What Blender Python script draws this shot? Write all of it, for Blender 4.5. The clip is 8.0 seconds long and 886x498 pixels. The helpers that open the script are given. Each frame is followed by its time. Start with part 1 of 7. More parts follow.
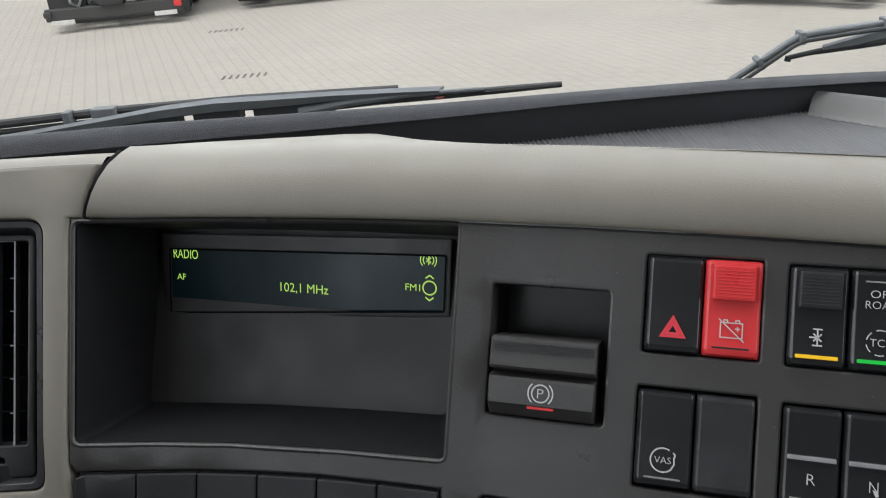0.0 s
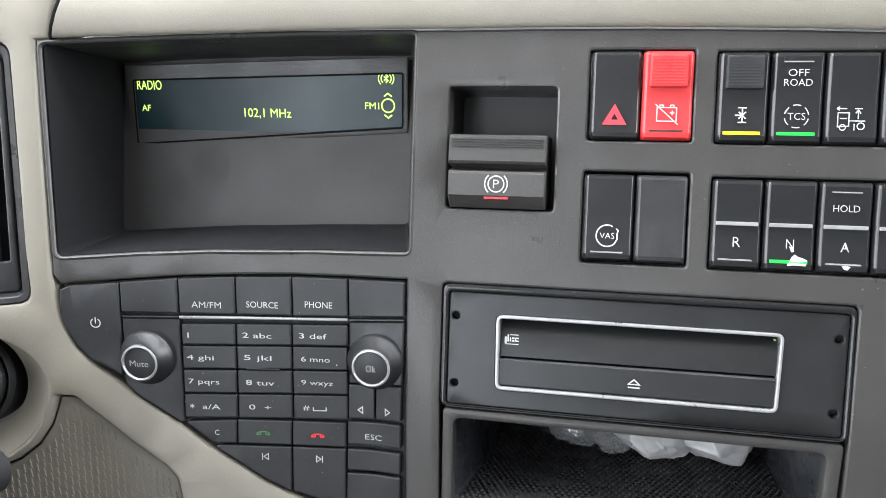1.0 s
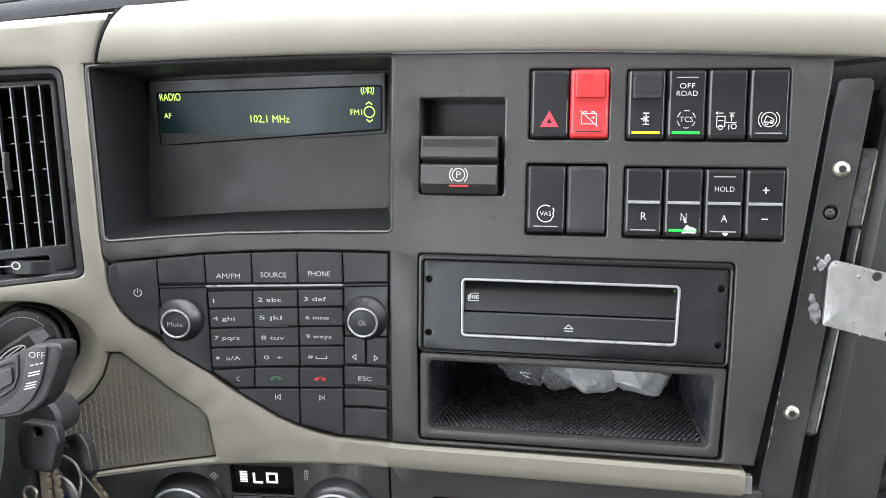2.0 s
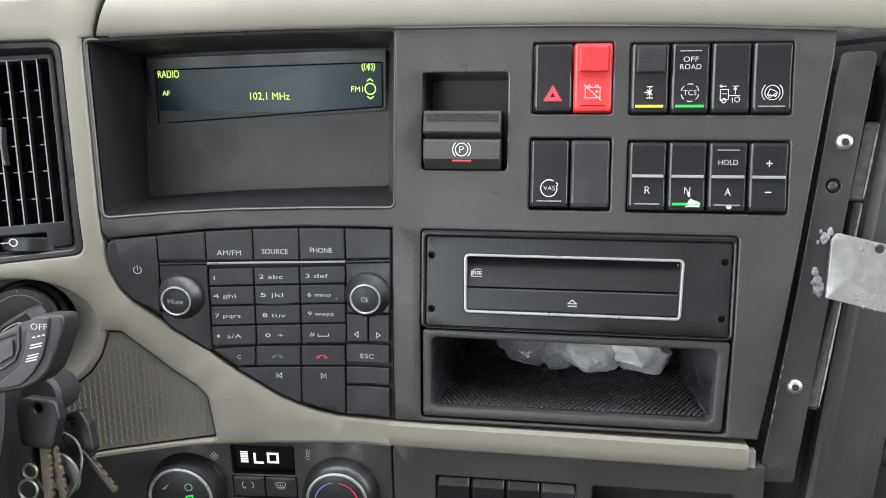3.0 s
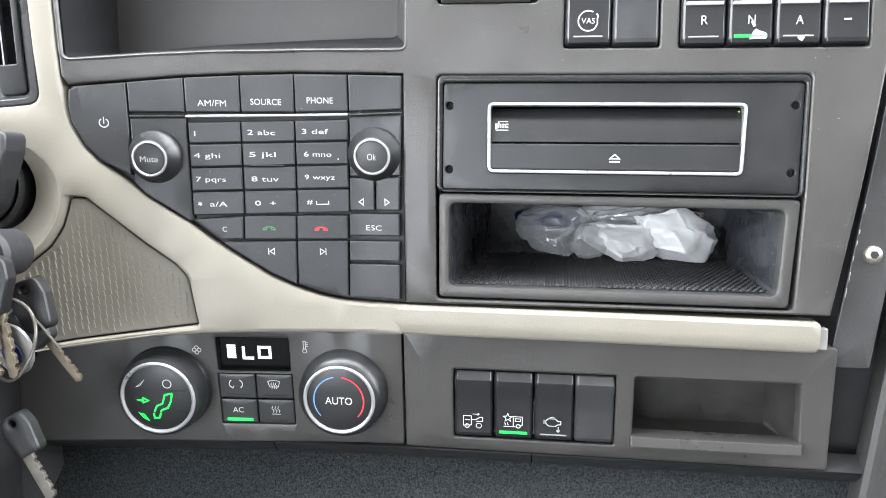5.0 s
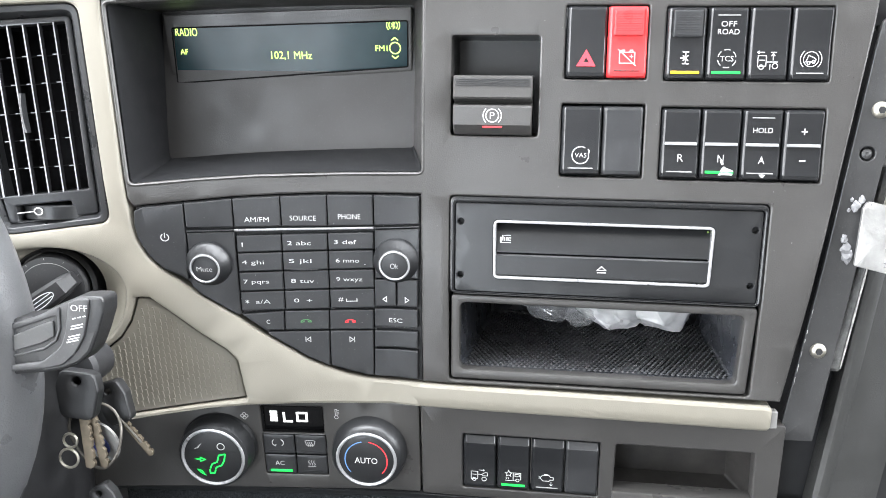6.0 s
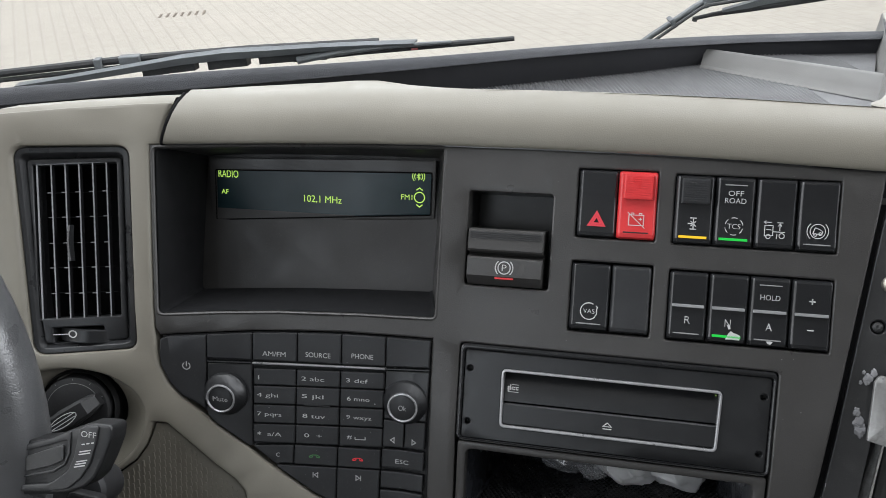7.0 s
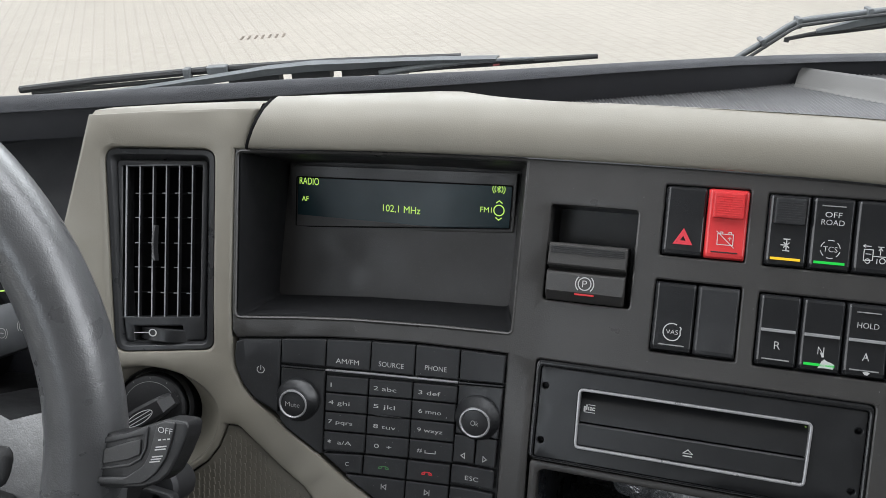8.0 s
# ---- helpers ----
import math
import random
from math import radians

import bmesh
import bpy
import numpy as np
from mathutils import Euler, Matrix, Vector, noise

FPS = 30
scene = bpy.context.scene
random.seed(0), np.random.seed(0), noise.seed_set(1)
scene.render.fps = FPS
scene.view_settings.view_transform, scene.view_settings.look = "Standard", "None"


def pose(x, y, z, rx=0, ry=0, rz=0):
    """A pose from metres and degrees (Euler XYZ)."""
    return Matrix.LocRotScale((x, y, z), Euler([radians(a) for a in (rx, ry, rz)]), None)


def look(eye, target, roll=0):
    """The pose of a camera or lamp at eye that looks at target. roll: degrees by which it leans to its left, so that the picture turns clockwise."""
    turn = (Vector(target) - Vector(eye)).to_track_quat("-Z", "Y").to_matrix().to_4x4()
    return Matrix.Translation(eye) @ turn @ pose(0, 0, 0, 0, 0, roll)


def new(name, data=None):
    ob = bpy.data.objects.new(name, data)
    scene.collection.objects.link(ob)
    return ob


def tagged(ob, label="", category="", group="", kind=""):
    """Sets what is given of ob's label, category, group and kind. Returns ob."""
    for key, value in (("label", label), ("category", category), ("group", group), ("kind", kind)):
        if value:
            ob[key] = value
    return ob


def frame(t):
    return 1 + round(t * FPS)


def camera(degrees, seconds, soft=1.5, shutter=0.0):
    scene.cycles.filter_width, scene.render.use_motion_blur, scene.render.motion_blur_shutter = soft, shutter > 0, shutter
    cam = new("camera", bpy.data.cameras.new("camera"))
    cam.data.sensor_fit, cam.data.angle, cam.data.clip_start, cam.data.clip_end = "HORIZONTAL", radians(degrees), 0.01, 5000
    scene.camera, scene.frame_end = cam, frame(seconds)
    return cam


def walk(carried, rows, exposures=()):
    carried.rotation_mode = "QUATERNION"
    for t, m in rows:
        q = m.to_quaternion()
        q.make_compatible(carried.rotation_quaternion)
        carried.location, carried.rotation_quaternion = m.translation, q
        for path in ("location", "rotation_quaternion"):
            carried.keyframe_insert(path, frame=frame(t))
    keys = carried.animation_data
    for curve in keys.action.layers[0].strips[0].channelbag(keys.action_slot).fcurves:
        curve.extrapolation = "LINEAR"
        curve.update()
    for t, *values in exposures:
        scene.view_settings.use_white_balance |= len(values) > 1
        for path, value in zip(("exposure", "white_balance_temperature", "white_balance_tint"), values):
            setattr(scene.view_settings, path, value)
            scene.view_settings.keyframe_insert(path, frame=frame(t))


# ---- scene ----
# ---- camera ----
# P: the leaning centre panel's own frame (x along it, y into it, z up along it); W: level frame at the same origin;
# C: level frame turned to the cab (x across the cab, y ahead).
P = pose(0, 0, 2.1, -28, 0, 0)
W = pose(0, 0, 2.1)
C = pose(0, 0, 2.1, 0, 0, 16.7)
cam = camera(56.58, 8.0, soft=0.55, shutter=0.12)
ROWS = [
    (0, 0.0758, -0.3545, 0.1140, 16.74, 1.32, 3.80),
    (0.2, 0.0817, -0.3586, 0.1065, 15.79, -0.67, 3.38),
    (0.5, 0.0747, -0.3758, 0.0813, 14.55, -2.75, 2.73),
    (1, 0.0778, -0.3845, 0.0573, 12.47, -3.72, 1.85),
    (1.5, 0.0914, -0.4546, 0.0709, 10.85, -4.66, 1.11),
    (2.8, 0.0879, -0.4987, 0.0571, 8.66, -4.85, 0.68),
    (3, 0.0813, -0.4889, 0.0453, 8.65, -4.78, 0.68),
    (3.3, 0.0671, -0.4488, 0.0073, 8.14, -4.55, 0.65),
    (3.5, 0.0425, -0.4037, -0.0363, 8.43, -4.40, 0.70),
    (3.7, 0.0239, -0.3794, -0.0650, 9.15, -4.81, 0.67),
    (4, 0.0196, -0.3661, -0.0922, 8.32, -4.58, 0.75),
    (4.5, 0.0325, -0.3724, -0.0893, 7.92, -3.39, 0.69),
    (4.7, 0.0526, -0.4031, -0.0759, 8.00, -3.69, 0.64),
    (5.8, 0.0600, -0.4769, 0.0577, 7.81, -10.54, 0.52),
    (6, 0.0568, -0.4872, 0.0745, 7.87, -10.56, 0.61),
    (6.2, 0.0639, -0.4887, 0.0801, 8.10, -8.57, 0.89),
    (6.3, 0.0696, -0.4856, 0.0858, 8.08, -7.43, 1.11),
    (6.5, 0.0911, -0.4805, 0.0971, 8.71, -5.02, 1.79),
    (7, 0.0886, -0.4948, 0.0933, 12.52, -2.40, 3.39),
    (7.5, 0.0762, -0.4965, 0.0840, 15.55, -1.44, 4.63),
    (8, 0.0796, -0.4901, 0.0845, 17.18, -1.01, 5.42),
]
walk(cam, [(t, P @ pose(x, y, z, 90 + pitch, 0, yaw) @ pose(0, 0, 0, 0, 0, roll)) for t, x, y, z, yaw, pitch, roll in ROWS],
     exposures=[(0, 0.65, 6450, 12), (0.5, 1.1, 6450, 12), (1, 2.35, 6450, 12), (1.5, 2.3, 6450, 12), (2.8, 2.05, 6450, 12), (3, 2.05, 6450, 12), (3.5, 2.8, 6450, 12), (4, 3.1, 6450, 12), (4.7, 3.2, 6450, 12), (5.8, 3.25, 6450, 12), (6, 3.1, 6450, 12), (6.5, 1.85, 6450, 12), (7, 0.98, 6450, 12), (7.5, 1.0, 6450, 12), (8, 1.0, 6450, 12)])

# ---- light ----
world = bpy.data.worlds.new("overcast_sky")
scene.world = world
world.use_nodes = True
wn = world.node_tree
sky = wn.nodes.new("ShaderNodeTexSky")
sky.sky_type, sky.sun_disc = "NISHITA", False
sky.sun_elevation, sky.sun_rotation = radians(52), radians(200)
sky.air_density, sky.dust_density, sky.ozone_density = 1.0, 5.0, 1.0
soft_sky = wn.nodes.new("ShaderNodeHueSaturation")
soft_sky.inputs["Saturation"].default_value = 0.25
wn.links.new(sky.outputs[0], soft_sky.inputs["Color"])
wn.links.new(soft_sky.outputs[0], wn.nodes["Background"].inputs["Color"])
wn.nodes["Background"].inputs["Strength"].default_value = 0.13

sun = new("sun", bpy.data.lights.new("sun", "SUN"))
sun.data.energy, sun.data.angle, sun.data.color = 0.9, radians(25), (1.0, 0.97, 0.92)
sun.matrix_world = look((2, -5, 12), (0, 0, 2))


def window_light(name, eye, target, w, h, watts, color=(0.93, 0.97, 1.0)):
    """Daylight entering by a window's opening."""
    lamp = new(name, bpy.data.lights.new(name, "AREA"))
    lamp.data.shape, lamp.data.size, lamp.data.size_y = "RECTANGLE", w, h
    lamp.data.energy, lamp.data.color = watts, color
    lamp.matrix_world = C @ look(eye, target)
    return lamp


window_light("daylight_left", (-0.94, -0.22, 0.50), (0.3, -0.4, 0.1), 0.66, 0.76, 2.4)
# added lamp at an unseen rear window, for the bright reflection in the display
window_light("added_light_rear_left", (-0.97, -1.32, 0.50), (0.2, -0.8, 0.25), 0.82, 0.78, 3.5, (0.86, 0.94, 1.0))
window_light("daylight_right", (1.34, -0.40, 0.48), (0.0, -0.5, 0.2), 0.95, 0.8, 6.3)
window_light("daylight_front", (0.2, 0.20, 0.56), (0.2, -0.30, 0.10), 2.2, 0.8, 15)

# ---- materials ----
MATS = {}


def node(nt, kind, **inputs):
    n = nt.nodes.new(kind)
    for k, v in inputs.items():
        n.inputs[k.replace("_", " ")].default_value = v
    return n


def surface(name, color, rough=0.5, metal=0.0, grain=(0, 0), mottle=(40, 0.0), rough_var=0.1, coat=0.0, spec=0.5, dust=0.0):
    """A node material: base colour with broad mottling, fine dust, roughness variation and grain relief, in metres."""
    m = bpy.data.materials.new(name)
    m.use_nodes = True
    nt = m.node_tree
    b = nt.nodes["Principled BSDF"]
    co = nt.nodes.new("ShaderNodeTexCoord")
    b.inputs["Metallic"].default_value = metal
    b.inputs["Coat Weight"].default_value = coat
    b.inputs["Specular IOR Level"].default_value = spec
    n1 = node(nt, "ShaderNodeTexNoise", Scale=mottle[0], Detail=4.0, Roughness=0.6)
    nt.links.new(co.outputs["Object"], n1.inputs["Vector"])
    ramp = node(nt, "ShaderNodeMapRange")
    ramp.inputs["From Min"].default_value, ramp.inputs["From Max"].default_value = 0.3, 0.7
    ramp.inputs["To Min"].default_value, ramp.inputs["To Max"].default_value = 1 - mottle[1], 1 + mottle[1]
    nt.links.new(n1.outputs[0], ramp.inputs["Value"])
    scale = nt.nodes.new("ShaderNodeVectorMath")
    scale.operation = "SCALE"
    scale.inputs[0].default_value = color
    nt.links.new(ramp.outputs[0], scale.inputs["Scale"])
    out = scale.outputs[0]
    if dust:
        n3 = node(nt, "ShaderNodeTexNoise", Scale=900.0, Detail=2.0)
        nt.links.new(co.outputs["Object"], n3.inputs["Vector"])
        r3 = node(nt, "ShaderNodeMapRange")
        r3.inputs["From Min"].default_value, r3.inputs["From Max"].default_value, r3.inputs["To Max"].default_value = 0.62, 0.8, dust
        nt.links.new(n3.outputs[0], r3.inputs["Value"])
        mx = nt.nodes.new("ShaderNodeMix")
        mx.data_type = "RGBA"
        mx.inputs["B"].default_value = (0.3, 0.29, 0.27, 1)
        nt.links.new(r3.outputs[0], mx.inputs["Factor"])
        nt.links.new(out, mx.inputs["A"])
        out = mx.outputs["Result"]
    nt.links.new(out, b.inputs["Base Color"])
    rr = node(nt, "ShaderNodeMapRange")
    rr.inputs["From Min"].default_value, rr.inputs["From Max"].default_value = 0.3, 0.7
    rr.inputs["To Min"].default_value, rr.inputs["To Max"].default_value = max(0.02, rough - rough_var), min(1, rough + rough_var)
    n2 = node(nt, "ShaderNodeTexNoise", Scale=mottle[0] * 2.3, Detail=5.0)
    nt.links.new(co.outputs["Object"], n2.inputs["Vector"])
    nt.links.new(n2.outputs[0], rr.inputs["Value"])
    nt.links.new(rr.outputs[0], b.inputs["Roughness"])
    if grain[0]:
        g = node(nt, "ShaderNodeTexNoise", Scale=grain[0], Detail=2.0, Roughness=0.6)
        nt.links.new(co.outputs["Object"], g.inputs["Vector"])
        bump = node(nt, "ShaderNodeBump", Strength=grain[1], Distance=0.0004)
        nt.links.new(g.outputs[0], bump.inputs["Height"])
        nt.links.new(bump.outputs[0], b.inputs["Normal"])
    MATS[name] = m
    return m


def glow(name, color, strength):
    m = bpy.data.materials.new(name)
    m.use_nodes = True
    b = m.node_tree.nodes["Principled BSDF"]
    b.inputs["Base Color"].default_value = (*[c * 0.06 for c in color], 1)
    b.inputs["Emission Color"].default_value = (*color, 1)
    b.inputs["Emission Strength"].default_value = strength
    return m


def leather(name, color, scale, rough=0.5, strength=0.6, spec=0.5, wavy=0.0):
    """Grained vinyl: cells with sunk seams."""
    m = surface(name, color, rough, mottle=(25, 0.15), spec=spec)
    nt = m.node_tree
    b = nt.nodes["Principled BSDF"]
    co = nt.nodes.new("ShaderNodeTexCoord")
    v = node(nt, "ShaderNodeTexVoronoi", Scale=scale)
    v.feature = "DISTANCE_TO_EDGE"
    nz = node(nt, "ShaderNodeTexNoise", Scale=scale * 0.4, Detail=3.0)
    nt.links.new(co.outputs["Object"], nz.inputs["Vector"])
    mixv = nt.nodes.new("ShaderNodeVectorMath")
    mixv.operation = "MULTIPLY_ADD"
    mixv.inputs[1].default_value = (0.0004, 0.0004, 0.0004)
    nt.links.new(nz.outputs["Color"], mixv.inputs[0])
    nt.links.new(co.outputs["Object"], mixv.inputs[2])
    nt.links.new(mixv.outputs[0], v.inputs["Vector"])
    mr = node(nt, "ShaderNodeMapRange")
    mr.inputs["From Max"].default_value = 0.25
    nt.links.new(v.outputs["Distance"], mr.inputs["Value"])
    bump = node(nt, "ShaderNodeBump", Strength=strength, Distance=0.0006)
    nt.links.new(mr.outputs[0], bump.inputs["Height"])
    if wavy:
        b.inputs["Coat Weight"].default_value, b.inputs["Coat Roughness"].default_value = 0.35, 0.35
        dents = node(nt, "ShaderNodeTexNoise", Scale=scale * 0.18, Detail=2.0)
        nt.links.new(co.outputs["Object"], dents.inputs["Vector"])
        soft = node(nt, "ShaderNodeBump", Strength=wavy, Distance=0.0025)
        nt.links.new(dents.outputs["Fac"], soft.inputs["Height"])
        nt.links.new(soft.outputs[0], bump.inputs["Normal"])
    nt.links.new(bump.outputs[0], b.inputs["Normal"])
    return m


def pane_glass(name, tint=(0.97, 0.98, 0.97)):
    m = bpy.data.materials.new(name)
    m.use_nodes = True
    nt = m.node_tree
    nt.nodes.remove(nt.nodes["Principled BSDF"])
    clear = nt.nodes.new("ShaderNodeBsdfTransparent")
    clear.inputs["Color"].default_value = (*tint, 1)
    shine = node(nt, "ShaderNodeBsdfGlossy", Roughness=0.02)
    f = node(nt, "ShaderNodeFresnel", IOR=1.45)
    mix = nt.nodes.new("ShaderNodeMixShader")
    nt.links.new(f.outputs[0], mix.inputs[0])
    nt.links.new(clear.outputs[0], mix.inputs[1])
    nt.links.new(shine.outputs[0], mix.inputs[2])
    nt.links.new(mix.outputs[0], nt.nodes["Material Output"].inputs["Surface"])
    return m


PANEL = surface("panel_plastic", (0.0405, 0.0388, 0.0370), 0.36, grain=(1250, 0.25), mottle=(18, 0.12), dust=0.05)
BEIGE = surface("beige_plastic", (0.186, 0.172, 0.141), 0.50, grain=(1600, 0.25), mottle=(14, 0.05), dust=0.04)
BLACK = surface("black_plastic", (0.0110, 0.0114, 0.0122), 0.34, grain=(2200, 0.12), mottle=(30, 0.12), rough_var=0.06, dust=0.04)
KEY = surface("key_plastic", (0.0180, 0.0184, 0.0196), 0.38, grain=(2500, 0.1), mottle=(35, 0.15), dust=0.07)
ROCK = surface("switch_plastic", (0.0110, 0.0114, 0.0124), 0.24, mottle=(30, 0.06), rough_var=0.03)
VOID = surface("matt_near_black", (0.004, 0.004, 0.0045), 0.9, mottle=(30, 0.1), spec=0.15)
SOOT = surface("deep_black_plastic", (0.011, 0.011, 0.012), 0.6, mottle=(30, 0.1))
GREY = surface("grey_plastic", (0.10, 0.105, 0.11), 0.55, grain=(1500, 0.3), mottle=(25, 0.12), dust=0.1)
SLATE = surface("slat_edge_grey", (0.25, 0.255, 0.265), 0.45, mottle=(60, 0.15))
MAT_GREY = surface("grey_rubber_mat", (0.108, 0.108, 0.110), 0.65, grain=(1500, 0.2), mottle=(20, 0.1), dust=0.2)
RIDGE = surface("light_grey_plastic", (0.128, 0.126, 0.120), 0.6, grain=(1600, 0.2), mottle=(18, 0.08))
SILVER = surface("silver_paint", (0.37, 0.37, 0.375), 0.36, 0.6, mottle=(60, 0.08))
ALU = surface("brushed_aluminium", (0.36, 0.355, 0.345), 0.42, 0.8, grain=(900, 0.4), mottle=(120, 0.12))
STEEL = surface("screw_steel", (0.42, 0.395, 0.34), 0.40, 0.9, mottle=(200, 0.2))
BRACKET = surface("painted_steel", (0.036, 0.036, 0.0362), 0.40, 0.1, grain=(1200, 0.2), mottle=(30, 0.2), dust=0.1)
RED = surface("red_plastic", (0.55, 0.030, 0.032), 0.34, mottle=(40, 0.06))
ICON = surface("icon_print", (0.47, 0.47, 0.46), 0.6, mottle=(200, 0.1))
ICON_DIM = surface("icon_print_worn", (0.22, 0.22, 0.215), 0.6, mottle=(300, 0.2))
ICON_RED = glow("icon_red", (1.0, 0.06, 0.09), 0.30)
LED_RED = glow("led_red", (1.0, 0.05, 0.06), 0.25)
LED_GREEN = glow("led_green", (0.004, 0.80, 0.075), 0.36)
LED_AMBER = glow("led_amber", (1.0, 0.60, 0.012), 0.5)
LCD_TEXT = glow("lcd_text", (0.55, 0.95, 0.16), 0.42)
READY = glow("ready_glow", (0.5, 0.9, 0.2), 0.10)
LCD_WHITE = glow("lcd_white", (0.95, 1.0, 0.95), 0.26)
SCREEN = surface("screen_glass", (0.012, 0.029, 0.035), 0.22, mottle=(12, 0.25), rough_var=0.06, spec=0.24)
PANE_BLACK = surface("display_black", (0.004, 0.004, 0.0045), 0.16, mottle=(30, 0.1), rough_var=0.03, spec=0.3)
BLUE_INK = surface("blue_print", (0.10, 0.22, 0.45), 0.6)
RED_INK = surface("red_print", (0.65, 0.03, 0.04), 0.6)
GREEN_INK = surface("green_print", (0.055, 0.17, 0.06), 0.6)
STRIP = leather("grained_vinyl", (0.032, 0.034, 0.039), 1100, 0.48, 0.28)
WHEEL = leather("worn_wheel_leather", (0.060, 0.061, 0.063), 620, 0.34, 0.11, 0.9, 0.14)
SIDE = leather("grained_dark_plastic", (0.022, 0.0222, 0.0212), 1500, 0.5, 0.22)
RUBBER = surface("black_rubber", (0.018, 0.018, 0.019), 0.7, grain=(900, 0.3), mottle=(40, 0.2))
KEYSTEEL = surface("worn_key_steel", (0.10, 0.092, 0.08), 0.5, 0.7, mottle=(150, 0.2))
BRASS = surface("key_brass", (0.11, 0.09, 0.065), 0.5, 0.7, mottle=(150, 0.2))
CURTAIN = surface("rear_curtain_fabric", (0.20, 0.195, 0.188), 0.9, grain=(600, 0.4), mottle=(6, 0.08))
HEADLINER = surface("headliner_fabric", (0.45, 0.44, 0.425), 0.9, grain=(600, 0.4), mottle=(6, 0.06))
TRIM = surface("cab_trim", (0.18, 0.175, 0.165), 0.7, grain=(900, 0.3), mottle=(8, 0.06))
PAINT = surface("truck_paint", (0.06, 0.065, 0.075), 0.35, mottle=(2, 0.2))
TYRE = surface("tyre_rubber", (0.02, 0.02, 0.021), 0.8, grain=(60, 0.3), mottle=(5, 0.2))
WIPER = surface("wiper_plastic", (0.095, 0.10, 0.105), 0.4, mottle=(30, 0.2), dust=0.1)
STALK = surface("stalk_plastic", (0.007, 0.007, 0.0075), 0.5, grain=(1500, 0.2), mottle=(30, 0.15), dust=0.06)
TAUPE = surface("woven_plastic", (0.125, 0.115, 0.094), 0.55, grain=(1600, 0.2), mottle=(20, 0.08))
NICHE_DARK = surface("niche_dark_sheet", (0.009, 0.0092, 0.010), 0.75, grain=(1600, 0.2), mottle=(20, 0.1), spec=0.2)
STALKFACE = surface("worn_stalk_plastic", (0.022, 0.022, 0.023), 0.45, grain=(1500, 0.2), mottle=(60, 0.2), dust=0.1)
WALLGREY = surface("slate_plastic", (0.013, 0.0135, 0.017), 0.6, grain=(1500, 0.2), mottle=(20, 0.12))
# panel plastic again, darker and duller: the niche's shade put into its colour
PANEL_SHADED = surface("shaded_panel_plastic", (0.036, 0.0345, 0.0335), 0.46, grain=(1250, 0.25), mottle=(18, 0.12), dust=0.05)
RIMGREY = surface("soft_dark_plastic", (0.019, 0.0195, 0.0205), 0.33, grain=(1800, 0.15), mottle=(30, 0.1), dust=0.06)
# for scraped paint on the bracket and the lit edge of the side ledge
WORN_LIT = surface("worn_and_lit_edge", (0.42, 0.41, 0.38), 0.45, 0.2, grain=(700, 0.6), mottle=(200, 0.4))
GLASS = pane_glass("window_glass")

# ---- builders ----


def curve(x):
    d = max(0.0, -x - 0.005)
    return -(0.09 * d + 0.5 * d * d)


def surf(x, z):
    """The face of the wrapped upper dash: how far into the dash it lies."""
    a = min(1.0, max(0.0, (-0.012 - x) / 0.03))
    return curve(x) + a * 0.12 * max(0.0, 0.015 - z) + (1 - a) * 0.1 * max(0.0, -0.04 - z)


def low(x, z):
    """The face of the lower dash."""
    return 0.013 + 0.2 * (-0.125 - z) - 0.1 * max(0.0, -0.06 - x)


def back(x, z):
    """The rear wall of the display niche."""
    return 0.0400 + 0.078 * (x + 0.0476)


def face(x, z):
    """The front of the radio display, which hangs a little forward at its top."""
    return back(x, z) - 0.19 * (z - 0.1005)


def flat(x, z):
    return 0.0


def thing(name, label, category, m=None, group="", kind=""):
    ob = new(name)
    ob.empty_display_size = 0.02
    ob.matrix_world = P if m is None else m
    return tagged(ob, label, category, group, kind)


def finish(bm, name, mat, smooth=True):
    bmesh.ops.recalc_face_normals(bm, faces=bm.faces[:])
    me = bpy.data.meshes.new(name)
    for f in bm.faces:
        f.smooth = smooth
    if smooth:
        for e in bm.edges:
            if len(e.link_faces) == 2:
                turn = e.calc_face_angle(0)
                a, b = sorted(f.calc_area() for f in e.link_faces)
                if turn > radians(38) or (turn > radians(11) and b > 3 * a):
                    e.smooth = False
    bm.to_mesh(me)
    bm.free()
    me.materials.append(mat)
    return me


def part(name, bm, mat, parent, label="", smooth=True):
    ob = new(name, finish(bm, name, mat, smooth))
    ob.parent = parent
    if label:
        ob["label"] = label
    return ob


def solid(name, bm, mat, label, category, m=None, group="", kind="", smooth=True):
    """A thing that is one mesh."""
    ob = new(name, finish(bm, name, mat, smooth))
    ob.matrix_world = P if m is None else m
    return tagged(ob, label, category, group, kind)


def rpoly(pts, r=0.001, n=4):
    """A polygon with rounded corners; r: one radius or one for each corner."""
    out = []
    k = len(pts)
    for i, p in enumerate(pts):
        rad = r[i] if isinstance(r, (list, tuple)) else r
        p, a, b = Vector(p), Vector(pts[i - 1]), Vector(pts[(i + 1) % k])
        u, v = (a - p), (b - p)
        lu, lv = u.length, v.length
        u, v = u / lu, v / lv
        ang = u.angle(v)
        if rad <= 0 or ang > 3.1:
            out.append(tuple(p))
            continue
        d = min(rad / math.tan(ang / 2), lu * 0.48, lv * 0.48)
        p0, p1 = p + u * d, p + v * d
        for j in range(n + 1):
            t = j / n
            q = p0 * (1 - t) ** 2 + p * 2 * t * (1 - t) + p1 * t * t
            out.append(tuple(q))
    return out


def rect(x0, z0, x1, z1, r=0.001, n=4):
    return rpoly([(x0, z0), (x1, z0), (x1, z1), (x0, z1)], r, n)


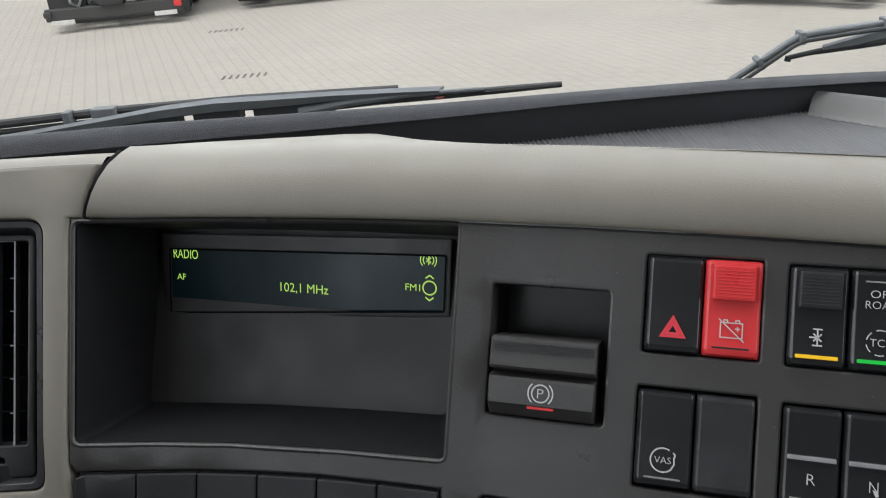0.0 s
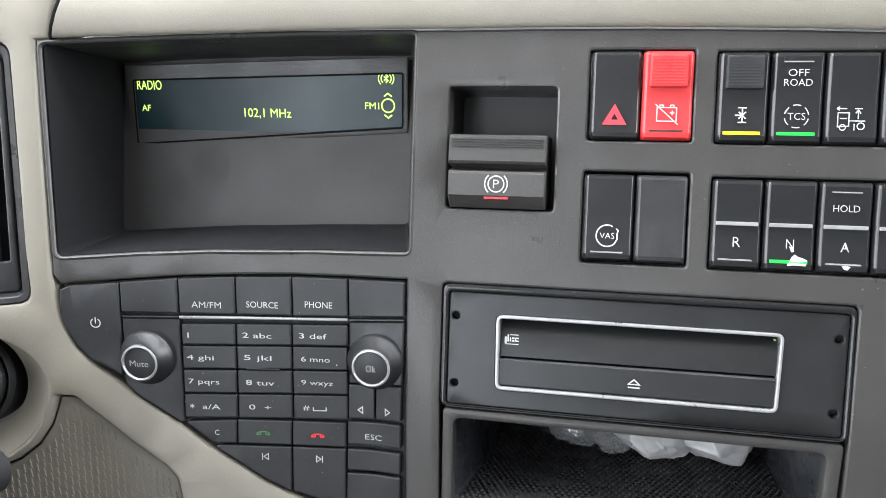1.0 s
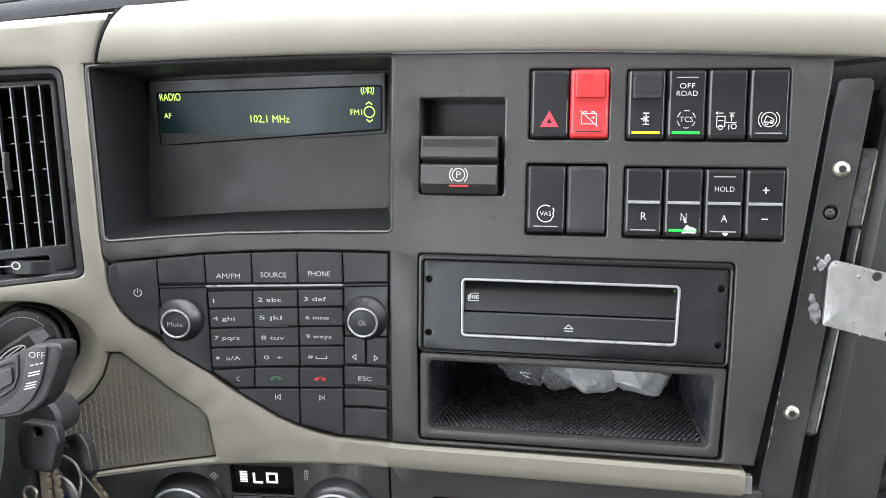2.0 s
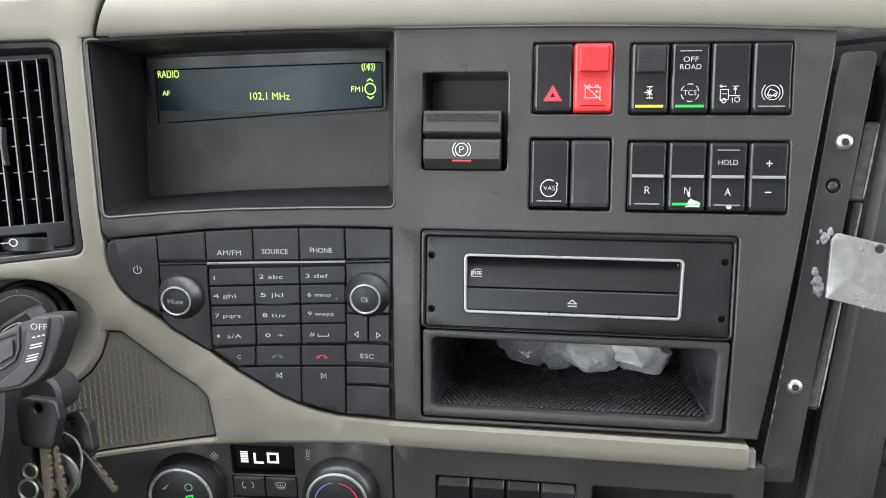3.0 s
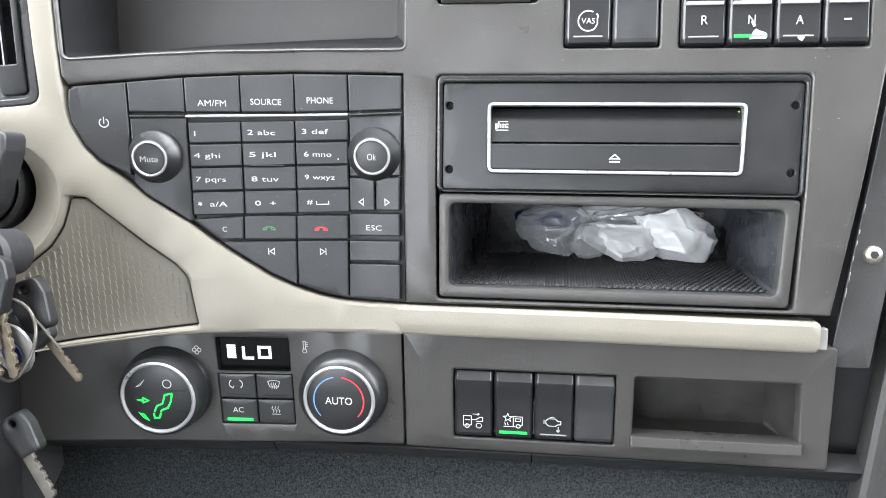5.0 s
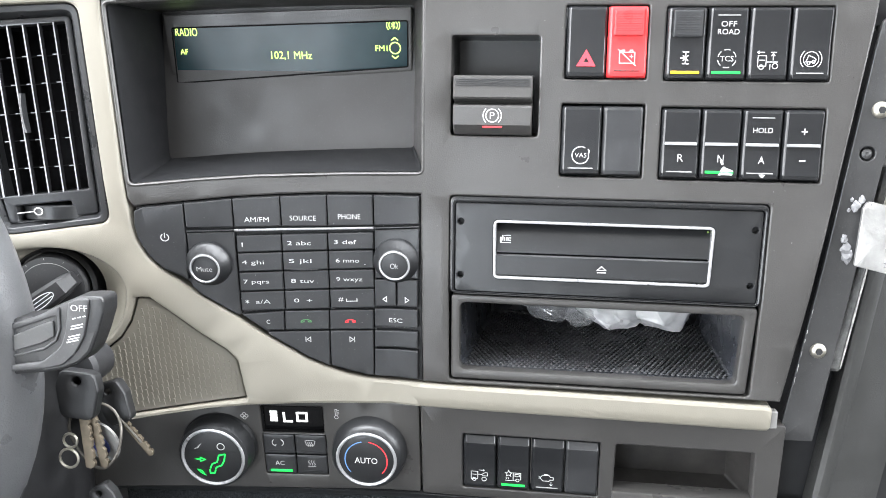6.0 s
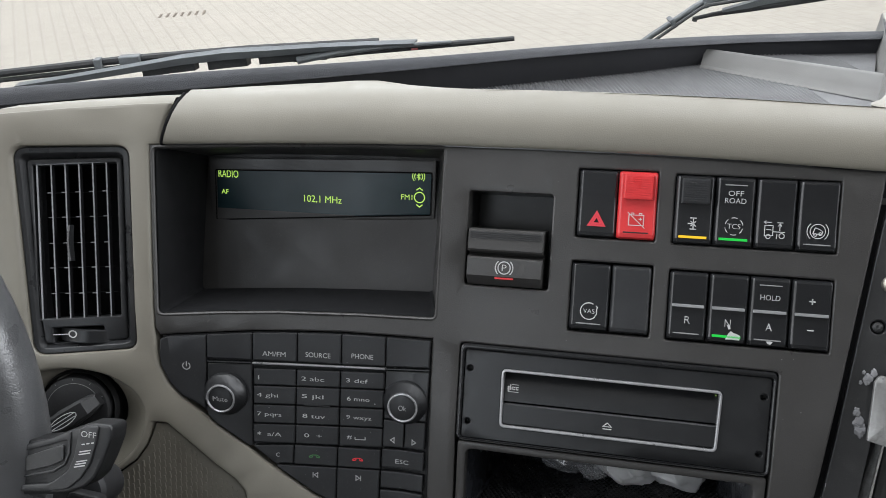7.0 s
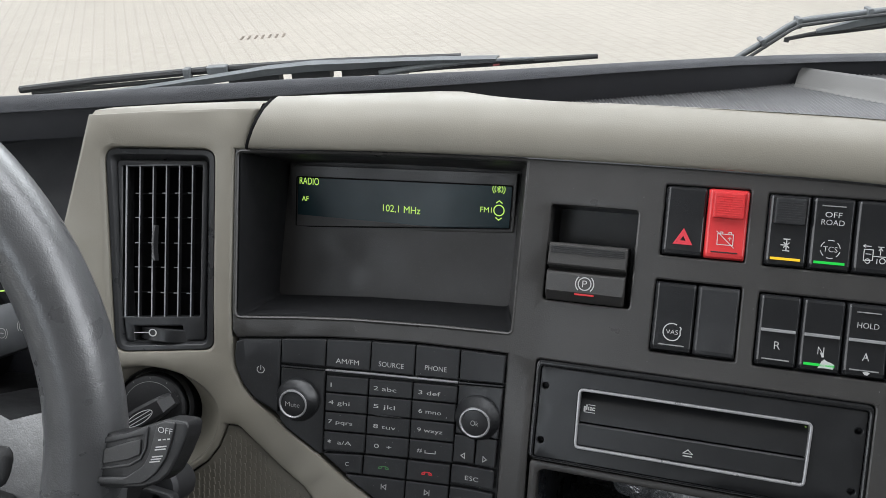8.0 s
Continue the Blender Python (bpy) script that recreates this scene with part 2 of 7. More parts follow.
def area2(loop):
    return sum(a[0] * b[1] - b[0] * a[1] for a, b in zip(loop, loop[1:] + loop[:1]))


def inset(loop, d):
    """The loop moved to its left side by d (inwards when it runs counter-clockwise)."""
    out = []
    k = len(loop)
    for i in range(k):
        a, p, b = Vector(loop[i - 1]), Vector(loop[i]), Vector(loop[(i + 1) % k])
        u, v = (p - a).normalized(), (b - p).normalized()
        n = Vector((-u.y - v.y, u.x + v.x))
        n = n.normalized() if n.length > 1e-6 else Vector((-u.y, u.x))
        c = max(0.4, n.dot(Vector((-u.y, u.x))))
        out.append(tuple(p + n * (d / c)))
    return out


def inside(p, loop):
    x, y = p
    hit = False
    for (x0, y0), (x1, y1) in zip(loop, loop[1:] + loop[:1]):
        if (y0 > y) != (y1 > y) and x < (x1 - x0) * (y - y0) / (y1 - y0) + x0:
            hit = not hit
    return hit


def clean(loop):
    out = []
    for p in loop:
        if not out or (Vector(p) - Vector(out[-1])).length > 2e-5:
            out.append(p)
    if (Vector(out[0]) - Vector(out[-1])).length < 2e-5:
        out.pop()
    return out


def dense(loop, step):
    out = []
    for a, b in zip(loop, loop[1:] + loop[:1]):
        k = max(1, int((Vector(b) - Vector(a)).length / step))
        out += [tuple(Vector(a).lerp(Vector(b), j / k)) for j in range(k)]
    return out


def plate(outer, holes=(), f=flat, off=0.0, thick=0.004, bevel=0.0006, step=0.02, bm=None, rim=None):
    """A plate lying on the face f, its front off metres from it (minus: proud), with rounded edges at its rim and holes."""
    from mathutils.geometry import delaunay_2d_cdt
    bm = bm or bmesh.new()
    loops = []
    for i, lp in enumerate((outer, *holes)):
        lp = clean([tuple(p) for p in lp])
        if (area2(lp) > 0) != (i == 0):
            lp = lp[::-1]
        loops.append(dense(lp, step))
    fronts = [inset(lp, bevel) for lp in loops]
    pts, edges = [], []
    for lp in fronts:
        k0 = len(pts)
        pts += [Vector(p) for p in lp]
        edges += [(k0 + j, k0 + (j + 1) % len(lp)) for j in range(len(lp))]
    nrim = len(pts)
    xs, zs = [p[0] for p in fronts[0]], [p[1] for p in fronts[0]]
    x = min(xs) + step * 0.5
    while x < max(xs):
        z = min(zs) + step * 0.5
        while z < max(zs):
            if inside((x, z), fronts[0]) and not any(inside((x, z), h) for h in fronts[1:]):
                if min((Vector((x, z)) - p).length for p in pts[:nrim]) > step * 0.3:
                    pts.append(Vector((x, z)))
            z += step
        x += step
    v2, _, tris, *_ = delaunay_2d_cdt(pts, edges, [], 0, 1e-7)
    vs = [bm.verts.new((p.x, f(p.x, p.y) + off, p.y)) for p in v2]
    for t in tris:
        c = (v2[t[0]] + v2[t[1]] + v2[t[2]]) / 3
        if inside(c, fronts[0]) and not any(inside(c, h) for h in fronts[1:]):
            try:
                bm.faces.new([vs[j] for j in t])
            except ValueError:
                pass
    for lp, fr in zip(loops, fronts):
        rings = []
        for d, dep in ((bevel, 0.0), (bevel * 0.3, bevel * 0.3), (0.0, bevel), (0.0, thick)):
            ring = inset(lp, d)
            rings.append([bm.verts.new((p[0], f(p[0], p[1]) + off + dep, p[1])) for p in ring])
        for a, b in zip(rings, rings[1:]):
            k = len(a)
            for j in range(k):
                bm.faces.new((a[j], a[(j + 1) % k], b[(j + 1) % k], b[j]))
    bmesh.ops.remove_doubles(bm, verts=bm.verts[:], dist=2e-6)
    return bm


def loft(loops, close_ends=False, bm=None, ring=True):
    """Skin through lists of 3D points of equal length."""
    bm = bm or bmesh.new()
    rows = [[bm.verts.new(p) for p in lp] for lp in loops]
    for a, b in zip(rows, rows[1:]):
        k = len(a)
        for j in range(k if ring else k - 1):
            q = (a[j], a[(j + 1) % k], b[(j + 1) % k], b[j])
            bm.faces.new(q)
    if close_ends:
        bm.faces.new(rows[0])
        bm.faces.new(rows[-1][::-1])
    return bm


def lathe(profile, n=40, bm=None, m=None):
    """Turns (radius, y) round the y axis; m places it."""
    loops = []
    for r, y in profile:
        r = max(r, 1e-5)
        loops.append([Vector((r * math.cos(2 * math.pi * j / n), y, r * math.sin(2 * math.pi * j / n))) for j in range(n)])
    if m is not None:
        loops = [[m @ p for p in lp] for lp in loops]
    bm = bm or bmesh.new()
    rows = [[bm.verts.new(p) for p in lp] for lp in loops]
    for a, b in zip(rows, rows[1:]):
        for j in range(n):
            bm.faces.new((a[j], a[(j + 1) % n], b[(j + 1) % n], b[j]))
    return bm


def box(x0, y0, z0, x1, y1, z1, bevel=0.0, bm=None, m=None, segs=2):
    own = bmesh.new()
    bmesh.ops.create_cube(own, size=1.0)
    for v in own.verts:
        v.co = Vector((x0 + (v.co.x + 0.5) * (x1 - x0), y0 + (v.co.y + 0.5) * (y1 - y0), z0 + (v.co.z + 0.5) * (z1 - z0)))
    if bevel:
        bmesh.ops.bevel(own, geom=own.edges[:], offset=bevel, segments=segs, affect="EDGES", profile=0.6)
    if m is not None:
        bmesh.ops.transform(own, matrix=m, verts=own.verts[:])
    if bm is None:
        return own
    me = bpy.data.meshes.new("joined")
    own.to_mesh(me)
    own.free()
    bm.from_mesh(me)
    bpy.data.meshes.remove(me)
    return bm


def tube(path, r, n=10, bm=None, flatten=1.0):
    """A round bar along 3D points; r: one radius or one for each point."""
    bm = bm or bmesh.new()
    path = [Vector(p) for p in path]
    rows = []
    for i, p in enumerate(path):
        d = (path[min(i + 1, len(path) - 1)] - path[max(i - 1, 0)]).normalized()
        a = d.cross(Vector((0, 0, 1)))
        a = a.normalized() if a.length > 1e-4 else Vector((1, 0, 0))
        b = a.cross(d).normalized()
        rad = r[i] if isinstance(r, (list, tuple)) else r
        rows.append([bm.verts.new(p + a * rad * math.cos(2 * math.pi * j / n) + b * rad * flatten * math.sin(2 * math.pi * j / n)) for j in range(n)])
    for u, v in zip(rows, rows[1:]):
        for j in range(n):
            bm.faces.new((u[j], u[(j + 1) % n], v[(j + 1) % n], v[j]))
    bm.faces.new(rows[0])
    bm.faces.new(rows[-1][::-1])
    return bm


def ribbon(lines, width, f=flat, off=-0.0002, at=(0, 0), s=1.0, bm=None):
    """Printed strokes: flat bands along 2D polylines (closed where the last point repeats the first)."""
    bm = bm or bmesh.new()
    for ln in lines:
        pts = [Vector((at[0] + s * x, at[1] + s * z)) for x, z in ln]
        shut = len(pts) > 2 and (pts[0] - pts[-1]).length < 1e-7
        if shut:
            pts.pop()
        k = len(pts)
        lefts, rights = [], []
        for i in range(k):
            a = pts[i - 1] if (i or shut) else None
            b = pts[(i + 1) % k] if (i < k - 1 or shut) else None
            u = (pts[i] - a).normalized() if a is not None else (b - pts[i]).normalized()
            v = (b - pts[i]).normalized() if b is not None else u
            n = Vector((-u.y - v.y, u.x + v.x))
            n = n.normalized() if n.length > 1e-6 else Vector((-u.y, u.x))
            c = max(0.45, n.dot(Vector((-u.y, u.x))))
            o = n * (width / 2 / c)
            for lst, q in ((lefts, pts[i] + o), (rights, pts[i] - o)):
                lst.append(bm.verts.new((q.x, f(q.x, q.y) + off, q.y)))
        for i in range(k if shut else k - 1):
            j = (i + 1) % k
            bm.faces.new((lefts[i], lefts[j], rights[j], rights[i]))
    return bm


def arc(cx, cz, r, a0, a1, n=16):
    return [(cx + r * math.cos(radians(a0 + (a1 - a0) * i / n)), cz + r * math.sin(radians(a0 + (a1 - a0) * i / n))) for i in range(n + 1)]


def ring(cx, cz, r, n=28):
    p = arc(cx, cz, r, 0, 360, n)
    p[-1] = p[0]
    return p


def poly(pts, f=flat, off=-0.0002, at=(0, 0), s=1.0, bm=None):
    """A filled flat shape."""
    bm = bm or bmesh.new()
    bm.faces.new([bm.verts.new((at[0] + s * x, f(at[0] + s * x, at[1] + s * z) + off, at[1] + s * z)) for x, z in pts])
    return bm


def letters(body, x, z, w, h, parent, mat=None, f=flat, off=-0.0002, name="lettering", weight=-0.010):
    """Words in the built-in font, fitted to a width and height, lying on the face f."""
    cu = bpy.data.curves.new("words", "FONT")
    cu.body, cu.resolution_u, cu.offset = body, 3, weight
    tmp = new("words", cu)
    me = bpy.data.meshes.new_from_object(tmp.evaluated_get(bpy.context.evaluated_depsgraph_get()))
    bpy.data.objects.remove(tmp)
    bpy.data.curves.remove(cu)
    bm = bmesh.new()
    bm.from_mesh(me)
    bpy.data.meshes.remove(me)
    xs, ys = [v.co.x for v in bm.verts], [v.co.y for v in bm.verts]
    cx, cy, sx, sy = (min(xs) + max(xs)) / 2, (min(ys) + max(ys)) / 2, w / (max(xs) - min(xs)), h / max(1e-6, max(ys) - min(ys))
    for v in bm.verts:
        u, q = x + (v.co.x - cx) * sx, z + (v.co.y - cy) * sy
        v.co = (u, f(u, q) + off, q)
    return part(name, bm, mat or ICON, parent, smooth=False)

# ---- ground and distance ----
def ground_material():
    m = bpy.data.materials.new("concrete_pavers")
    m.use_nodes = True
    nt = m.node_tree
    b = nt.nodes["Principled BSDF"]
    co = nt.nodes.new("ShaderNodeTexCoord")
    turn = nt.nodes.new("ShaderNodeMapping")
    turn.inputs["Rotation"].default_value = (0, 0, radians(52))
    nt.links.new(co.outputs["Object"], turn.inputs["Vector"])
    br = node(nt, "ShaderNodeTexBrick", Scale=1.0)
    br.inputs["Color1"].default_value = (0.460, 0.440, 0.400, 1)
    br.inputs["Color2"].default_value = (0.450, 0.431, 0.391, 1)
    br.inputs["Mortar"].default_value = (0.408, 0.390, 0.354, 1)
    br.inputs["Brick Width"].default_value, br.inputs["Row Height"].default_value = 0.30, 0.15
    br.inputs["Mortar Size"].default_value = 0.013
    nt.links.new(turn.outputs[0], br.inputs["Vector"])
    n1 = node(nt, "ShaderNodeTexNoise", Scale=0.35, Detail=5.0)
    nt.links.new(co.outputs["Object"], n1.inputs["Vector"])
    r1 = node(nt, "ShaderNodeMapRange")
    r1.inputs["To Min"].default_value, r1.inputs["To Max"].default_value = 0.82, 1.14
    nt.links.new(n1.outputs[0], r1.inputs["Value"])
    n2 = node(nt, "ShaderNodeTexNoise", Scale=6.0, Detail=6.0)
    nt.links.new(co.outputs["Object"], n2.inputs["Vector"])
    r2 = node(nt, "ShaderNodeMapRange")
    r2.inputs["To Min"].default_value, r2.inputs["To Max"].default_value = 0.88, 1.1
    nt.links.new(n2.outputs[0], r2.inputs["Value"])
    mul = nt.nodes.new("ShaderNodeMath")
    mul.operation = "MULTIPLY"
    nt.links.new(r1.outputs[0], mul.inputs[0])
    nt.links.new(r2.outputs[0], mul.inputs[1])
    sc = nt.nodes.new("ShaderNodeVectorMath")
    sc.operation = "SCALE"
    nt.links.new(br.outputs["Color"], sc.inputs[0])
    nt.links.new(mul.outputs[0], sc.inputs["Scale"])
    nt.links.new(sc.outputs[0], b.inputs["Base Color"])
    b.inputs["Roughness"].default_value = 0.8
    bump = node(nt, "ShaderNodeBump", Strength=0.3, Distance=0.01)
    nt.links.new(br.outputs["Fac"], bump.inputs["Height"])
    bump.invert = True
    nt.links.new(bump.outputs[0], b.inputs["Normal"])
    return m


bm = bmesh.new()
bmesh.ops.create_grid(bm, x_segments=8, y_segments=8, size=3000)
solid("ground", bm, ground_material(), "pale concrete block paving of a truck yard", "paving", pose(0, 0, 0), kind="structure")

WET = surface("drain_iron", (0.20, 0.175, 0.145), 0.6, mottle=(6, 0.3))
for gx, gy, turn_deg in ((-7.62, 12.2, 20), (-5.57, 9.12, 20)):
    drain = thing("drain_grate", "dark slotted drain grate set in the paving", "drain", pose(gx, gy, 0, 0, 0, turn_deg), "yard drains")
    for i in range(7):
        part("slot", box(-0.30 + i * 0.09, -0.10, 0.002, -0.27 + i * 0.09, 0.10, 0.008, 0.002), WET, drain)


def parked_truck(m, label, plates=True):
    tr = thing("parked_truck", label, "truck", m, "parked trucks")
    part("chassis", box(-0.45, 0.2, 0.75, 0.45, 6.5, 1.0, 0.03), PAINT, tr)
    part("load_body", box(-1.27, 0.25, 1.15, 1.27, 7.0, 3.6, 0.05), PAINT, tr, "dark box body")
    part("rear_bumper", box(-1.2, 0.0, 0.22, 1.2, 0.14, 0.44, 0.03), BRACKET, tr, "black underrun bar")
    part("underrun_bar", box(-1.15, 0.30, 0.12, 1.15, 0.38, 0.30, 0.03), BRACKET, tr)
    part("air_tank", lathe([(0.0, -0.55), (0.14, -0.5), (0.15, 0.0), (0.14, 0.5), (0.0, 0.55)], 20, m=pose(0.35, 0.9, 0.62, 0, 0, 90)), SILVER, tr)
    part("coupling", box(-0.22, -0.10, 0.42, 0.22, 0.2, 0.70, 0.05), RUBBER, tr, "black coupling")
    for k in range(5):
        x = -0.75 + 0.36 * k
        part("hose", tube([(x, 0.1, 0.72), (x + 0.06, -0.04, 0.52), (x + 0.16, 0.02, 0.44), (x + 0.28, 0.12, 0.66)], 0.03, 8), RUBBER if k % 2 else GREY, tr)
    part("tool_box", box(-0.55, 0.5, 0.40, -0.10, 1.0, 0.74, 0.03), PAINT, tr)
    for sx in (-1, 1):
        part("mudflap", box(sx * 0.98 - 0.28, 0.55, 0.10, sx * 0.98 + 0.28, 0.58, 1.0, 0.01), RUBBER, tr)
        if plates:
            part("number_plate" if sx < 0 else "marker_board", box(sx * 0.90 - 0.20, -0.03, 0.16, sx * 0.90 + 0.20, 0.0, 0.24, 0.008), PLATE_WHITE, tr, "plain white plate")
            part("tail_light", box(sx * 1.14 - 0.07, -0.05, 0.30, sx * 1.14 + 0.07, 0.0, 0.40, 0.02), RED if sx > 0 else BRACKET, tr, "tail light")
        for ax in (1.4, 2.7):
            wm = pose(sx * 0.98, ax, 0.5, 0, 0, 90)
            wheel = part("wheel", lathe([(0.28, -0.15), (0.44, -0.16), (0.5, -0.1), (0.5, 0.1), (0.44, 0.16), (0.28, 0.15)], 32, m=wm), TYRE, tr, "black tyre")
            part("rim", lathe([(0.02, -0.06), (0.2, -0.06), (0.27, -0.12), (0.28, 0.12)], 32, m=wm), SILVER, wheel)
    return tr


PLATE_WHITE = surface("plate_white", (0.5, 0.5, 0.49), 0.5, mottle=(10, 0.1))
parked_truck(pose(-10.10, 12.60, 0, 0, 0, 25), "dark parked truck with white plates and red tail lights")
parked_truck(pose(-7.35, 14.60, 0, 0, 0, 24), "dark parked truck further off on the yard", False)
parked_truck(pose(1.2, 13.0, 0, 0, 0, -20), "dark parked truck at the far side of the yard")

# ---- cab shell ----
X0, X1, Y0, FLOOR, ROOF = -1.0, 1.4, -1.9, -0.78, 1.0
solid("cab_floor", box(X0, Y0, FLOOR - 0.05, X1, 0.4, FLOOR), RUBBER, "black rubber cab floor", "floor", C, kind="structure")
solid("ceiling", box(X0, Y0, ROOF, X1, 0.05, ROOF + 0.05), HEADLINER, "light fabric cab ceiling", "ceiling", C, kind="structure")
solid("wall_rear", box(X0, Y0 - 0.05, FLOOR, X1, Y0, ROOF), CURTAIN, "pale fabric rear wall of the cab", "wall", C, kind="structure")
for nm, xa, xb in (("wall_left", X0 - 0.05, X0), ("wall_right", X1, X1 + 0.05)):
    bm = bmesh.new()
    rear = (-1.75, 0.10, -0.89, 0.92) if nm == "wall_left" else None
    closed = ((Y0, FLOOR, -0.85, ROOF),) if rear is None else ((Y0, FLOOR, rear[0], ROOF), (rear[2], FLOOR, -0.85, ROOF), (rear[0], FLOOR, rear[2], rear[1]), (rear[0], rear[3], rear[2], ROOF))
    for a in (*closed, (-0.85, FLOOR, 0.2, 0.06), (-0.85, 0.9, 0.2, ROOF), (0.12, 0.06, 0.2, 0.9), (0.2, FLOOR, 0.39, 0.1)):
        box(xa, a[0], a[1], xb, a[2], a[3], bm=bm)
    solid(nm, bm, TRIM, "trimmed cab side with a door window", "wall", C, kind="structure")
    win = solid("window_1" if nm == "wall_left" else "window_2", box((xa + xb) / 2 - 0.002, -0.85, 0.06, (xa + xb) / 2 + 0.002, 0.12, 0.9), GLASS,
                "clear side door window", "window", C, kind="structure")
    win.visible_shadow = False
    if rear:
        # unseen window, added to go with the rear left lamp
        win = solid("window_4", box((xa + xb) / 2 - 0.002, rear[0], rear[1], (xa + xb) / 2 + 0.002, rear[2], rear[3]), GLASS, "clear side window added out of view behind the driver's door", "window", C, kind="structure")
        win.visible_shadow = False
solid("cab_base", box(X0 + 0.02, Y0, -2.098, X1 - 0.02, 0.37, FLOOR - 0.052), TRIM, "plain lower body of the truck under the cab floor", "truck body", C, kind="structure")
# front below the glass, the dark scuttle between dash and glass, and the screen itself
solid("wall_front", box(X0, 0.34, FLOOR, X1, 0.39, 0.02), TRIM, "front wall of the cab below the windscreen", "wall", C, kind="structure")
solid("scuttle", box(X0, 0.135, 0.02, X1, 0.39, 0.05, 0.008), SOOT, "black scuttle under the windscreen", "trim", C, kind="structure")
bm = loft([[(X0, 0.30, 0.05), (X0, 0.304, 0.05), (X0, 0.104, 1.0), (X0, 0.10, 1.0)], [(X1, 0.30, 0.05), (X1, 0.304, 0.05), (X1, 0.104, 1.0), (X1, 0.10, 1.0)]], True)
screen_pane = solid("window_3", bm, GLASS, "clear windscreen of the cab", "windscreen", C, kind="structure", smooth=False)
screen_pane.visible_shadow = False
for xa in (X0 - 0.02, X1 - 0.06):
    solid("trim", loft([[(xa, 0.25, 0.0), (xa + 0.08, 0.25, 0.0), (xa + 0.08, 0.34, 0.0), (xa, 0.34, 0.0)],
                        [(xa, 0.05, 1.0), (xa + 0.08, 0.05, 1.0), (xa + 0.08, 0.14, 1.0), (xa, 0.14, 1.0)]], True), TRIM, "windscreen pillar", "pillar", C, kind="structure")

# ---- dashboard ----
dash = thing("dashboard", "beige and dark grey truck dashboard wrapping round the driver", "dashboard")

TOP = [(-0.2020, 0.1255), (-0.16, 0.1285), (-0.12, 0.131), (-0.07, 0.1335), (-0.025, 0.135), (0.03, 0.1353), (0.083, 0.135), (0.15, 0.1335), (0.2254, 0.1305)]
KEYTOP = [(-0.0242, 0.0163), (-0.0523, 0.0165), (-0.0798, 0.0165), (-0.1072, 0.0155), (-0.1349, 0.014), (-0.1627, 0.0112), (-0.186, 0.0088), (-0.1915, 0.0078)]
DIAG = [(-0.1928, -0.0034), (-0.1915, -0.0115), (-0.1865, -0.0225), (-0.1795, -0.0305), (-0.1675, -0.0395), (-0.159, -0.0478), (-0.1374, -0.0622), (-0.1235, -0.0735),
        (-0.1205, -0.0752), (-0.0965, -0.091), (-0.0828, -0.0975), (-0.0715, -0.1015), (-0.0594, -0.1042), (-0.0435, -0.1056), (-0.024, -0.1058)]
NICHE = rpoly([(-0.2003, 0.1238), (-0.1930, 0.0210), (-0.155, 0.0245), (-0.121, 0.0268), (-0.07, 0.0284), (-0.0235, 0.029), (-0.0235, 0.1334), (-0.08, 0.1317), (-0.14, 0.1284)],
              [0.003, 0.004, 0, 0, 0, 0.003, 0.002, 0, 0])
BRAKE = rect(-0.0067, 0.0513, 0.0444, 0.1089, 0.0022)
OPEN_A = rect(0.0586, 0.0846, 0.1046, 0.1255, 0.0012)
OPEN_B = rect(0.1141, 0.0840, 0.2030, 0.1247, 0.0012)
OPEN_C = rect(0.0578, 0.0285, 0.1049, 0.0707, 0.0012)
OPEN_D = rect(0.1141, 0.0280, 0.2031, 0.0695, 0.0012)
SLOT = rpoly([(-0.0068, -0.1022), (0.1762, -0.1028), (0.1779, 0.0153), (-0.0069, 0.0157)], 0.003)
outline = TOP + [(0.2243, 0.115), (0.2094, 0.0), (0.1943, -0.1048), (0.089, -0.1046), (-0.0037, -0.1048), (-0.0237, -0.1050)] + KEYTOP + [(-0.1943, 0.0125)]
part("centre_panel", plate(outline, (NICHE, BRAKE, OPEN_A, OPEN_B, OPEN_C, OPEN_D, SLOT), surf, 0.0, 0.014, 0.0011, 0.014), PANEL, dash, "dark grey grained centre panel")

# niche for the display: walls from the opening to the rear wall
front_loop = dense(clean(NICHE), 0.012)


def deeper(x, z):
    """Spreads a place on the rear wall towards the driver's side, where the wall lies furthest in."""
    return x + 0.044 * (x + 0.0475), z - 0.225 * (x + 0.0475) * (z - 0.07)


def to_back(p):
    u = max(0.0, (p[0] + 0.1937) / 0.1702)
    z_lo, z_hi = 0.033 + 0.0075 * u, 0.1225 + 0.008 * u
    lo, hi = 0.0215 + 0.0075 * min(1, max(0, u)) ** 0.7, 0.1236 + 0.0098 * u
    v = (p[1] - lo) / (hi - lo)
    x, z = deeper(-0.1925 + u * (0.1925 - 0.0362), z_lo + v * (z_hi - z_lo))
    return (x, back(x, 0), z)


bk = [to_back(p) for p in front_loop]
bm = loft([[(p[0], surf(*p) + 0.0125, p[1]) for p in front_loop],
           [((p[0] * 3 + q[0]) / 4, (surf(*p) * 3 + q[1]) / 4 + 0.004, (p[1] * 3 + q[2]) / 4) for p, q in zip(front_loop, bk)],
           [((p[0] + q[0] * 9) / 10, (surf(*p) + q[1] * 9) / 10, (p[1] + q[2] * 9) / 10) for p, q in zip(front_loop, bk)], bk])
bm.faces.new([bm.verts.new(q) for q in bk])
bmesh.ops.remove_doubles(bm, verts=bm.verts[:], dist=1e-6)
part("display_niche", bm, PANEL_SHADED, dash, "deep dark niche round the display")
lip = clean(NICHE) if area2(NICHE) > 0 else clean(NICHE)[::-1]
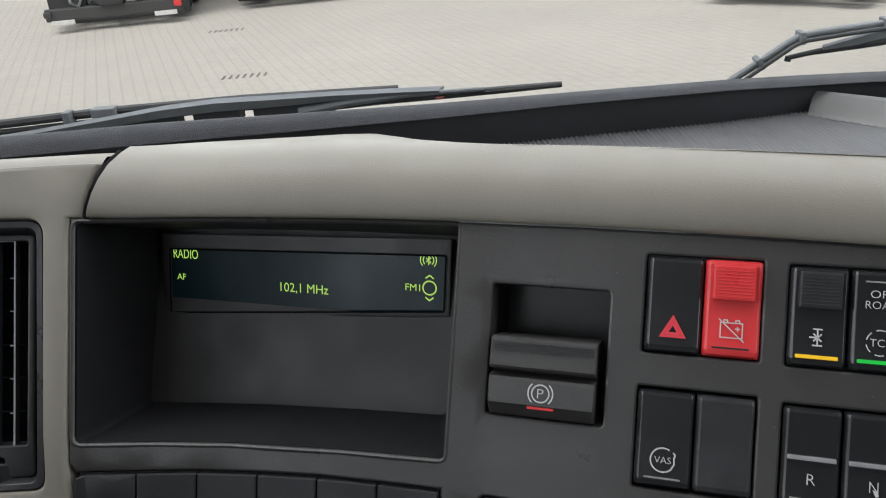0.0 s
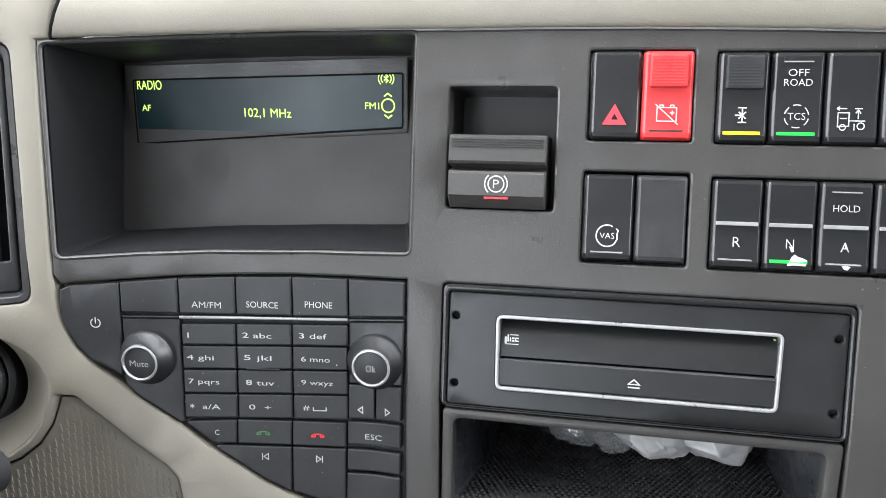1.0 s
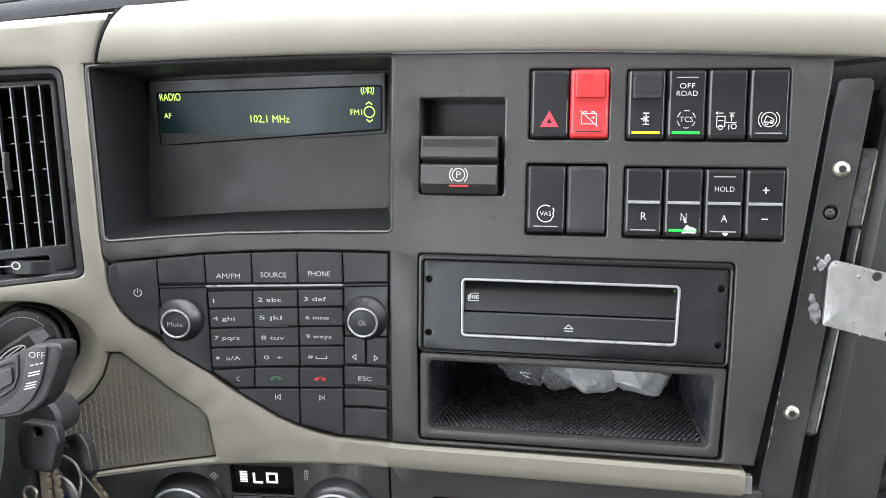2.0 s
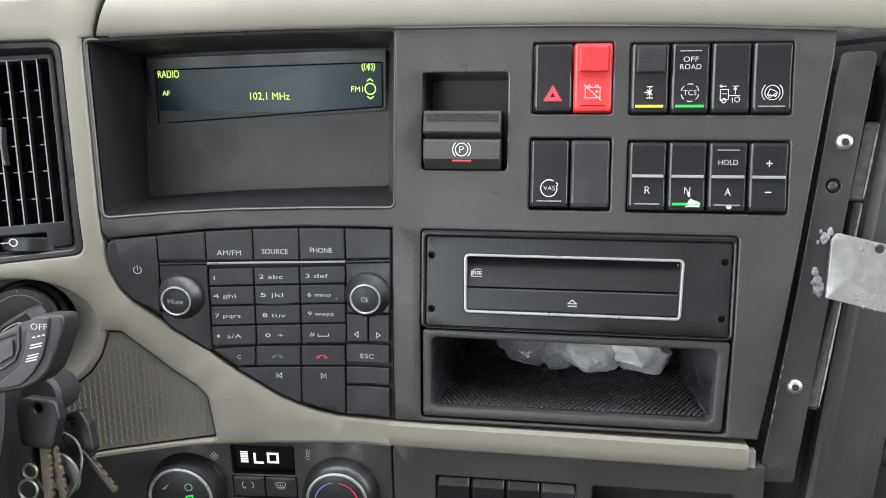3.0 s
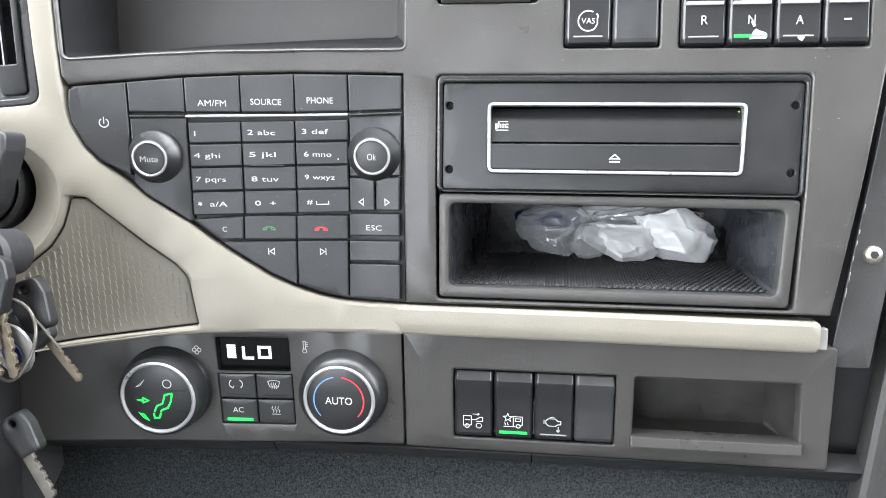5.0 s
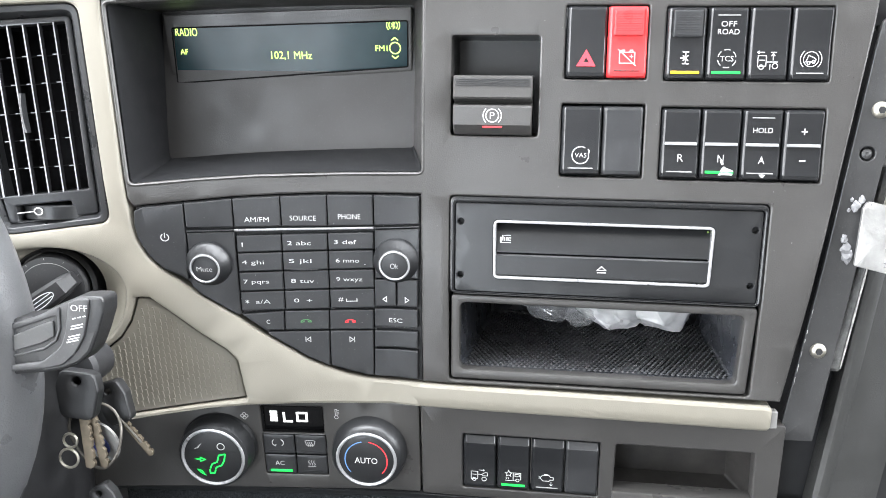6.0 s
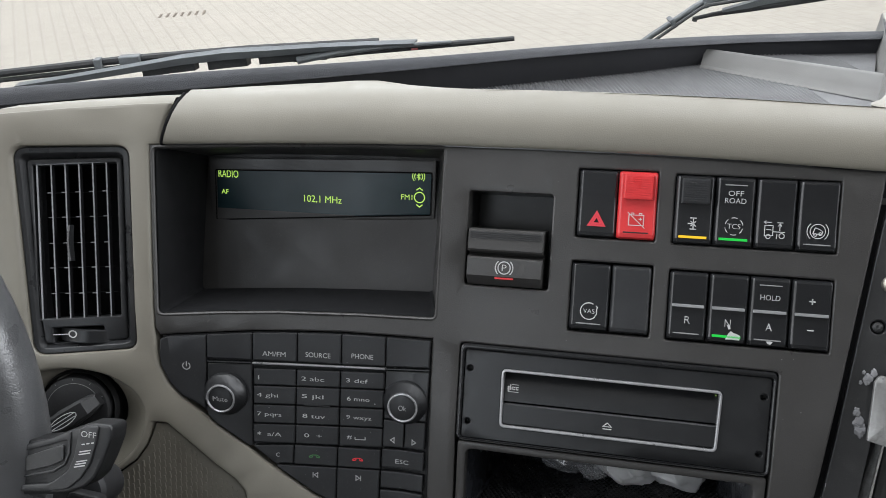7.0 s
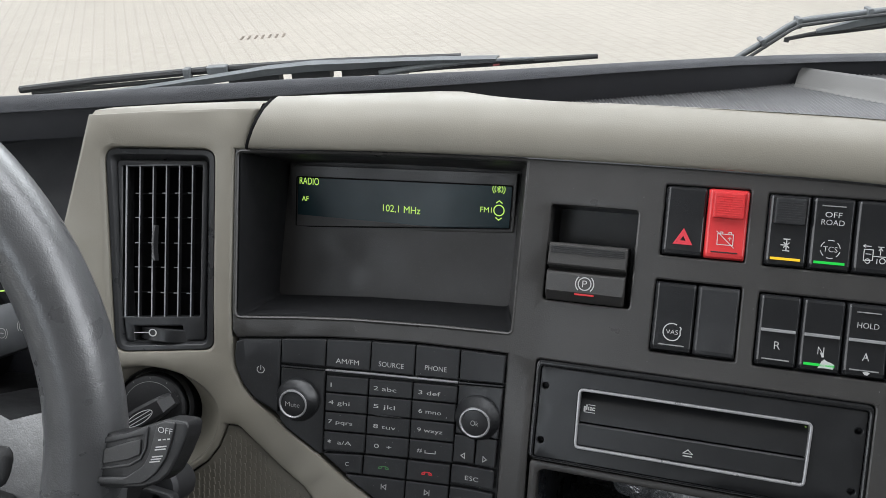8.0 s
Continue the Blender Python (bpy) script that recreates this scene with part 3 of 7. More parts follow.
part("niche_lip", loft([[(x, surf(x, z) + d, z) for x, z in inset(lip, o)] for o, d in ((-0.0020, 0.0004), (-0.0014, -0.0002), (-0.0007, -0.0005), (-0.0001, -0.0002), (0.0004, 0.0006), (0.0005, 0.0040))]), PANEL, dash, "rounded lip round the niche")
# near-black sheets added over the niche's side and floor to darken the recess
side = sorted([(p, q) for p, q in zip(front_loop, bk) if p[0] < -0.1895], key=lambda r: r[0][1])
part("niche_side_sheet", loft([[(p[0] + 0.0016 + (q[0] - p[0]) * u, surf(*p) + 0.0006 + (q[1] - surf(*p) - 0.0016) * u, p[1] + (q[2] - p[1]) * u) for p, q in side] for u in (0, 0.35, 0.7, 1)], ring=False), NICHE_DARK, dash, "near-black sheet added over the niche's side wall")

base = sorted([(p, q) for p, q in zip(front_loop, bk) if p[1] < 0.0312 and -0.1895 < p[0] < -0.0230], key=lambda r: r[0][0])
part("niche_floor_sheet", loft([[(p[0] + (q[0] - p[0]) * u, surf(*p) + 0.0016 + (q[1] - surf(*p) - 0.0026) * u, p[1] + 0.0007 + (q[2] - p[1]) * u) for p, q in base] for u in (0, 0.35, 0.7, 1)], ring=False), NICHE_DARK, dash, "near-black sheet added over the niche's floor")

# beige left trim: from the vent down and under the keypad to the right-hand bar
VENT = rpoly([(-0.2648, -0.0092), (-0.2048, -0.0018), (-0.2143, 0.1244), (-0.2802, 0.1192)], 0.008, 6)
INLAY = rpoly([(-0.1368, -0.1194), (-0.1405, -0.0922), (-0.1462, -0.0850), (-0.1610, -0.0735), (-0.1885, -0.0492), (-0.1972, -0.0490), (-0.1992, -0.0560), (-0.2022, -0.0645), (-0.2090, -0.0750), (-0.2185, -0.0830), (-0.2320, -0.0895), (-0.2350, -0.110), (-0.2350, -0.1335), (-0.2018, -0.1275)],
              [0.002, 0.01, 0, 0, 0.004, 0.002, 0, 0, 0, 0, 0.004, 0.01, 0.004, 0])


def dial_well(s, n=48):
    """Outline of the hollow round the light dial, shrunk by s towards its middle; flatter above."""
    out = []
    for k in range(n):
        a = 2 * math.pi * k / n
        r = 0.026 + (0.042 - 0.026) * s if s > 0 else 0.026
        rz = 0.026 + (0.0275 - 0.026) * s if math.sin(a) > 0 else r
        out.append((-0.2435 + r * math.cos(a), -0.0440 + rz * math.sin(a)))
    return out


WELL = dial_well(1)
left_trim = ([(-0.1950, 0.1262), (-0.1945, 0.135), (-0.192, 0.147), (-0.1893, 0.1528)] + [(-0.21, 0.1505), (-0.25, 0.1450), (-0.2900, 0.1382)]
             + [(-0.2944, 0.1035), (-0.3008, 0.0532), (-0.304, 0.01), (-0.2985, -0.025), (-0.2890, -0.052), (-0.2800, -0.0765), (-0.2600, -0.0905), (-0.2395, -0.0945)]
             + [(-0.2372, -0.1345), (-0.2057, -0.1315), (-0.1623, -0.1258), (-0.1354, -0.1240), (-0.0988, -0.1232), (-0.0252, -0.1232)]
             + [(-0.0245, -0.1062)] + [(x - 0.0004, z - 0.0004) for x, z in DIAG[::-1][1:]] + [(-0.1951, 0.0125), (-0.2027, 0.1255)])
part("left_trim", plate(left_trim, (VENT, INLAY, WELL), surf, -0.0012, 0.016, 0.0022, 0.016), BEIGE, dash, "beige plastic trim sweeping from the air vent under the radio keys")
bm = loft([[(x, surf(x, z) + d, z) for x, z in dial_well(q)] for q, d in ((1.0, 0.0005), (0.93, 0.0016), (0.75, 0.0042), (0.5, 0.0070), (0.2, 0.0095), (0.0, 0.011))])
part("dial_hollow", bm, BEIGE, dash, "beige hollow round the light dial")
# near-black sheet closing the gap by the column, its depth's darkness put into colour
part("column_dark_sheet", plate([(-0.33, -0.05), (-0.29, -0.055), (-0.262, -0.088), (-0.232, -0.092), (-0.232, -0.14), (-0.33, -0.14)], (), surf, 0.018, 0.003, 0.0004, 0.02), VOID, dash)
part("trim_top", loft([[(x, surf(x, z) - 0.0012 + dy, z + dz) for x, z in ((-0.1893, 0.1528), (-0.21, 0.1505), (-0.25, 0.1450), (-0.288, 0.1385))]
                       for dy, dz in ((0.0005, -0.0014), (0.004, 0.0030), (0.02, 0.0075), (0.05, 0.010))], ring=False), BEIGE, dash)

# woven inlay with raised short bars
part("inlay_groove", plate(INLAY, (), surf, 0.0050, 0.004, 0.0004, 0.012), SOOT, dash)
bm = plate(inset(INLAY if area2(INLAY) > 0 else INLAY[::-1], 0.0011), (), surf, 0.0020, 0.004, 0.0008, 0.012)
inlay = part("woven_inlay", bm, TAUPE, dash, "beige inlay with a woven relief pattern")
rng = random.Random(4)
bm = bmesh.new()
for i in range(40):
    for j in range(20):
        x = -0.236 + i * 0.0032
        z = -0.134 + j * 0.0052 + (0.0026 if i % 2 else 0) + 0.06 * (x + 0.19)
        tilt = 0.0003
        q = [(x - 0.0003 + tilt, z - 0.0022), (x + 0.0005 + tilt, z - 0.0022), (x + 0.0005 - tilt, z + 0.0022), (x - 0.0003 - tilt, z + 0.0022)]
        if all(inside(p, INLAY) for p in [(x - 0.003, z - 0.004), (x + 0.003, z + 0.004), (x - 0.003, z + 0.004), (x + 0.003, z - 0.004)]):
            lo = [bm.verts.new((p[0], surf(*p) + 0.0021, p[1])) for p in q]
            hi = [bm.verts.new((p[0], surf(*p) + 0.0013, p[1])) for p in q]
            bm.faces.new(hi)
            for a in range(4):
                bm.faces.new((lo[a], lo[(a + 1) % 4], hi[(a + 1) % 4], hi[a]))
tagged(part("weave_ribs", bm, TAUPE, inlay, smooth=False), kind="stuff")

# beige bar along the foot of the centre panel, with its end cap
def bar_ring(x, z_hi, z_lo, sunk=0.0):
    return [(x, surf(x, z) + d + sunk, z) for z, d in ((z_hi, 0.012), (z_hi, 0.001), (z_hi - 0.0008, -0.0008), (z_hi - 0.0024, -0.0016), ((z_hi + z_lo) / 2, -0.0016), (z_lo + 0.0024, -0.0012), (z_lo + 0.0006, 0.0002), (z_lo, 0.003), (z_lo, 0.012))]


part("foot_bar", loft([bar_ring(x, a, b, d) for x, a, b, d in ((-0.058, -0.1075, -0.1226, 0.0022), (-0.040, -0.1068, -0.1229, 0.0006), (-0.022, -0.1063, -0.1232, 0.0), (0.02, -0.1064, -0.1234, 0.0), (0.0562, -0.1066, -0.1236, 0.0), (0.12, -0.1072, -0.1242, 0.0),
                                                    (0.184, -0.1079, -0.1250, 0.0), (0.1885, -0.1082, -0.1248, 0.0), (0.1898, -0.1095, -0.1236, 0.0))], True), BEIGE, dash, "beige bar under the centre panel")
part("bar_clip", plate(rect(0.1885, -0.1225, 0.1940, -0.1115, 0.0008), (), flat, 0.0075, 0.006, 0.0006), RIDGE, dash, "pale worn clip at the end of the bar")

# beige top pad over the panel; its left end meets the seam
PAD = [(0.006, 0.0004), (0.0002, 0.0004), (-0.0006, 0.0007), (-0.0011, 0.0014), (-0.0012, 0.0024), (-0.0011, 0.0036), (-0.0004, 0.0070), (0.0022, 0.0130), (0.0068, 0.0192), (0.0140, 0.0245), (0.0235, 0.0272)]


def pad_back(x):
    """Level distance from the pad's foot to its rear edge."""
    rear = 0.1045 + 0.36 * (x + 0.085) if x < -0.085 else 0.0875 + 0.017 * math.exp(-((x + 0.085) / 0.040) ** 2)
    return rear


def pad_row(x, zfoot, lead=0.0):
    y = surf(x, zfoot) - 0.001
    wy, wz = y * math.cos(radians(28)) + zfoot * math.sin(radians(28)), -y * math.sin(radians(28)) + zfoot * math.cos(radians(28))
    drop = 0.003 * min(1.0, max(0.0, (-0.085 - x) / 0.10))
    rows = [(x + lead * b, wy + a, wz + b * (1 - drop / 0.0272)) for a, b in PAD]
    rear = max(pad_back(x), wy + 0.028)
    top = wz + 0.0278 - drop
    edge = min(0.1475 - drop, top + 0.0003)
    rows += [(x + lead * 0.028, wy + 0.5 * (rear - wy) + 0.012, top), (x + lead * 0.028, rear - 0.003, edge), (x + lead * 0.028, rear, edge - 0.002), (x + lead * 0.028, rear + 0.001, 0.138), (x + lead * 0.028, rear + 0.001, 0.125)]
    return rows


def foot(x):
    for (x0, z0), (x1, z1) in zip(TOP, TOP[1:]):
        if x <= x1:
            return z0 + (z1 - z0) * (x - x0) / (x1 - x0)
    return TOP[-1][1]


to_level = P.inverted() @ W
xs = [-0.1935, -0.193, -0.19, -0.18, -0.165, -0.15, -0.135, -0.12, -0.105, -0.09, -0.075, -0.06, -0.045, -0.03, -0.015, 0.0, 0.03, 0.06, 0.09, 0.12, 0.15, 0.18, 0.21, 0.2295]
rows = [pad_row(x, foot(x), 0.30 if x < -0.189 else 0.30 * max(0, (-0.15 - x) / 0.04)) for x in xs]
part("top_pad", loft([[tuple(to_level @ Vector(p)) for p in r] for r in rows], ring=False), BEIGE, dash, "beige rounded pad above the centre panel")
# return of the pad past its corner, sloping away to the passenger side, and level back to the windscreen
RIM = [(0.085, 0.2160), (0.094, 0.2185), (0.099, 0.2245), (0.106, 0.2285), (0.124, 0.2340), (0.152, 0.2400), (0.186, 0.2460), (0.27, 0.2600)]


def tray_rim(y):
    """Where the shelf's side rim runs, level, at a distance ahead."""
    for (y0, x0), (y1, x1) in zip(RIM, RIM[1:]):
        if y <= y1:
            return x0 + (x1 - x0) * (y - y0) / (y1 - y0)
    return RIM[-1][1]


def rim_top(y):
    return 0.1470 + 0.025 * (y - 0.09) - 0.0032 * max(0.0, 1 - (y - 0.09) / 0.05)


rows = []
corner = pad_row(0.2295, foot(0.2295))
for x in (0.2295, 0.2315, 0.2345, 0.2365, 0.25, 0.275, 0.31, 0.36, 0.45):
    g = x - 0.2295
    row = [(x, y - 0.10 * g, z - 0.03 * g) for _, y, z in corner[:11]]
    for y in (0.0905, 0.094, 0.099, 0.106, 0.124, 0.152, 0.186, 0.27):
        row.append((tray_rim(y) + g, y - 0.05 * g, rim_top(y) - 0.03 * g - 0.0006 * math.exp(-g * 2000)))
    rows.append(row)
part("pad_return", loft([[tuple(to_level @ Vector(p)) for p in r] for r in rows], ring=False), BEIGE, dash, "beige pad beyond the corner crease")
for line in ([(0.276, 0.19), (0.267, 0.145), (0.261, 0.109), (0.258, 0.088)], [(0.268, 0.142), (0.29, 0.140), (0.33, 0.138)]):
    part("joint", tube([tuple(to_level @ Vector((x, y, rim_top(y) - 0.03 * (x - tray_rim(y))))) for x, y in line], 0.0007, 6), SOOT, dash)
# dark seam between left trim and top pad
part("seam", tube([tuple(to_level @ Vector(p)) for p in [(r[0] - 0.0020, r[1] + 0.0024, r[2] - 0.0008) for r in pad_row(-0.1935, foot(-0.1935), 0.30)[1:11]]], 0.0015, 14), VOID, dash)

# dust specks and small chips on the panel and the beige bar
rng = random.Random(21)
for nm, n, x0, x1, z0, z1, f, off in (("dust_specks", 110, -0.02, 0.20, -0.10, 0.13, surf, -0.0002), ("dust_specks", 40, -0.185, -0.03, -0.09, 0.015, surf, -0.0017), ("paint_chips", 16, -0.02, 0.185, -0.1085, -0.1075, surf, -0.0014)):
    bm = bmesh.new()
    for k in range(n):
        x, z = rng.uniform(x0, x1), rng.uniform(z0, z1)
        if nm == "dust_specks" and (any(inside((x, z), h) for h in (NICHE, BRAKE, OPEN_A, OPEN_B, OPEN_C, OPEN_D, SLOT)) or (x < -0.024 and z < -0.02 - 0.7 * (x + 0.19))):
            continue
        r = rng.uniform(0.0001, 0.00028) * (1.8 if nm == "paint_chips" else 1)
        poly([(x + r * rng.uniform(0.6, 1.5) * math.cos(a), z + r * rng.uniform(0.6, 1.3) * math.sin(a)) for a in (0.3, 1.4, 2.6, 3.8, 5.2)], f, off, bm=bm)
    tagged(part(nm, bm, ICON_DIM, dash, smooth=False), kind="stuff")

# lower dash: climate plate and switch plate
CLIMATE = rpoly([(-0.0276, -0.1906), (-0.0272, -0.1225), (-0.26, -0.1225), (-0.275, -0.16), (-0.265, -0.196), (-0.19, -0.1935)], 0.002)
OPEN_E = rect(0.0014, -0.1837, 0.0901, -0.1428, 0.0012)
TRAY = rpoly([(0.0998, -0.1824), (0.1872, -0.1820), (0.1850, -0.1432), (0.1, -0.1432)], 0.002)
part("climate_plate", plate(CLIMATE, (rect(-0.1325, -0.1479, -0.0913, -0.1280, 0.001), rect(-0.1330, -0.1806, -0.0905, -0.1496, 0.001)), low, 0.0, 0.012, 0.0012, 0.02), PANEL, dash, "dark grained plate of the climate controls")
part("lower_plate", plate(rpoly([(-0.0264, -0.1914), (0.2030, -0.1922), (0.2010, -0.1225), (-0.0262, -0.1225)], 0.002), (OPEN_E, TRAY), low, 0.0003, 0.012, 0.0012, 0.02), PANEL, dash, "dark grained plate under the beige bar")
# rounded underside, then the panel joints below
for x0, x1 in ((-0.29, -0.1045), (-0.1037, 0.0448), (0.0456, 0.24)):
    rows = []
    for x in (x0, x0 + (x1 - x0) * 0.33, x0 + (x1 - x0) * 0.67, x1):
        y = low(x, -0.191)
        rows.append([(x, y + 0.012, -0.186), (x, y + 0.0005, -0.1925), (x, y + 0.003, -0.1960), (x, y + 0.008, -0.2000), (x, y + 0.022, -0.2050)])
    part("lower_lip", loft(rows, ring=False), BLACK, dash)
# black sheets added as the dark hollow behind the dash face, seen in the gaps
part("dark_backing", box(-0.3, 0.165, -0.2, 0.24, 0.17, 0.10), SOOT, dash)
part("dark_backing", box(0.19, 0.05, -0.2, 0.33, 0.056, 0.115), SOOT, dash)

# ---- storage shelf behind the pad and the windscreen ledge ----
shelf = thing("dash_shelf", "grey ribbed storage shelf on the dash with a divider", "shelf", W)
FL = 0.129
bm = plate([(-0.14, 0.07), (0.2165, 0.084), (0.2265, 0.102), (0.2385, 0.152), (0.258, 0.27), (0.132, 0.25), (-0.14, 0.16)], (), flat, 0, 0.004, 0.0004, 0.03)
turn_up = Matrix(((1, 0, 0, 0), (0, 0, 1, 0), (0, -1, 0, FL), (0, 0, 0, 1)))
bmesh.ops.transform(bm, matrix=turn_up, verts=bm.verts[:])
shelf_floor = part("shelf_floor", bm, MAT_GREY, shelf, "grey rubber mat")


def rib(bm, x0, y0, x1, y1):
    loft([[(x0 - 0.0009, y0, FL), (x0, y0, FL + 0.0009), (x0 + 0.0009, y0, FL)], [(x1 - 0.0009, y1, FL), (x1, y1, FL + 0.0009), (x1 + 0.0009, y1, FL)]], bm=bm, ring=False)


bm = bmesh.new()
for i in range(146):
    x = -0.13 + i * 0.0027
    # each rib runs back and slightly inwards until it meets the wall or the divider's foot
    lean = -0.35
    y0 = 0.084
    reach = (0.149 + 0.39 * x - y0) / (1 - 0.39 * lean)
    if x > 0.11:
        reach = min(reach, (0.199 - 0.62 * (x - 0.135) - y0) / (1 + 0.62 * lean))
    if reach > 0.004 and x < tray_rim(y0 + reach) - 0.003 and x < 0.222:
        rib(bm, x, y0, x + lean * (reach + 0.006), y0 + reach + 0.006)
tagged(part("mat_ribs", bm, MAT_GREY, shelf_floor), kind="stuff")
rows = []
for t, k in ((-0.03, 0.90), (-0.02, 0.98), (0.0, 1.0), (0.3, 1), (0.6, 1), (0.9, 1), (1.2, 0.95)):
    fx, fy = 0.134 + t * 0.086, 0.200 - t * 0.052
    tx, ty = 0.1365 + t * 0.0985, 0.2055 - t * 0.046
    h = 0.0115 * k
    rows.append([(fx - 0.001, fy - 0.004, FL + 0.0005), (fx, fy, FL + 0.0016), (fx + 0.3 * (tx - fx), fy + 0.3 * (ty - fy), FL + 0.0050), (fx + 0.85 * (tx - fx), fy + 0.85 * (ty - fy), FL + h * 0.92), (tx, ty, FL + h), (tx + 0.0008, ty + 0.0018, FL + h - 0.0004), (tx + 0.0016, ty + 0.004, FL + 0.003), (tx + 0.0016, ty + 0.005, FL - 0.001)])
part("divider", loft(rows, True), RIDGE, shelf, "light grey raised divider")
bm = plate([(0.142, 0.208), (0.236, 0.164), (0.258, 0.26), (0.142, 0.26)], (), flat, 0, 0.006, 0.0004, 0.03)
bmesh.ops.transform(bm, matrix=Matrix.Translation((0, 0, 0.0045)) @ turn_up, verts=bm.verts[:])
part("rear_floor", bm, MAT_GREY, shelf)
bm = bmesh.new()
for i in range(24):
    x = 0.15 + i * 0.0038
    y = 0.216 - 0.47 * (x - 0.135)
    loft([[(a + d, b, FL + 0.0045 + h) for d, h in ((-0.0011, 0), (0, 0.0011), (0.0011, 0))] for a, b in ((x, y), (x - 0.016, y + 0.04))], bm=bm, ring=False)
tagged(part("rear_mat_ribs", bm, MAT_GREY, shelf), kind="stuff")
ys = (0.086, 0.094, 0.099, 0.106, 0.124, 0.152, 0.186, 0.27)
part("shelf_side", loft([[(tray_rim(y) - 0.004, y, FL - 0.002), (tray_rim(y) - 0.0025, y, FL + 0.006), (tray_rim(y) - 0.0006, y, rim_top(y) - 0.002), (tray_rim(y) + 0.0004, y, rim_top(y) - 0.0009)] for y in ys], ring=False), RIDGE, shelf, "pale inner side of the shelf")
part("rim_joint", tube([(tray_rim(y), y, rim_top(y) - 0.0002) for y in (0.112, 0.124, 0.152, 0.186, 0.25)], 0.0006, 6), SOOT, shelf)

# padded ledge along the windscreen: runs across the cab
ledge = thing("windscreen_ledge", "black grained vinyl ledge along the windscreen", "ledge", W)
EDGE = [(-0.75, -0.115, 0.158), (-0.4, 0.002, 0.1575), (-0.25, 0.053, 0.1572), (-0.186, 0.077, 0.157), (-0.117, 0.101, 0.1555), (-0.047, 0.127, 0.154), (0.022, 0.155, 0.1528), (0.091, 0.182, 0.1514), (0.1335, 0.2025, 0.1487), (0.16, 0.209, 0.1482), (0.25, 0.222, 0.1482), (0.5, 0.245, 0.148), (1.0, 0.26, 0.148)]
rows = []
for x in [-0.75 + 0.035 * i for i in range(51)]:
    (xa, ya, za), (xb, yb, zb) = next((a, b) for a, b in zip(EDGE, EDGE[1:]) if x <= b[0] or b is EDGE[-1])
    u = min(1.0, (x - xa) / (xb - xa))
    y, z = ya + (yb - ya) * u, za + (zb - za) * u
    zb = 0.1472 - 0.0008 * min(1.0, max(0.0, (x - 0.022) / 0.069)) - 0.0028 * min(1.0, max(0.0, (x - 0.091) / 0.0425))
    rows.append([(x, y + 0.010, zb), (x, y + 0.002, zb), (x, y, zb + 0.0008), (x, y + 0.0018, (zb + 0.0013 + z) / 2), (x, y + 0.0040, z - 0.0009), (x, y + 0.006, z), (x, y + 0.010, z - 0.0010), (x, y + 0.03, z - 0.014), (x, y + 0.055, z - 0.034), (x, y + 0.08, z - 0.06)])
part("pad", loft(rows, ring=False), STRIP, ledge)
part("ledge_wall", loft([[(r[2][0], r[2][1] + 0.006, r[1][2] + 0.0003), (r[2][0], r[2][1] + 0.0045, 0.139), (r[2][0], r[2][1] + 0.0045, 0.127)] for r in rows], ring=False), WALLGREY, ledge, "dark upright under the ledge")

# ---- radio display ----
disp = thing("radio_display", "dark radio display with green lettering set deep in its niche", "display")
HOUSE = rpoly([(-0.1925, 0.0780), (-0.0372, 0.0898), (-0.0365, 0.1285), (-0.1940, 0.1225)], 0.001)
GLASS_LOOP = rpoly([(-0.1895, 0.0806), (-0.0397, 0.0922), (-0.0390, 0.1200), (-0.1889, 0.1147)], 0.0012)
house = part("housing", plate(HOUSE, (GLASS_LOOP,), face, -0.0028, 0.012, 0.0004, 0.03), PANEL, disp)
part("screen", plate(inset(GLASS_LOOP, -0.0004) if area2(GLASS_LOOP) < 0 else inset(GLASS_LOOP, 0.0001), (), face, -0.0022, 0.002, 0.0001, 0.03), SCREEN, disp, "dark glossy screen", smooth=False)
part("screen_frame", ribbon([GLASS_LOOP + GLASS_LOOP[:1]], 0.0009, face, -0.0037), VOID, disp, "thin black frame")
on = dict(f=face, off=-0.0027)
letters("RADIO", -0.1803, 0.1125, 0.0142, 0.0050, disp, LCD_TEXT, face, -0.0027, weight=0.0)
letters("AF", -0.1832, 0.1003, 0.0050, 0.0032, disp, LCD_TEXT, face, -0.0027, weight=0.0)
letters("102,1 MHz", -0.1138, 0.0984, 0.0262, 0.0054, disp, LCD_TEXT, face, -0.0027, weight=0.0)
letters("FM1", -0.0561, 0.1034, 0.0076, 0.0034, disp, LCD_TEXT, face, -0.0027, weight=0.0)
part("tuning_mark", ribbon([ring(-0.0475, 0.1036, 0.0034), [(-0.0496, 0.1083), (-0.0475, 0.1099), (-0.0454, 0.1083)], [(-0.0496, 0.0989), (-0.0475, 0.0973), (-0.0454, 0.0989)]], 0.0007, **on), LCD_TEXT, disp)
bx, bz = -0.0482, 0.1174
part("wireless_mark", ribbon([arc(bx, bz, 0.0027, -50, 50, 8), arc(bx, bz, 0.0041, -45, 45, 8), arc(bx, bz, 0.0027, 130, 230, 8), arc(bx, bz, 0.0041, 135, 225, 8),
                              [(bx - 0.0012, bz - 0.001), (bx + 0.0011, bz + 0.001), (bx, bz + 0.0021), (bx, bz - 0.0021), (bx + 0.0011, bz - 0.001), (bx - 0.0012, bz + 0.001)]], 0.0005, **on), LCD_TEXT, disp)

# ---- radio keypad ----
pad = thing("radio_keypad", "black radio and telephone keypad with white printed legends", "keypad")
bed = [(-0.1913, 0.0075)] + [(x, z - 0.0008) for x, z in KEYTOP[::-1][1:]] + [(-0.0244, -0.1052)] + [(x + 0.0008, z + 0.0005) for x, z in DIAG[::-1][1:]]
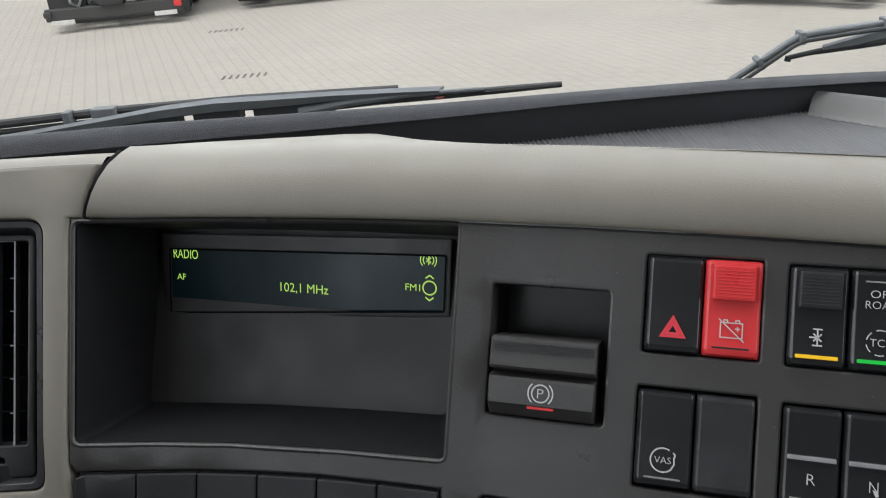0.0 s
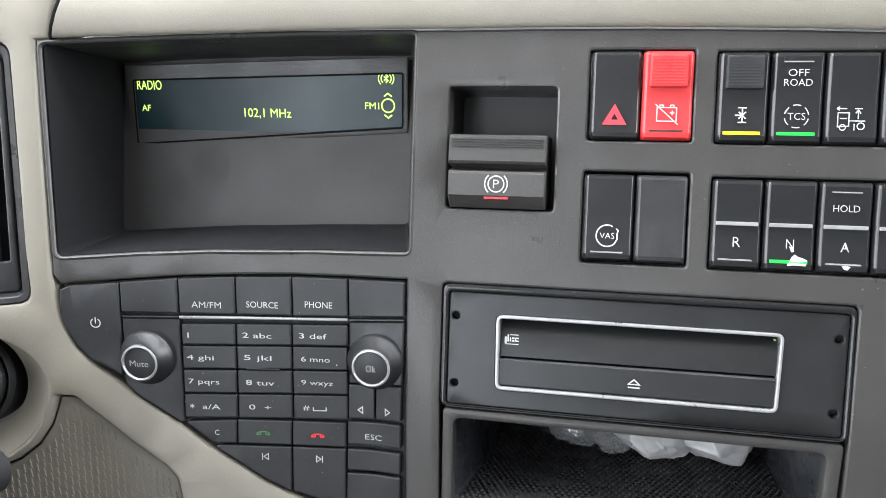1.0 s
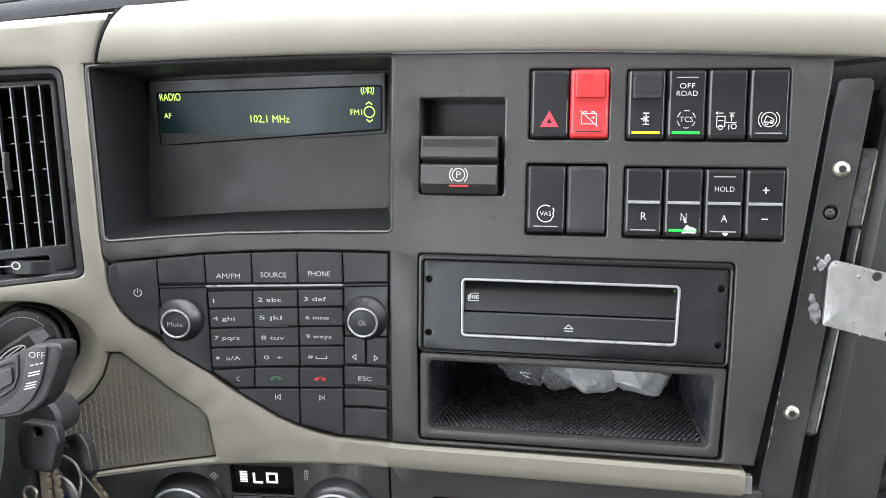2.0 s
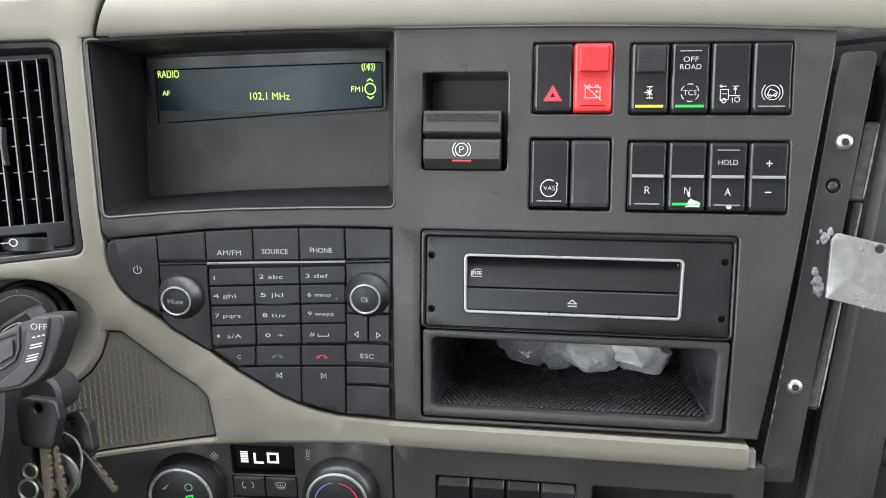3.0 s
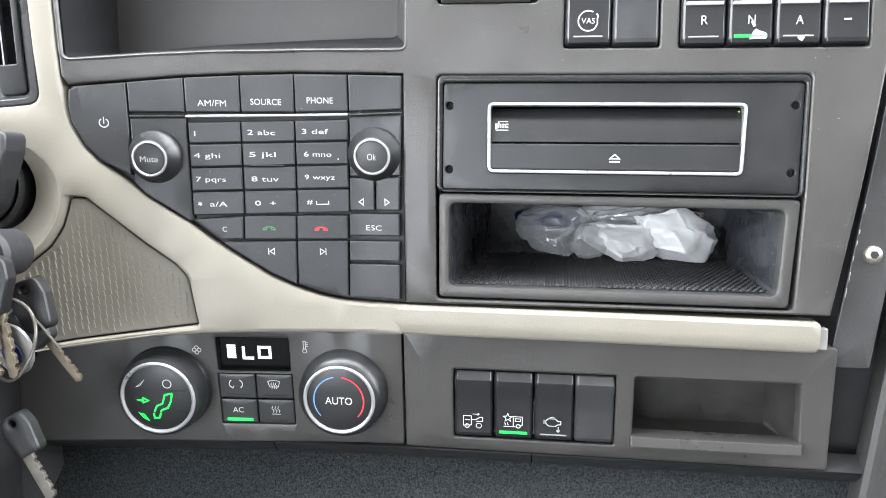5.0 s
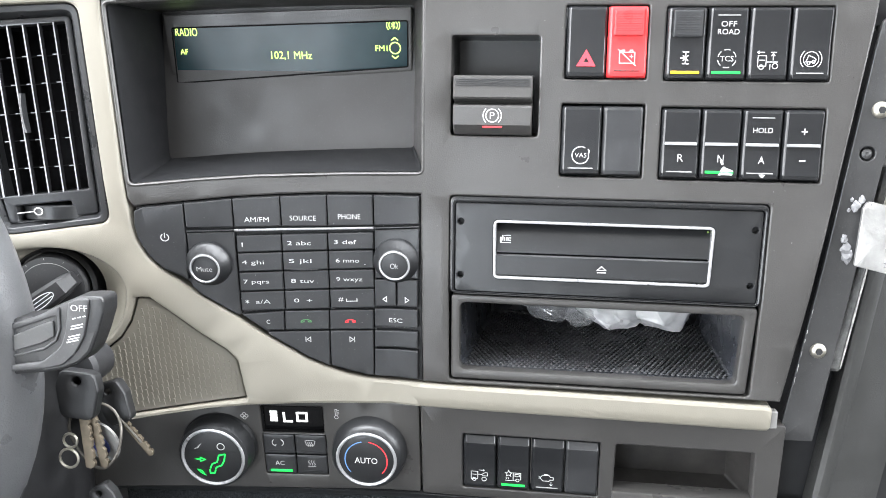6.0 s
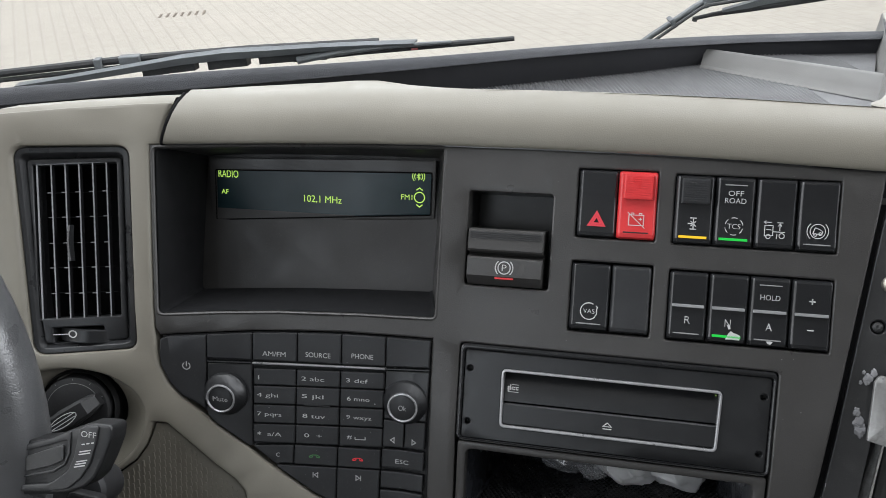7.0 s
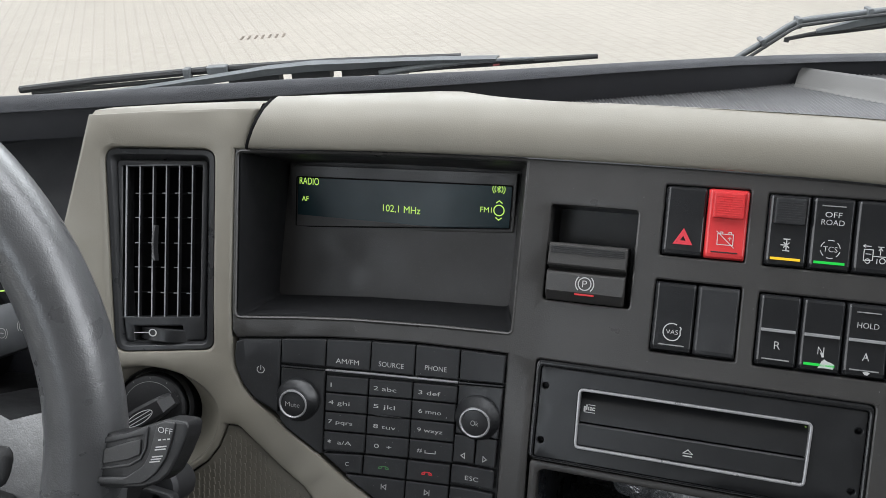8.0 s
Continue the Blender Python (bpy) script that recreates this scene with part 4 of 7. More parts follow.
part("bed", plate(bed, (), surf, 0.0028, 0.004, 0.0004, 0.012), SOOT, pad)


def key(pts, name="button", label="", r=0.0007, proud=-0.0014):
    return part(name, plate(rpoly(pts, r, 3), (), surf, proud, 0.0045, 0.0007, 0.012), KEY, pad, label)


def legend(body, x, z, w, h=0.0026, mat=None, weight=-0.002):
    letters(body, x, z, w, h, pad, mat, surf, -0.0017, weight=weight)


G = 0.00035
topx = [-0.1632, -0.1354, -0.1076, -0.0801, -0.0525, -0.0247]
topz = [0.0098, 0.0126, 0.0142, 0.0152, 0.0153, 0.0149]
botz = [-0.0052, -0.0049, -0.0044, -0.0041, -0.0034, -0.0022]
for i in range(5):
    key([(topx[i] + G, botz[i]), (topx[i + 1] - G, botz[i + 1]), (topx[i + 1] - G, topz[i + 1]), (topx[i] + G, topz[i])])
for body, x, z, w in (("AM/FM", -0.1217, -0.0001, 0.0143), ("SOURCE", -0.0945, 0.0009, 0.0155), ("PHONE", -0.0669, 0.0020, 0.0134)):
    legend(body, x, z, w, 0.0031, weight=-0.003)
part("silver_line", plate([(-0.1352, -0.0075), (-0.1076, -0.0068), (-0.0801, -0.0062), (-0.0529, -0.0056), (-0.0529, -0.0043), (-0.0801, -0.0050), (-0.1076, -0.0055), (-0.1352, -0.0062)], (), surf, -0.0016, 0.003, 0.0002, 0.02), SILVER, pad, "bright silver line")
for xa, xb, za, zb in ((-0.1628, -0.1358, -0.0078, -0.0072), (-0.0523, -0.0250, -0.0055, -0.0042)):
    part("edge_rib", plate([(xa, za), (xb, zb), (xb, zb + 0.0009), (xa, za + 0.0009)], (), surf, -0.0014, 0.003, 0.0002), KEY, pad)
# power key, and the bays in which the two knobs stand
key([(-0.1640, -0.0378), (-0.1637, 0.0096), (-0.1865, 0.0074), (-0.1908, 0.0055), (-0.1916, -0.0035), (-0.1905, -0.0115), (-0.1855, -0.0222), (-0.178, -0.0305)], "power_button")
part("power_mark", ribbon([arc(-0.1752, -0.0109, 0.0022, 120, 420, 20), [(-0.1752, -0.0112), (-0.1752, -0.0080)]], 0.0005, surf, -0.0017), ICON, pad)
key([(-0.1630, -0.0083), (-0.1358, -0.0076), (-0.1352, -0.0608), (-0.1374, -0.0614), (-0.158, -0.0475), (-0.1632, -0.0418)], "knob_bay", proud=-0.0008)
key([(-0.0523, -0.0062), (-0.0250, -0.0048), (-0.0258, -0.0366), (-0.0528, -0.0372)], "knob_bay", proud=-0.0008)
cols = [-0.1348, -0.1081, -0.0806, -0.0528]
rowz = [-0.0090, -0.0203, -0.0326, -0.0452, -0.0582]
LEG = [["1", "2 abc", "3 def"], ["4 ghi", "5 jkl", "6 mno"], ["7 pqrs", "8 tuv", "9 wxyz"], ["a/A", "0  +", "#"]]
LEGX = [[(-0.1312, 0.0007), (-0.0976, 0.0142), (-0.0700, 0.0136)], [(-0.1258, 0.0132), (-0.0976, 0.0136), (-0.0690, 0.0142)], [(-0.1246, 0.0152), (-0.0968, 0.0140), (-0.0684, 0.0158)], [(-0.1214, 0.0088), (-0.0972, 0.0110), (-0.0741, 0.0032)]]
for j in range(4):
    for i in range(3):
        sl = 0.03
        xa, xb = cols[i] + G - 0.0003 * j * 0.4, cols[i + 1] - G - 0.0003 * j * 0.4
        za, zb = rowz[j + 1] + G, rowz[j] - G
        key([(xa, za + sl * (xa + 0.108)), (xb, za + sl * (xb + 0.108)), (xb, zb + sl * (xb + 0.108)), (xa, zb + sl * (xa + 0.108))])
        x, w = LEGX[j][i]
        zc = (za + zb) / 2 - 0.0004 + sl * (x + 0.108)
        legend(LEG[j][i], x, zc, w, 0.0033 if ("g" in LEG[j][i] or "j" in LEG[j][i] or "p" in LEG[j][i] or "y" in LEG[j][i]) else 0.0026)
part("space_mark", ribbon([[(-0.0706, -0.0505), (-0.0706, -0.0522), (-0.0642, -0.0520), (-0.0642, -0.0503)]], 0.0005, surf, -0.0017), ICON, pad)
part("star_mark", ribbon([[(-0.1309 + 0.0012 * math.cos(radians(a)), -0.0524 + 0.0012 * math.sin(radians(a))), (-0.1309 - 0.0012 * math.cos(radians(a)), -0.0524 - 0.0012 * math.sin(radians(a)))] for a in (90, 30, 150)], 0.0004, surf, -0.0017), ICON, pad)
part("dot_mark", poly([(-0.0588, -0.0284), (-0.0582, -0.0284), (-0.0582, -0.0278), (-0.0588, -0.0278)], surf, -0.0017), ICON, pad)
part("home_rib", plate(rect(-0.1035, -0.0322, -0.0868, -0.0315, 0.0002), (), surf, -0.0019, 0.001, 0.0002), KEY, pad)
key([(-0.1352, -0.0608), (-0.1096, -0.0590), (-0.1099, -0.0714), (-0.1215, -0.0716)])
key([(-0.1089, -0.0588), (-0.0820, -0.0584), (-0.0823, -0.0712), (-0.1092, -0.0714)])
key([(-0.0813, -0.0583), (-0.0545, -0.0580), (-0.0547, -0.0709), (-0.0816, -0.0712)])
legend("C", -0.1192, -0.0659, 0.0022, 0.0027)
for x, mat, up in ((-0.0961, GREEN_INK, 1), (-0.0687, RED_INK, -1)):
    part("handset_mark", ribbon([[(x - 0.0032, -0.0664), (x - 0.0030, -0.0654), (x - 0.0014, -0.0646), (x + 0.0014, -0.0645), (x + 0.0030, -0.0653), (x + 0.0032, -0.0663)],
                                 [(x - 0.0030, -0.0662), (x - 0.0014, -0.0660), (x - 0.0011, -0.0651)], [(x + 0.0030, -0.0661), (x + 0.0014, -0.0660), (x + 0.0011, -0.0651)]], 0.0006, surf, -0.0017), mat, pad)
key([(-0.1200, -0.0728), (-0.0824, -0.0722), (-0.0828, -0.0962), (-0.0962, -0.0898), (-0.1198, -0.0742)], r=0.0004)
key([(-0.0817, -0.0721), (-0.0549, -0.0717), (-0.0553, -0.1026), (-0.0598, -0.1022), (-0.0820, -0.0958)])
for x, d in ((-0.0953, -1), (-0.0682, 1)):
    part("skip_mark", ribbon([[(x - d * 0.0014, -0.0762), (x - d * 0.0014, -0.0794), (x + d * 0.0009, -0.0778), (x - d * 0.0014, -0.0762)], [(x + d * 0.0016, -0.0760), (x + d * 0.0016, -0.0796)]], 0.00045, surf, -0.0017), ICON, pad)
key([(-0.0531, -0.0555), (-0.0400, -0.0552), (-0.0398, -0.0378), (-0.0529, -0.0378)])
key([(-0.0393, -0.0552), (-0.0263, -0.0549), (-0.0260, -0.0372), (-0.0391, -0.0375)])
for x, d in ((-0.0469, -1), (-0.0331, 1)):
    part("arrow_mark", ribbon([[(x - d * 0.001, -0.0489), (x - d * 0.001, -0.0523), (x + d * 0.0013, -0.0506), (x - d * 0.001, -0.0489)]], 0.0005, surf, -0.0017), ICON, pad)
key([(-0.0538, -0.0690), (-0.0264, -0.0688), (-0.0264, -0.0567), (-0.0536, -0.0570)])
legend("ESC", -0.0405, -0.0645, 0.0086, 0.0028)
key([(-0.0541, -0.0828), (-0.0266, -0.0825), (-0.0265, -0.0715), (-0.0540, -0.0717)])
key([(-0.0547, -0.1029), (-0.0268, -0.1036), (-0.0266, -0.0842), (-0.0543, -0.0844)])


def turn_knob(x, z, f, lean, tall, r0, r1, r_cap, word, w, parent, word_h=0.0032):
    m = pose(x, f(x, z), z, 10, 0, lean)
    kn = part("knob", lathe([(r0, 0.002), (r0, -0.002), (r0 - 0.0006, -tall * 0.35), (r1 + 0.0008, -tall * 0.75), (r1, -tall), (r1 - 0.0004, -tall - 0.0004)], 44, m=m), BLACK, parent, "black rubbery turning knob")
    part("knob_ring", lathe([(r1 - 0.0003, -tall), (r1 - 0.0006, -tall - 0.0007), (r_cap + 0.0007, -tall - 0.0009), (r_cap + 0.0002, -tall - 0.0003), (r_cap + 0.0001, -tall + 0.001)], 44, m=m), SILVER, kn, "silver ring")
    cap = part("knob_cap", lathe([(r_cap, -tall + 0.001), (r_cap, -tall - 0.0002), (r_cap * 0.8, -tall - 0.0005), (0, -tall - 0.0007)], 44, m=m), KEY, kn)
    if word:
        ob = letters(word, 0, 0, w, word_h, cap, None, flat, -tall - 0.0009)
        ob.matrix_local = m
    return kn, m


turn_knob(-0.1519, -0.0276, surf, 6, 0.0092, 0.0140, 0.0097, 0.0077, "Mute", 0.0094, pad, 0.0030)
turn_knob(-0.0394, -0.0252, surf, 3, 0.0098, 0.0142, 0.0100, 0.0080, "Ok", 0.0048, pad, 0.0034)

# ---- parking brake lever ----
brake = thing("parking_brake_lever", "dark parking brake lever with a P symbol in a recess", "brake lever")
lp = dense(clean(BRAKE), 0.01)
bm = loft([[(p[0], 0.0125, p[1]) for p in lp], [(p[0] * 0.97 + 0.0006, 0.034, p[1] * 0.97 + 0.0024) for p in lp]])
bm.faces.new([bm.verts.new((p[0] * 0.97 + 0.0006, 0.034, p[1] * 0.97 + 0.0024)) for p in lp])
part("recess", bm, BLACK, brake)
prof = [(0.02, 0.0868), (-0.0005, 0.0862), (-0.0022, 0.0850), (-0.0034, 0.0740), (-0.0026, 0.0728), (0.004, 0.0716), (0.006, 0.0706), (0.0008, 0.0698), (-0.0022, 0.0692), (-0.0026, 0.0680), (-0.0024, 0.0580), (0.0005, 0.0545), (0.004, 0.0520), (0.02, 0.0520)]
prof = [(y - 0.0025 if y < 0.01 else y, z) for y, z in prof]
bm = loft([[(-0.0050, y + 0.001, z) for y, z in prof], [(-0.0044, y, z) for y, z in prof], [(0.0402, y, z) for y, z in prof], [(0.0408, y + 0.001, z) for y, z in prof]], True)
lever = part("lever", bm, PANEL, brake, "dark lever with a ribbed lip")
for i in range(4):
    part("grip_rib", box(-0.0035, -0.0055 - 0.0001 * i, 0.0838 - i * 0.0011, 0.0393, -0.0043, 0.0843 - i * 0.0011, 0.00015), KEY, lever)
px, pz = 0.0181, 0.0634
part("brake_mark", ribbon([ring(px, pz, 0.0037), arc(px, pz, 0.0053, -48, 48, 10), arc(px, pz, 0.0053, 132, 228, 10)], 0.0006, flat, -0.0054), ICON, lever)
letters("P", px, pz, 0.0027, 0.0039, lever, None, flat, -0.0054)
part("brake_light", box(0.0125, -0.0049, 0.0564, 0.0238, -0.002, 0.0574, 0.0002), LED_RED, lever, "lit red bar")

# ---- rocker switches ----
def rocker(cx, cz, label, m=None, w=0.0219, h=0.0398, mid=False, cap=None, body=None, led=None, led_x=(0, 0.0155), slit=False, top_slit=False, slope=False, words=(), strokes=(), stroke_mat=None, strokes_w=0.00043, fills=()):
    sw = thing("rocker_switch", label, "switch", P @ pose(cx, 0, cz) if m is None else m, "dash rocker switches")
    a, b = w / 2 - 0.0003, h / 2 - 0.0002
    base = body or ROCK
    part("housing", plate(rect(-w / 2 + 0.0001, -h / 2, w / 2 - 0.0001, h / 2, 0.001), (), flat, 0.0045, 0.006, 0.0004), SOOT, sw)
    # the rocker: a shallow hollow face, higher at its ends
    prof = [(0.006, b), (0.0002, b), (-0.0012, b - 0.0007), (-0.0016, b - 0.0020 if not slope else b - 0.0055), (-0.0011, b * 0.4), (-0.0009, 0.0), (-0.0012, -b * 0.5), (-0.0018, -b + 0.0030), (-0.0014, -b + 0.0011), (0.0002, -b), (0.006, -b)]
    if slope:
        prof[1], prof[2] = (0.0026, b), (0.0014, b - 0.0004)
        prof[3:4] = [(-0.0008, b - 0.0036), (-0.0016, b - 0.0044), (-0.0016, b - 0.0060)]
    rows = []
    for x, dy, sh in ((-a, 0.0018, 0.0004), (-a + 0.0006, 0.0009, 0.0002), (-a + 0.0013, 0.0003, 0.0001), (-a + 0.0020, 0.0, 0), (a - 0.0013, 0.0, 0), (a - 0.0005, 0.0006, 0.0001), (a, 0.0020, 0.0004)):
        rows.append([(x, y + dy, z * (1 - sh / b)) for y, z in prof])
    rk = part("rocker", loft(rows, True), base, sw)
    F = -0.0021
    if mid:
        part("centre_bar", box(-a + 0.0020, -0.0026, -0.0006, a - 0.0016, 0.0, 0.0011, 0.0003), SILVER, rk, "silver bar")
    if cap is not None:
        bm = box(-a + 0.0030, -0.0040, 0.0035, a - 0.0025, 0.0, b - 0.0018, 0.0009)
        cp = part("catch", bm, cap, rk)
        for i in range(9):
            part("catch_rib", box(-a + 0.0042, -0.00415, 0.0048 + i * 0.0013, a - 0.0037, -0.0036, 0.0053 + i * 0.0013, 0.0002), cap, cp)
    if led is not None:
        part("indicator", box(led_x[0] - led_x[1] / 2, F - 0.0001, -0.0163, led_x[0] + led_x[1] / 2, 0, -0.0149, 0.0002), led, rk, "lit indicator bar")
    if slit:
        part("indicator", box(-0.0072, F + 0.0001, -0.0161, 0.0072, 0, -0.0154, 0.0001), ICON_DIM if body is None else SOOT, rk)
    if top_slit:
        part("indicator", box(-0.0060, F + 0.0002, 0.0150, 0.0060, 0, 0.0156, 0.0001), ICON_DIM, rk)
    for body_text, x, z, tw, th in words:
        letters(body_text, x, z, tw, th, rk, None, flat, F)
    if strokes:
        part("symbol", ribbon(strokes, strokes_w, flat, F, s=0.001), stroke_mat or ICON, rk)
    for pts in fills:
        part("wear_mark", poly(pts, flat, F - 0.0001, s=0.001), ICON, rk, "scraped bright patch")
    return sw


def tri(cx, cz, r):
    p = [(cx + r * math.cos(radians(a)), cz + r * math.sin(radians(a))) for a in (90, 210, 330)]
    return p + [p[0]]


rocker(0.0705, 0.10505, "black hazard light switch with a red double triangle", w=0.0228, strokes=[tri(0, -10.2, 5.2), tri(0, -10.2, 2.9)], stroke_mat=ICON_RED, strokes_w=0.0011)
rocker(0.0932, 0.10505, "red battery isolator switch with a ribbed catch", w=0.0226, body=RED, cap=RED, slit=True,
       strokes=[[(-4.2, -11.5), (-4.2, -5.5), (4.2, -5.5), (4.2, -11.5), (-4.2, -11.5)], [(-3, -5.5), (-3, -4.4), (-1.6, -4.4), (-1.6, -5.5)], [(1.6, -5.5), (1.6, -4.4), (3, -4.4), (3, -5.5)], [(-5, -4), (5, -13)], [(1.4, -7.8), (3.4, -7.8)], [(2.4, -6.8), (2.4, -8.8)]])
rocker(0.1252, 0.10435, "black axle lock switch with ribbed catch and lit amber bar", cap=KEY, led=LED_AMBER,
       strokes=[[(-1.8, -4.6), (1.8, -4.6)], [(-1.8, -11), (1.8, -11)], [(0, -4.6), (0, -11)], [(-1.5, -6.4), (1.5, -9.4)], [(1.5, -6.4), (-1.5, -9.4)], [(-3.0, -7.9), (-0.6, -7.9)]], strokes_w=0.0006)
tc = [arc(0, -8.1, 4.9, a, a + 38, 6) for a in range(10, 370, 60)]
rocker(0.1474, 0.10435, "black traction control switch lettered off road, lit green bar", led=LED_GREEN, top_slit=True,
       words=[("OFF", 0, 0.0106, 0.0083, 0.0029), ("ROAD", 0, 0.0064, 0.0115, 0.0029), ("TCS", 0, -0.0081, 0.0072, 0.0029)], strokes=tc)
rocker(0.1696, 0.10435, "black chassis height switch with a white truck symbol",
       strokes=[[(-5.6, -12.4), (-5.6, -6.4), (-1.2, -6.4), (-1.2, -12.0), (-5.6, -12.4)], [(-4.8, -8.8), (-2, -8.8)], ring(-3.6, -12.6, 1.2, 14), ring(3.6, -12.0, 1.4, 14), [(-1, -9.8), (5.2, -9.8)], [(-6.2, -4.6), (-2.2, -4.6)], [(-6.2, -4.6), (-5, -3.8)], [(-6.2, -4.6), (-5, -5.4)],
                [(2.4, -9), (2.4, -5.4)], [(1.4, -6.6), (2.4, -5.2), (3.4, -6.6)], [(0.9, -4.6), (4, -4.6)], [(1, -13.8), (1, -11)]])
rocker(0.1919, 0.10435, "black hill start brake switch with a white ringed truck symbol", slit=True,
       strokes=[ring(0, -8.2, 4.0), arc(0, -8.2, 5.6, -48, 48, 10), arc(0, -8.2, 5.6, 132, 228, 10), [(-2.6, -9.6), (-1.4, -6.2), (1.2, -7.2), (2.6, -8.2), (2.2, -9.8), (-2.6, -9.6)], ring(-1.2, -10.2, 0.8, 10), ring(1.4, -9.6, 0.8, 10)])
rocker(0.0696, 0.0496, "black call switch with a ringed white legend", w=0.0232, slit=True, strokes=[arc(0, -8.2, 4.9, 60, 320, 24), [(3.6, -11.2), (4.6, -9.6), (4.4, -7.2), (4.9, -5.8), (4.0, -4.8)]], words=[("VAS", 0, -0.0082, 0.0066, 0.0026)], strokes_w=0.0006)
rocker(0.0929, 0.0496, "plain black blank switch cover", w=0.0230, body=KEY)
rocker(0.1254, 0.0488, "black gear selector switch lettered R with a silver bar", mid=True, slit=True, words=[("R", 0.0003, -0.0078, 0.0031, 0.0042)])
rocker(0.1476, 0.0488, "black gear selector switch lettered N with a lit green bar", mid=True, led=LED_GREEN, words=[("N", 0.0003, -0.0078, 0.0032, 0.0042)],
       fills=[[(1.2, -13.4), (2.4, -12.2), (3.8, -13.2), (5.6, -13.6), (7.6, -14.6), (7.2, -17.2), (3, -17.0), (-0.6, -17.3), (0.4, -15.2)], [(-0.2, -8.6), (1.8, -9.6), (2.2, -11.0), (1.0, -11.4)]])
rocker(0.1698, 0.0488, "black gear switch lettered A and hold, worn at its foot", mid=True, slit=True, top_slit=True, words=[("HOLD", 0, 0.0084, 0.0106, 0.0029), ("A", 0.0003, -0.0082, 0.0034, 0.0042)],
       fills=[[(-0.6, -16.4), (1.6, -16.2), (3.0, -16.6), (1.8, -18.2), (0.4, -17.8)], [(0.2, -7), (1.3, -8.2), (0.4, -8.8)]])
rocker(0.1920, 0.0488, "black gear switch with plus and minus marks", mid=True, strokes=[[(-1.7, 8), (1.7, 8)], [(0, 6.3), (0, 9.7)], [(-1.7, -8.2), (1.7, -8.2)]], strokes_w=0.0007)


def lower_m(x):
    return P @ pose(x, low(x, -0.1632) + 0.0004, -0.1632, 11.3)


rocker(0.0127, 0, "black trailer coupling switch with a white symbol", lower_m(0.0127), slope=True,
       strokes=[[(-5.6, -12.4), (-5.6, -6.4), (-1.2, -6.4), (-1.2, -12.0), (-5.6, -12.4)], [(-4.8, -8.8), (-2, -8.8)], ring(-3.6, -12.6, 1.2, 14), ring(3.0, -12.2, 1.5, 14), [(-1, -8.6), (1.4, -8.6), (3.6, -7.0), (5.2, -7.0), (5.2, -9.6), (1.6, -9.6)], [(-0.4, -5.2), (3.2, -5.2)], [(2.4, -4.4), (3.2, -5.2), (2.4, -6.0)]])
rocker(0.0349, 0, "black interior lamp switch with a lit green bar", lower_m(0.0349), slope=True, led=LED_GREEN,
       strokes=[[(0.0, -11.6), (0.0, -5.6), (5.0, -5.6), (5.0, -10.8), (4.2, -10.8)], [(1.2, -6.8), (4.0, -6.8), (4.0, -8.4), (1.2, -8.4), (1.2, -6.8)], ring(2.8, -11.4, 1.1, 14), [(-5.4, -11.8), (1.6, -11.8)],
                [(-3.0 + q * math.cos(radians(a)), -6.4 + q * math.sin(radians(a))) for a, q in ((90, 2.6), (126, 1.1), (162, 2.6), (198, 1.1), (234, 2.6), (270, 1.1), (306, 2.6), (342, 1.1), (18, 2.6), (54, 1.1), (90, 2.6))], [(-4.8, -9.4), (-4.2, -10.8)], [(-3.4, -9.4), (-2.8, -10.8)]])
rocker(0.0571, 0, "black engine service switch with a white engine symbol", lower_m(0.0571), slope=True, slit=True,
       strokes=[[(-4.2, -7.2), (-3, -5.8), (1.2, -5.8), (2.2, -7.2), (4, -7.2), (4, -9.2), (2.2, -9.2), (1.2, -10.2), (-2.8, -10.2), (-4.2, -8.6), (-4.2, -7.2)], [(-5.2, -6.6), (-5.2, -9)], [(-2, -5), (0.6, -5)], [(2.6, -10.6), (2.6, -13.6)], [(1.6, -12.6), (2.6, -13.8), (3.6, -12.6)]])
rocker(0.0790, 0, "plain black blank switch cover in the lower plate", lower_m(0.0790), slope=True, body=KEY)

# ---- disc player ----
cdp = thing("disc_player", "black disc player with a silver framed loading slot", "disc player")
GASKET = surface("glossy_black_frame", (0.009, 0.0093, 0.010), 0.22, mottle=(30, 0.15), rough_var=0.06, dust=0.05)
BEZ = rpoly([(0.0202, -0.0343), (0.1472, -0.0347), (0.1485, 0.0012), (0.0198, 0.0016)], 0.0035, 5)
BEZ_IN = inset(BEZ if area2(BEZ) > 0 else BEZ[::-1], 0.0016)
HOLES = [(0.0, 0.0), (0.171, 0.0), (0.1704, -0.033), (0.0001, -0.0328)]
part("faceplate", plate(rpoly([(-0.0034, -0.0430), (0.1742, -0.0436), (0.1750, 0.0112), (-0.0033, 0.0116)], 0.002), (BEZ, *[ring(x, z, 0.0018, 14)[:-1] for x, z in HOLES]), flat, 0.0012, 0.010, 0.0006, 0.02), BLACK, cdp)
part("gasket", plate(rpoly([(-0.0064, -0.0444), (0.1768, -0.0449), (0.1775, 0.0150), (-0.0064, 0.0154)], 0.004, 6), (rpoly([(-0.0037, -0.0432), (0.1745, -0.0438), (0.1753, 0.0115), (-0.0036, 0.0119)], 0.0022),), flat, -0.0003, 0.01, 0.0011), GASKET, cdp, "glossy black raised frame")
for x, z in HOLES:
    part("screw_recess", lathe([(0.0019, 0.001), (0.0018, 0.006), (0.0, 0.006)], 16, m=pose(x, 0, z)), SOOT, cdp)
part("bezel", plate(BEZ, (BEZ_IN,), flat, -0.0004, 0.008, 0.0005, 0.02), SILVER, cdp, "silver frame")
